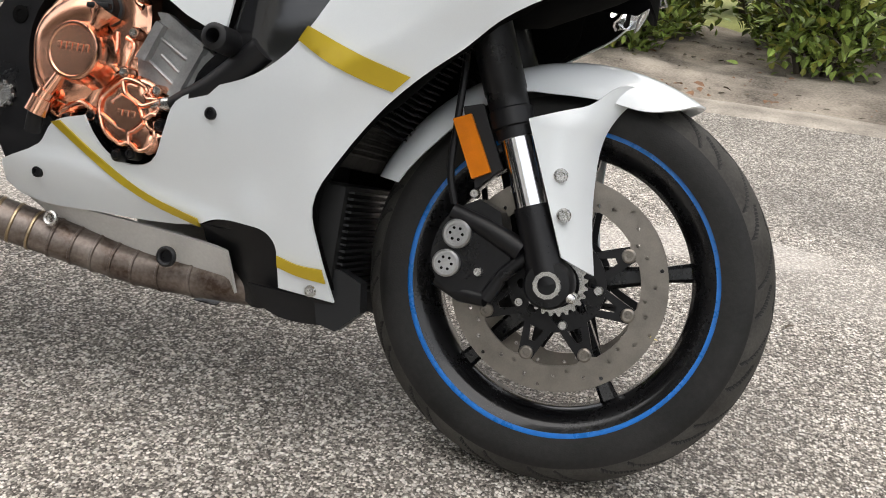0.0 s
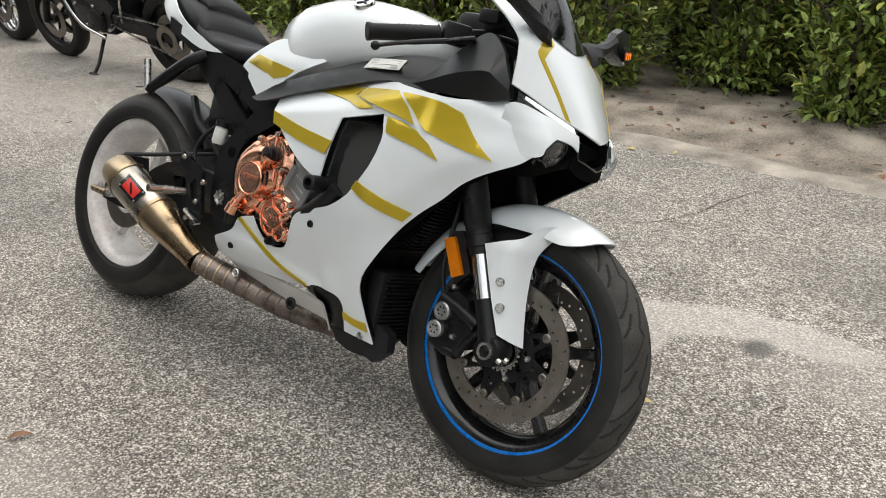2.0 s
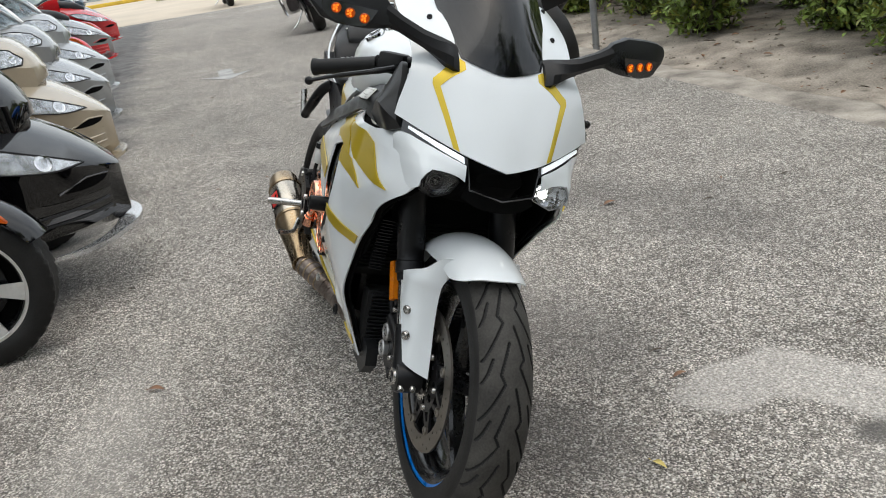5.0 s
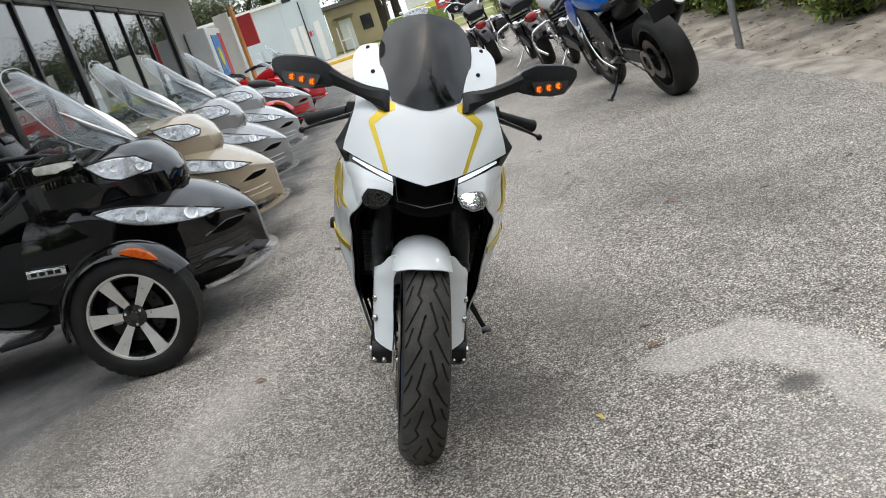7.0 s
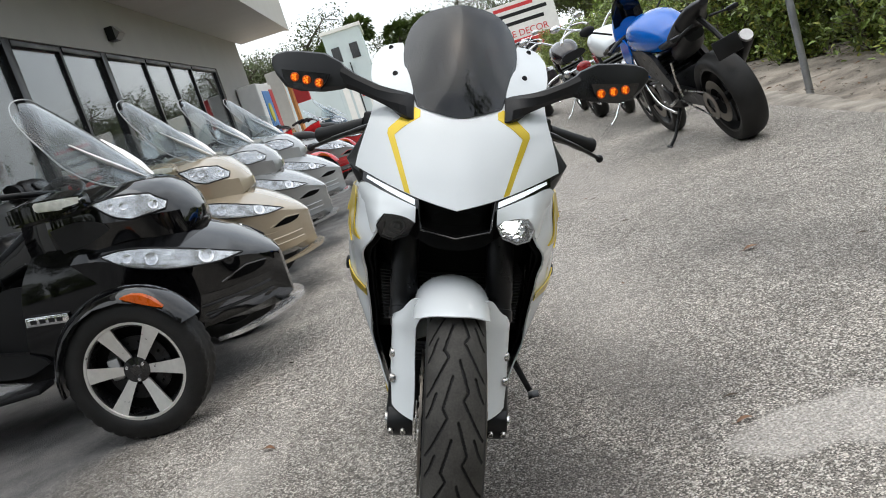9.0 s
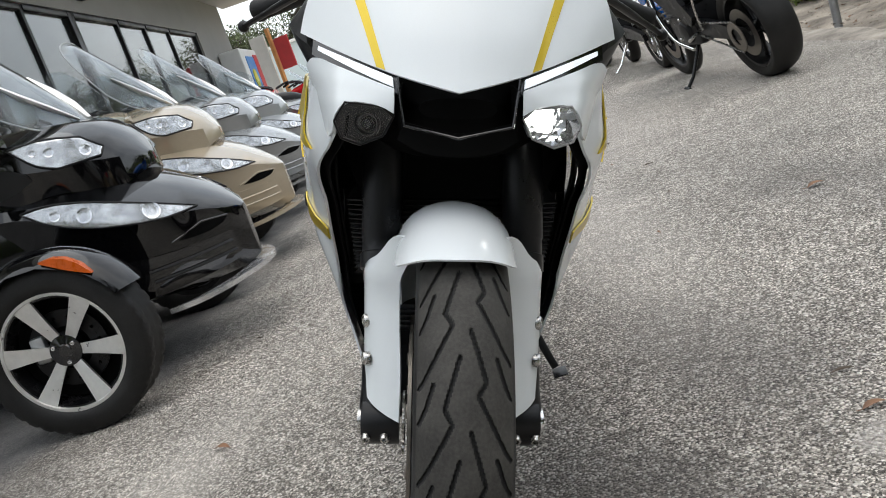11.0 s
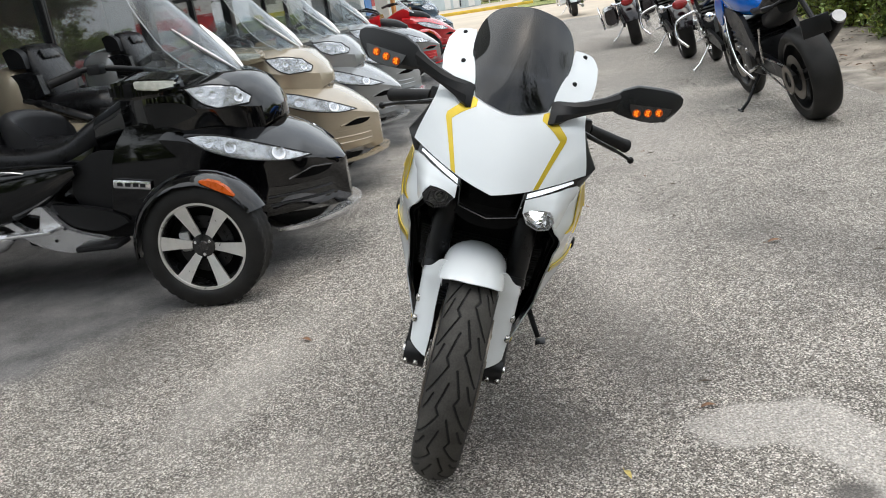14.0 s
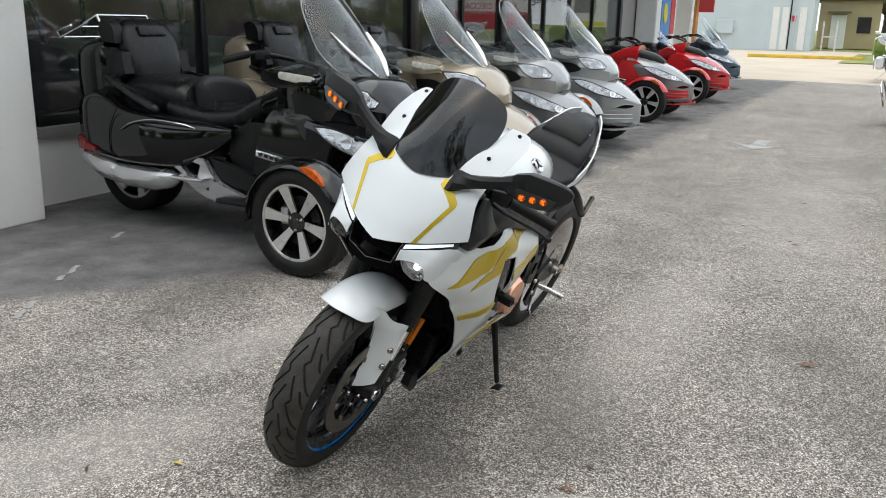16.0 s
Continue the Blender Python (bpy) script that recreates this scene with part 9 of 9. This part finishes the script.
def utility_vehicle(m, paint, label):
    t = thing("utility_vehicle", m, label, "utility vehicle", "vehicles inside the shop")
    part("body", xloft([(1.35, .55, .50, .80), (1.0, .66, .42, .98), (.45, .70, .40, 1.02), (.2, .70, .40, .80), (-.5, .70, .40, .80), (-.6, .72, .40, 1.0), (-1.35, .72, .45, 1.0)], 20, 5), paint, t, angle=40)
    bm = bmesh.new()
    box(bm, (-.35, 0, .95), (.5, 1.1, .5), .06)
    part("bench_seat", bm, SEAT, t)
    for s in (1, -1):
        bm = bmesh.new()
        tube(bm, curve_pts([(.75, s * .62, .98), (.35, s * .58, 1.85), (-.45, s * .58, 1.9), (-.55, s * .64, .95)], 5), .028, 10)
        part("roll_bar", bm, BLACKM, t)
        for x in (.95, -.95):
            bm = bmesh.new()
            revolve(bm, [(.17, -.12), (.29, -.13), (.32, -.08), (.32, .08), (.29, .13), (.17, .12)], 32, (x, s * .62, .32), close=True)
            revolve(bm, [(.02, -.05), (.18, -.08), (.18, .08), (.02, .05)], 20, (x, s * .62, .32))
            part("wheel", bm, RUBBER, t)
        bm = bmesh.new()
        box(bm, (1.30, s * .40, .78), (.10, .20, .07), .02)
        part("headlamp", bm, LAMPG, t)
    return t


utility_vehicle(pose(-4.7, -4.1, .02, 0, 0, 185), OLIVE, "olive green utility vehicle parked inside the shop")
utility_vehicle(pose(-2.4, -4.6, .02, 0, 0, 95), BLACKP, "black utility vehicle parked inside the shop")


palm(pose(-66, -4.0, 0), 6.6, 14, "cabbage palm behind the pale blue building")
palm(pose(-68, -1.2, 0), 5.4, 15, "cabbage palm behind the pale blue building")
oak(pose(-67, -9.5, 0), 11, 31, "large spreading live oak behind the blue building")
oak(pose(-74, .5, 0), 9, 21, "spreading live oak beyond the far driveway")
oak(pose(-76, 8.5, 0), 9.5, 22, "spreading live oak beyond the far driveway")
oak(pose(-70, 15, 0), 8.5, 23, "spreading live oak beyond the far driveway")
oak(pose(-58, 22, 0), 8.5, 24, "spreading live oak beyond the planting bed")


# ---- small things lying on the asphalt, marks and cracks ----
YLEAF = mat("fallen_yellow_leaf", (0.50, 0.38, 0.08), 0.6, vary=0.3, scale=40, col2=(0.55, 0.45, 0.15))
RLEAF = mat("fallen_brown_leaf", (0.21, 0.11, 0.06), 0.7, vary=0.3, scale=40)
TWIG = mat("dry_twig", (0.10, 0.08, 0.06), 0.9, vary=0.3, scale=30)
CRACK = mat("asphalt_crack", (0.03, 0.028, 0.026), 0.95, vary=0.3, scale=20)


def fallen_leaf(x, y, length, turn, material, label, z=0.004):
    bm = bmesh.new()
    out = [(0, 0), (.25, .17), (.55, .17), (.85, .08), (1.0, 0), (.85, -.07), (.55, -.15), (.25, -.13)]
    sheet(bm, rounded([(u * length, v * length) for u, v in out], 50, 3), lambda u, v: (u, v, .35 * abs(v) + .10 * length * math.sin(u / length * 3.0)), .0006, .006)
    tube(bm, [(0, 0, .001), (-.25 * length, .02 * length, .002)], .0008, 5)
    ob = part("fallen_leaf", bm, material)
    ob.matrix_world = pose(x, y, z, 0, 0, turn)
    tagged(ob, label, "leaf", "fallen leaves")


fallen_leaf(.17, 1.80, .042, 20, YLEAF, "small yellow fallen leaf on the asphalt")
fallen_leaf(-.12, 2.03, .045, 100, RLEAF, "small curled reddish fallen leaf on asphalt")
fallen_leaf(-.87, .66, .060, 60, RLEAF, "brown curled fallen leaf on the asphalt")
fallen_leaf(.33, .985, .042, 95, YLEAF, "small yellow fallen leaf on the asphalt")
fallen_leaf(-1.47, 2.52, .065, 100, RLEAF, "brown dry fallen leaf on the asphalt")
fallen_leaf(-1.0, 3.96, .06, 30, YLEAF, "yellow fallen leaf at the sand edge")
fallen_leaf(-.78, 4.05, .05, 70, YLEAF, "yellow fallen leaf at the sand edge")

random.seed(71)
for k in range(46):
    x, y = random.uniform(-7.5, .6), random.uniform(.1, 3.9)
    if -1.9 < x < .4 and .6 < y < 1.9:
        continue
    ln, a = random.uniform(.015, .05), random.uniform(0, 6.28)
    bm = bmesh.new()
    tube(bm, curve_pts([(0, 0, .003), (ln * .5, random.uniform(-.3, .3) * ln, .006), (ln, 0, .003)], 3), [.0012, .003, .004, .004, .003, .002, .0012], 6, squash=.6)
    ob = part("dry_twig", bm, TWIG if k % 3 else RLEAF)
    ob.matrix_world = pose(x, y, 0.001, 0, 0, math.degrees(a))
    tagged(ob, "small dry dark twig scrap on the asphalt", "twig", "litter on the asphalt")


def crack(pts, width, name="crack"):
    """A thin ragged dark strip, raised a hair over the asphalt."""
    bm = bmesh.new()
    line = curve_pts([(x, y, 0) for x, y in pts], 14)
    lft, rgt = [], []
    for i, p in enumerate(line):
        d = (line[min(i + 1, len(line) - 1)] - line[max(i - 1, 0)]).normalized()
        nn = Vector((-d.y, d.x, 0))
        j = nn * (.012 * noise.noise((p.x * 14, p.y * 14, 3)))
        w = width * (.35 + .65 * abs(noise.noise((p.x * 25, p.y * 25, 8)))) * (1 if 0 < i < len(line) - 1 else .1)
        lft.append(bm.verts.new(p + j + nn * w))
        rgt.append(bm.verts.new(p + j - nn * w))
    for a, b in zip(range(len(line) - 1), range(1, len(line))):
        bm.faces.new((lft[a], lft[b], rgt[b], rgt[a]))
    ob = part(name, bm, CRACK)
    ob.location.z = .003
    tagged(ob, "thin dark crack in the asphalt", kind="structure")


crack([(-.45, 3.0), (-.388, 3.073), (-.342, 3.201), (-.30, 3.35), (-.288, 3.497), (-.22, 3.75)], .0038)
crack([(-.50, 2.96), (-.36, 3.10), (-.28, 3.14)], .003)


def paint_mark(outline, label):
    bm = bmesh.new()
    prism(bm, outline, .002, .0045, "xy")
    tagged(part("painted_mark", bm, LINE, flat=True), label, kind="structure")


# worn arrow in the lane, broken line by the shop
paint_mark([Vector(p) for p in ((-8.15, 1.05), (-7.70, 1.34), (-8.15, 1.62), (-8.05, 1.42), (-8.6, 1.42), (-8.6, 1.26), (-8.05, 1.26))], "worn white arrow painted on the asphalt")
for a, b in (((-.22, -.50), (-.30, -.56)), ((-.33, -.57), (-.41, -.64)), ((-.68, -.81), (-.74, -.86)), ((-.78, -.86), (-.90, -.95)), ((-1.40, -1.25), (-1.52, -1.32))):
    nn = Vector((a[1] - b[1], b[0] - a[0])).normalized() * .022
    av, bv = Vector(a), Vector(b)
    mid = av.lerp(bv, .5)
    paint_mark([av - nn * .4, av.lerp(bv, .3) - nn, mid - nn * .5, bv - nn * .9, bv + nn * .3, mid + nn * .9, av.lerp(bv, .3) + nn * .4, av + nn * .8], "worn white line fragment on the apron")


# pebbles, twigs and dead leaves on the planting bed: too many to count
random.seed(17)
bm = bmesh.new()
for k in range(1500):
    x, y = random.uniform(-9, 6), 4.35 + 2.2 * random.random() ** 1.3
    kk = min(1.0, max(0.0, (y - 4.45) / 0.5))
    h = 0.05 * noise.noise((x * 0.9, y * 0.9, 1)) + 0.025 * noise.noise((x * 3.1, y * 3.1, 2)) + 0.01 * noise.noise((x * 11, y * 11, 2))
    z = -0.03 + kk * (0.06 + h) + 0.012 * noise.noise((x * 5, y * 5, 4)) + .006
    if y < 4.6:
        z = max(z, .012)
    r = .008 + .026 * random.random() ** 2.2
    a = random.uniform(0, 6.28)
    if k % 3:
        d = Vector((math.cos(a), math.sin(a), random.uniform(-.1, .3)))
        leaf_at(bm, Vector((x, y, z)), d, r * 2.0, k % 2)
    else:
        vs = [bm.verts.new((x + r * .6 * math.cos(a + q * 1.26) * random.uniform(.7, 1.1), y + r * .6 * math.sin(a + q * 1.26), z - .006)) for q in range(5)]
        tp = bm.verts.new((x, y, z + r * .35))
        for q in range(5):
            bm.faces.new((vs[q], vs[(q + 1) % 5], tp)).material_index = 2
lt = part("leaf_litter", bm, [RLEAF, TWIG, SOIL], flat=True)
tagged(lt, "dead leaves and pebbles scattered on the bed", "litter", kind="stuff")
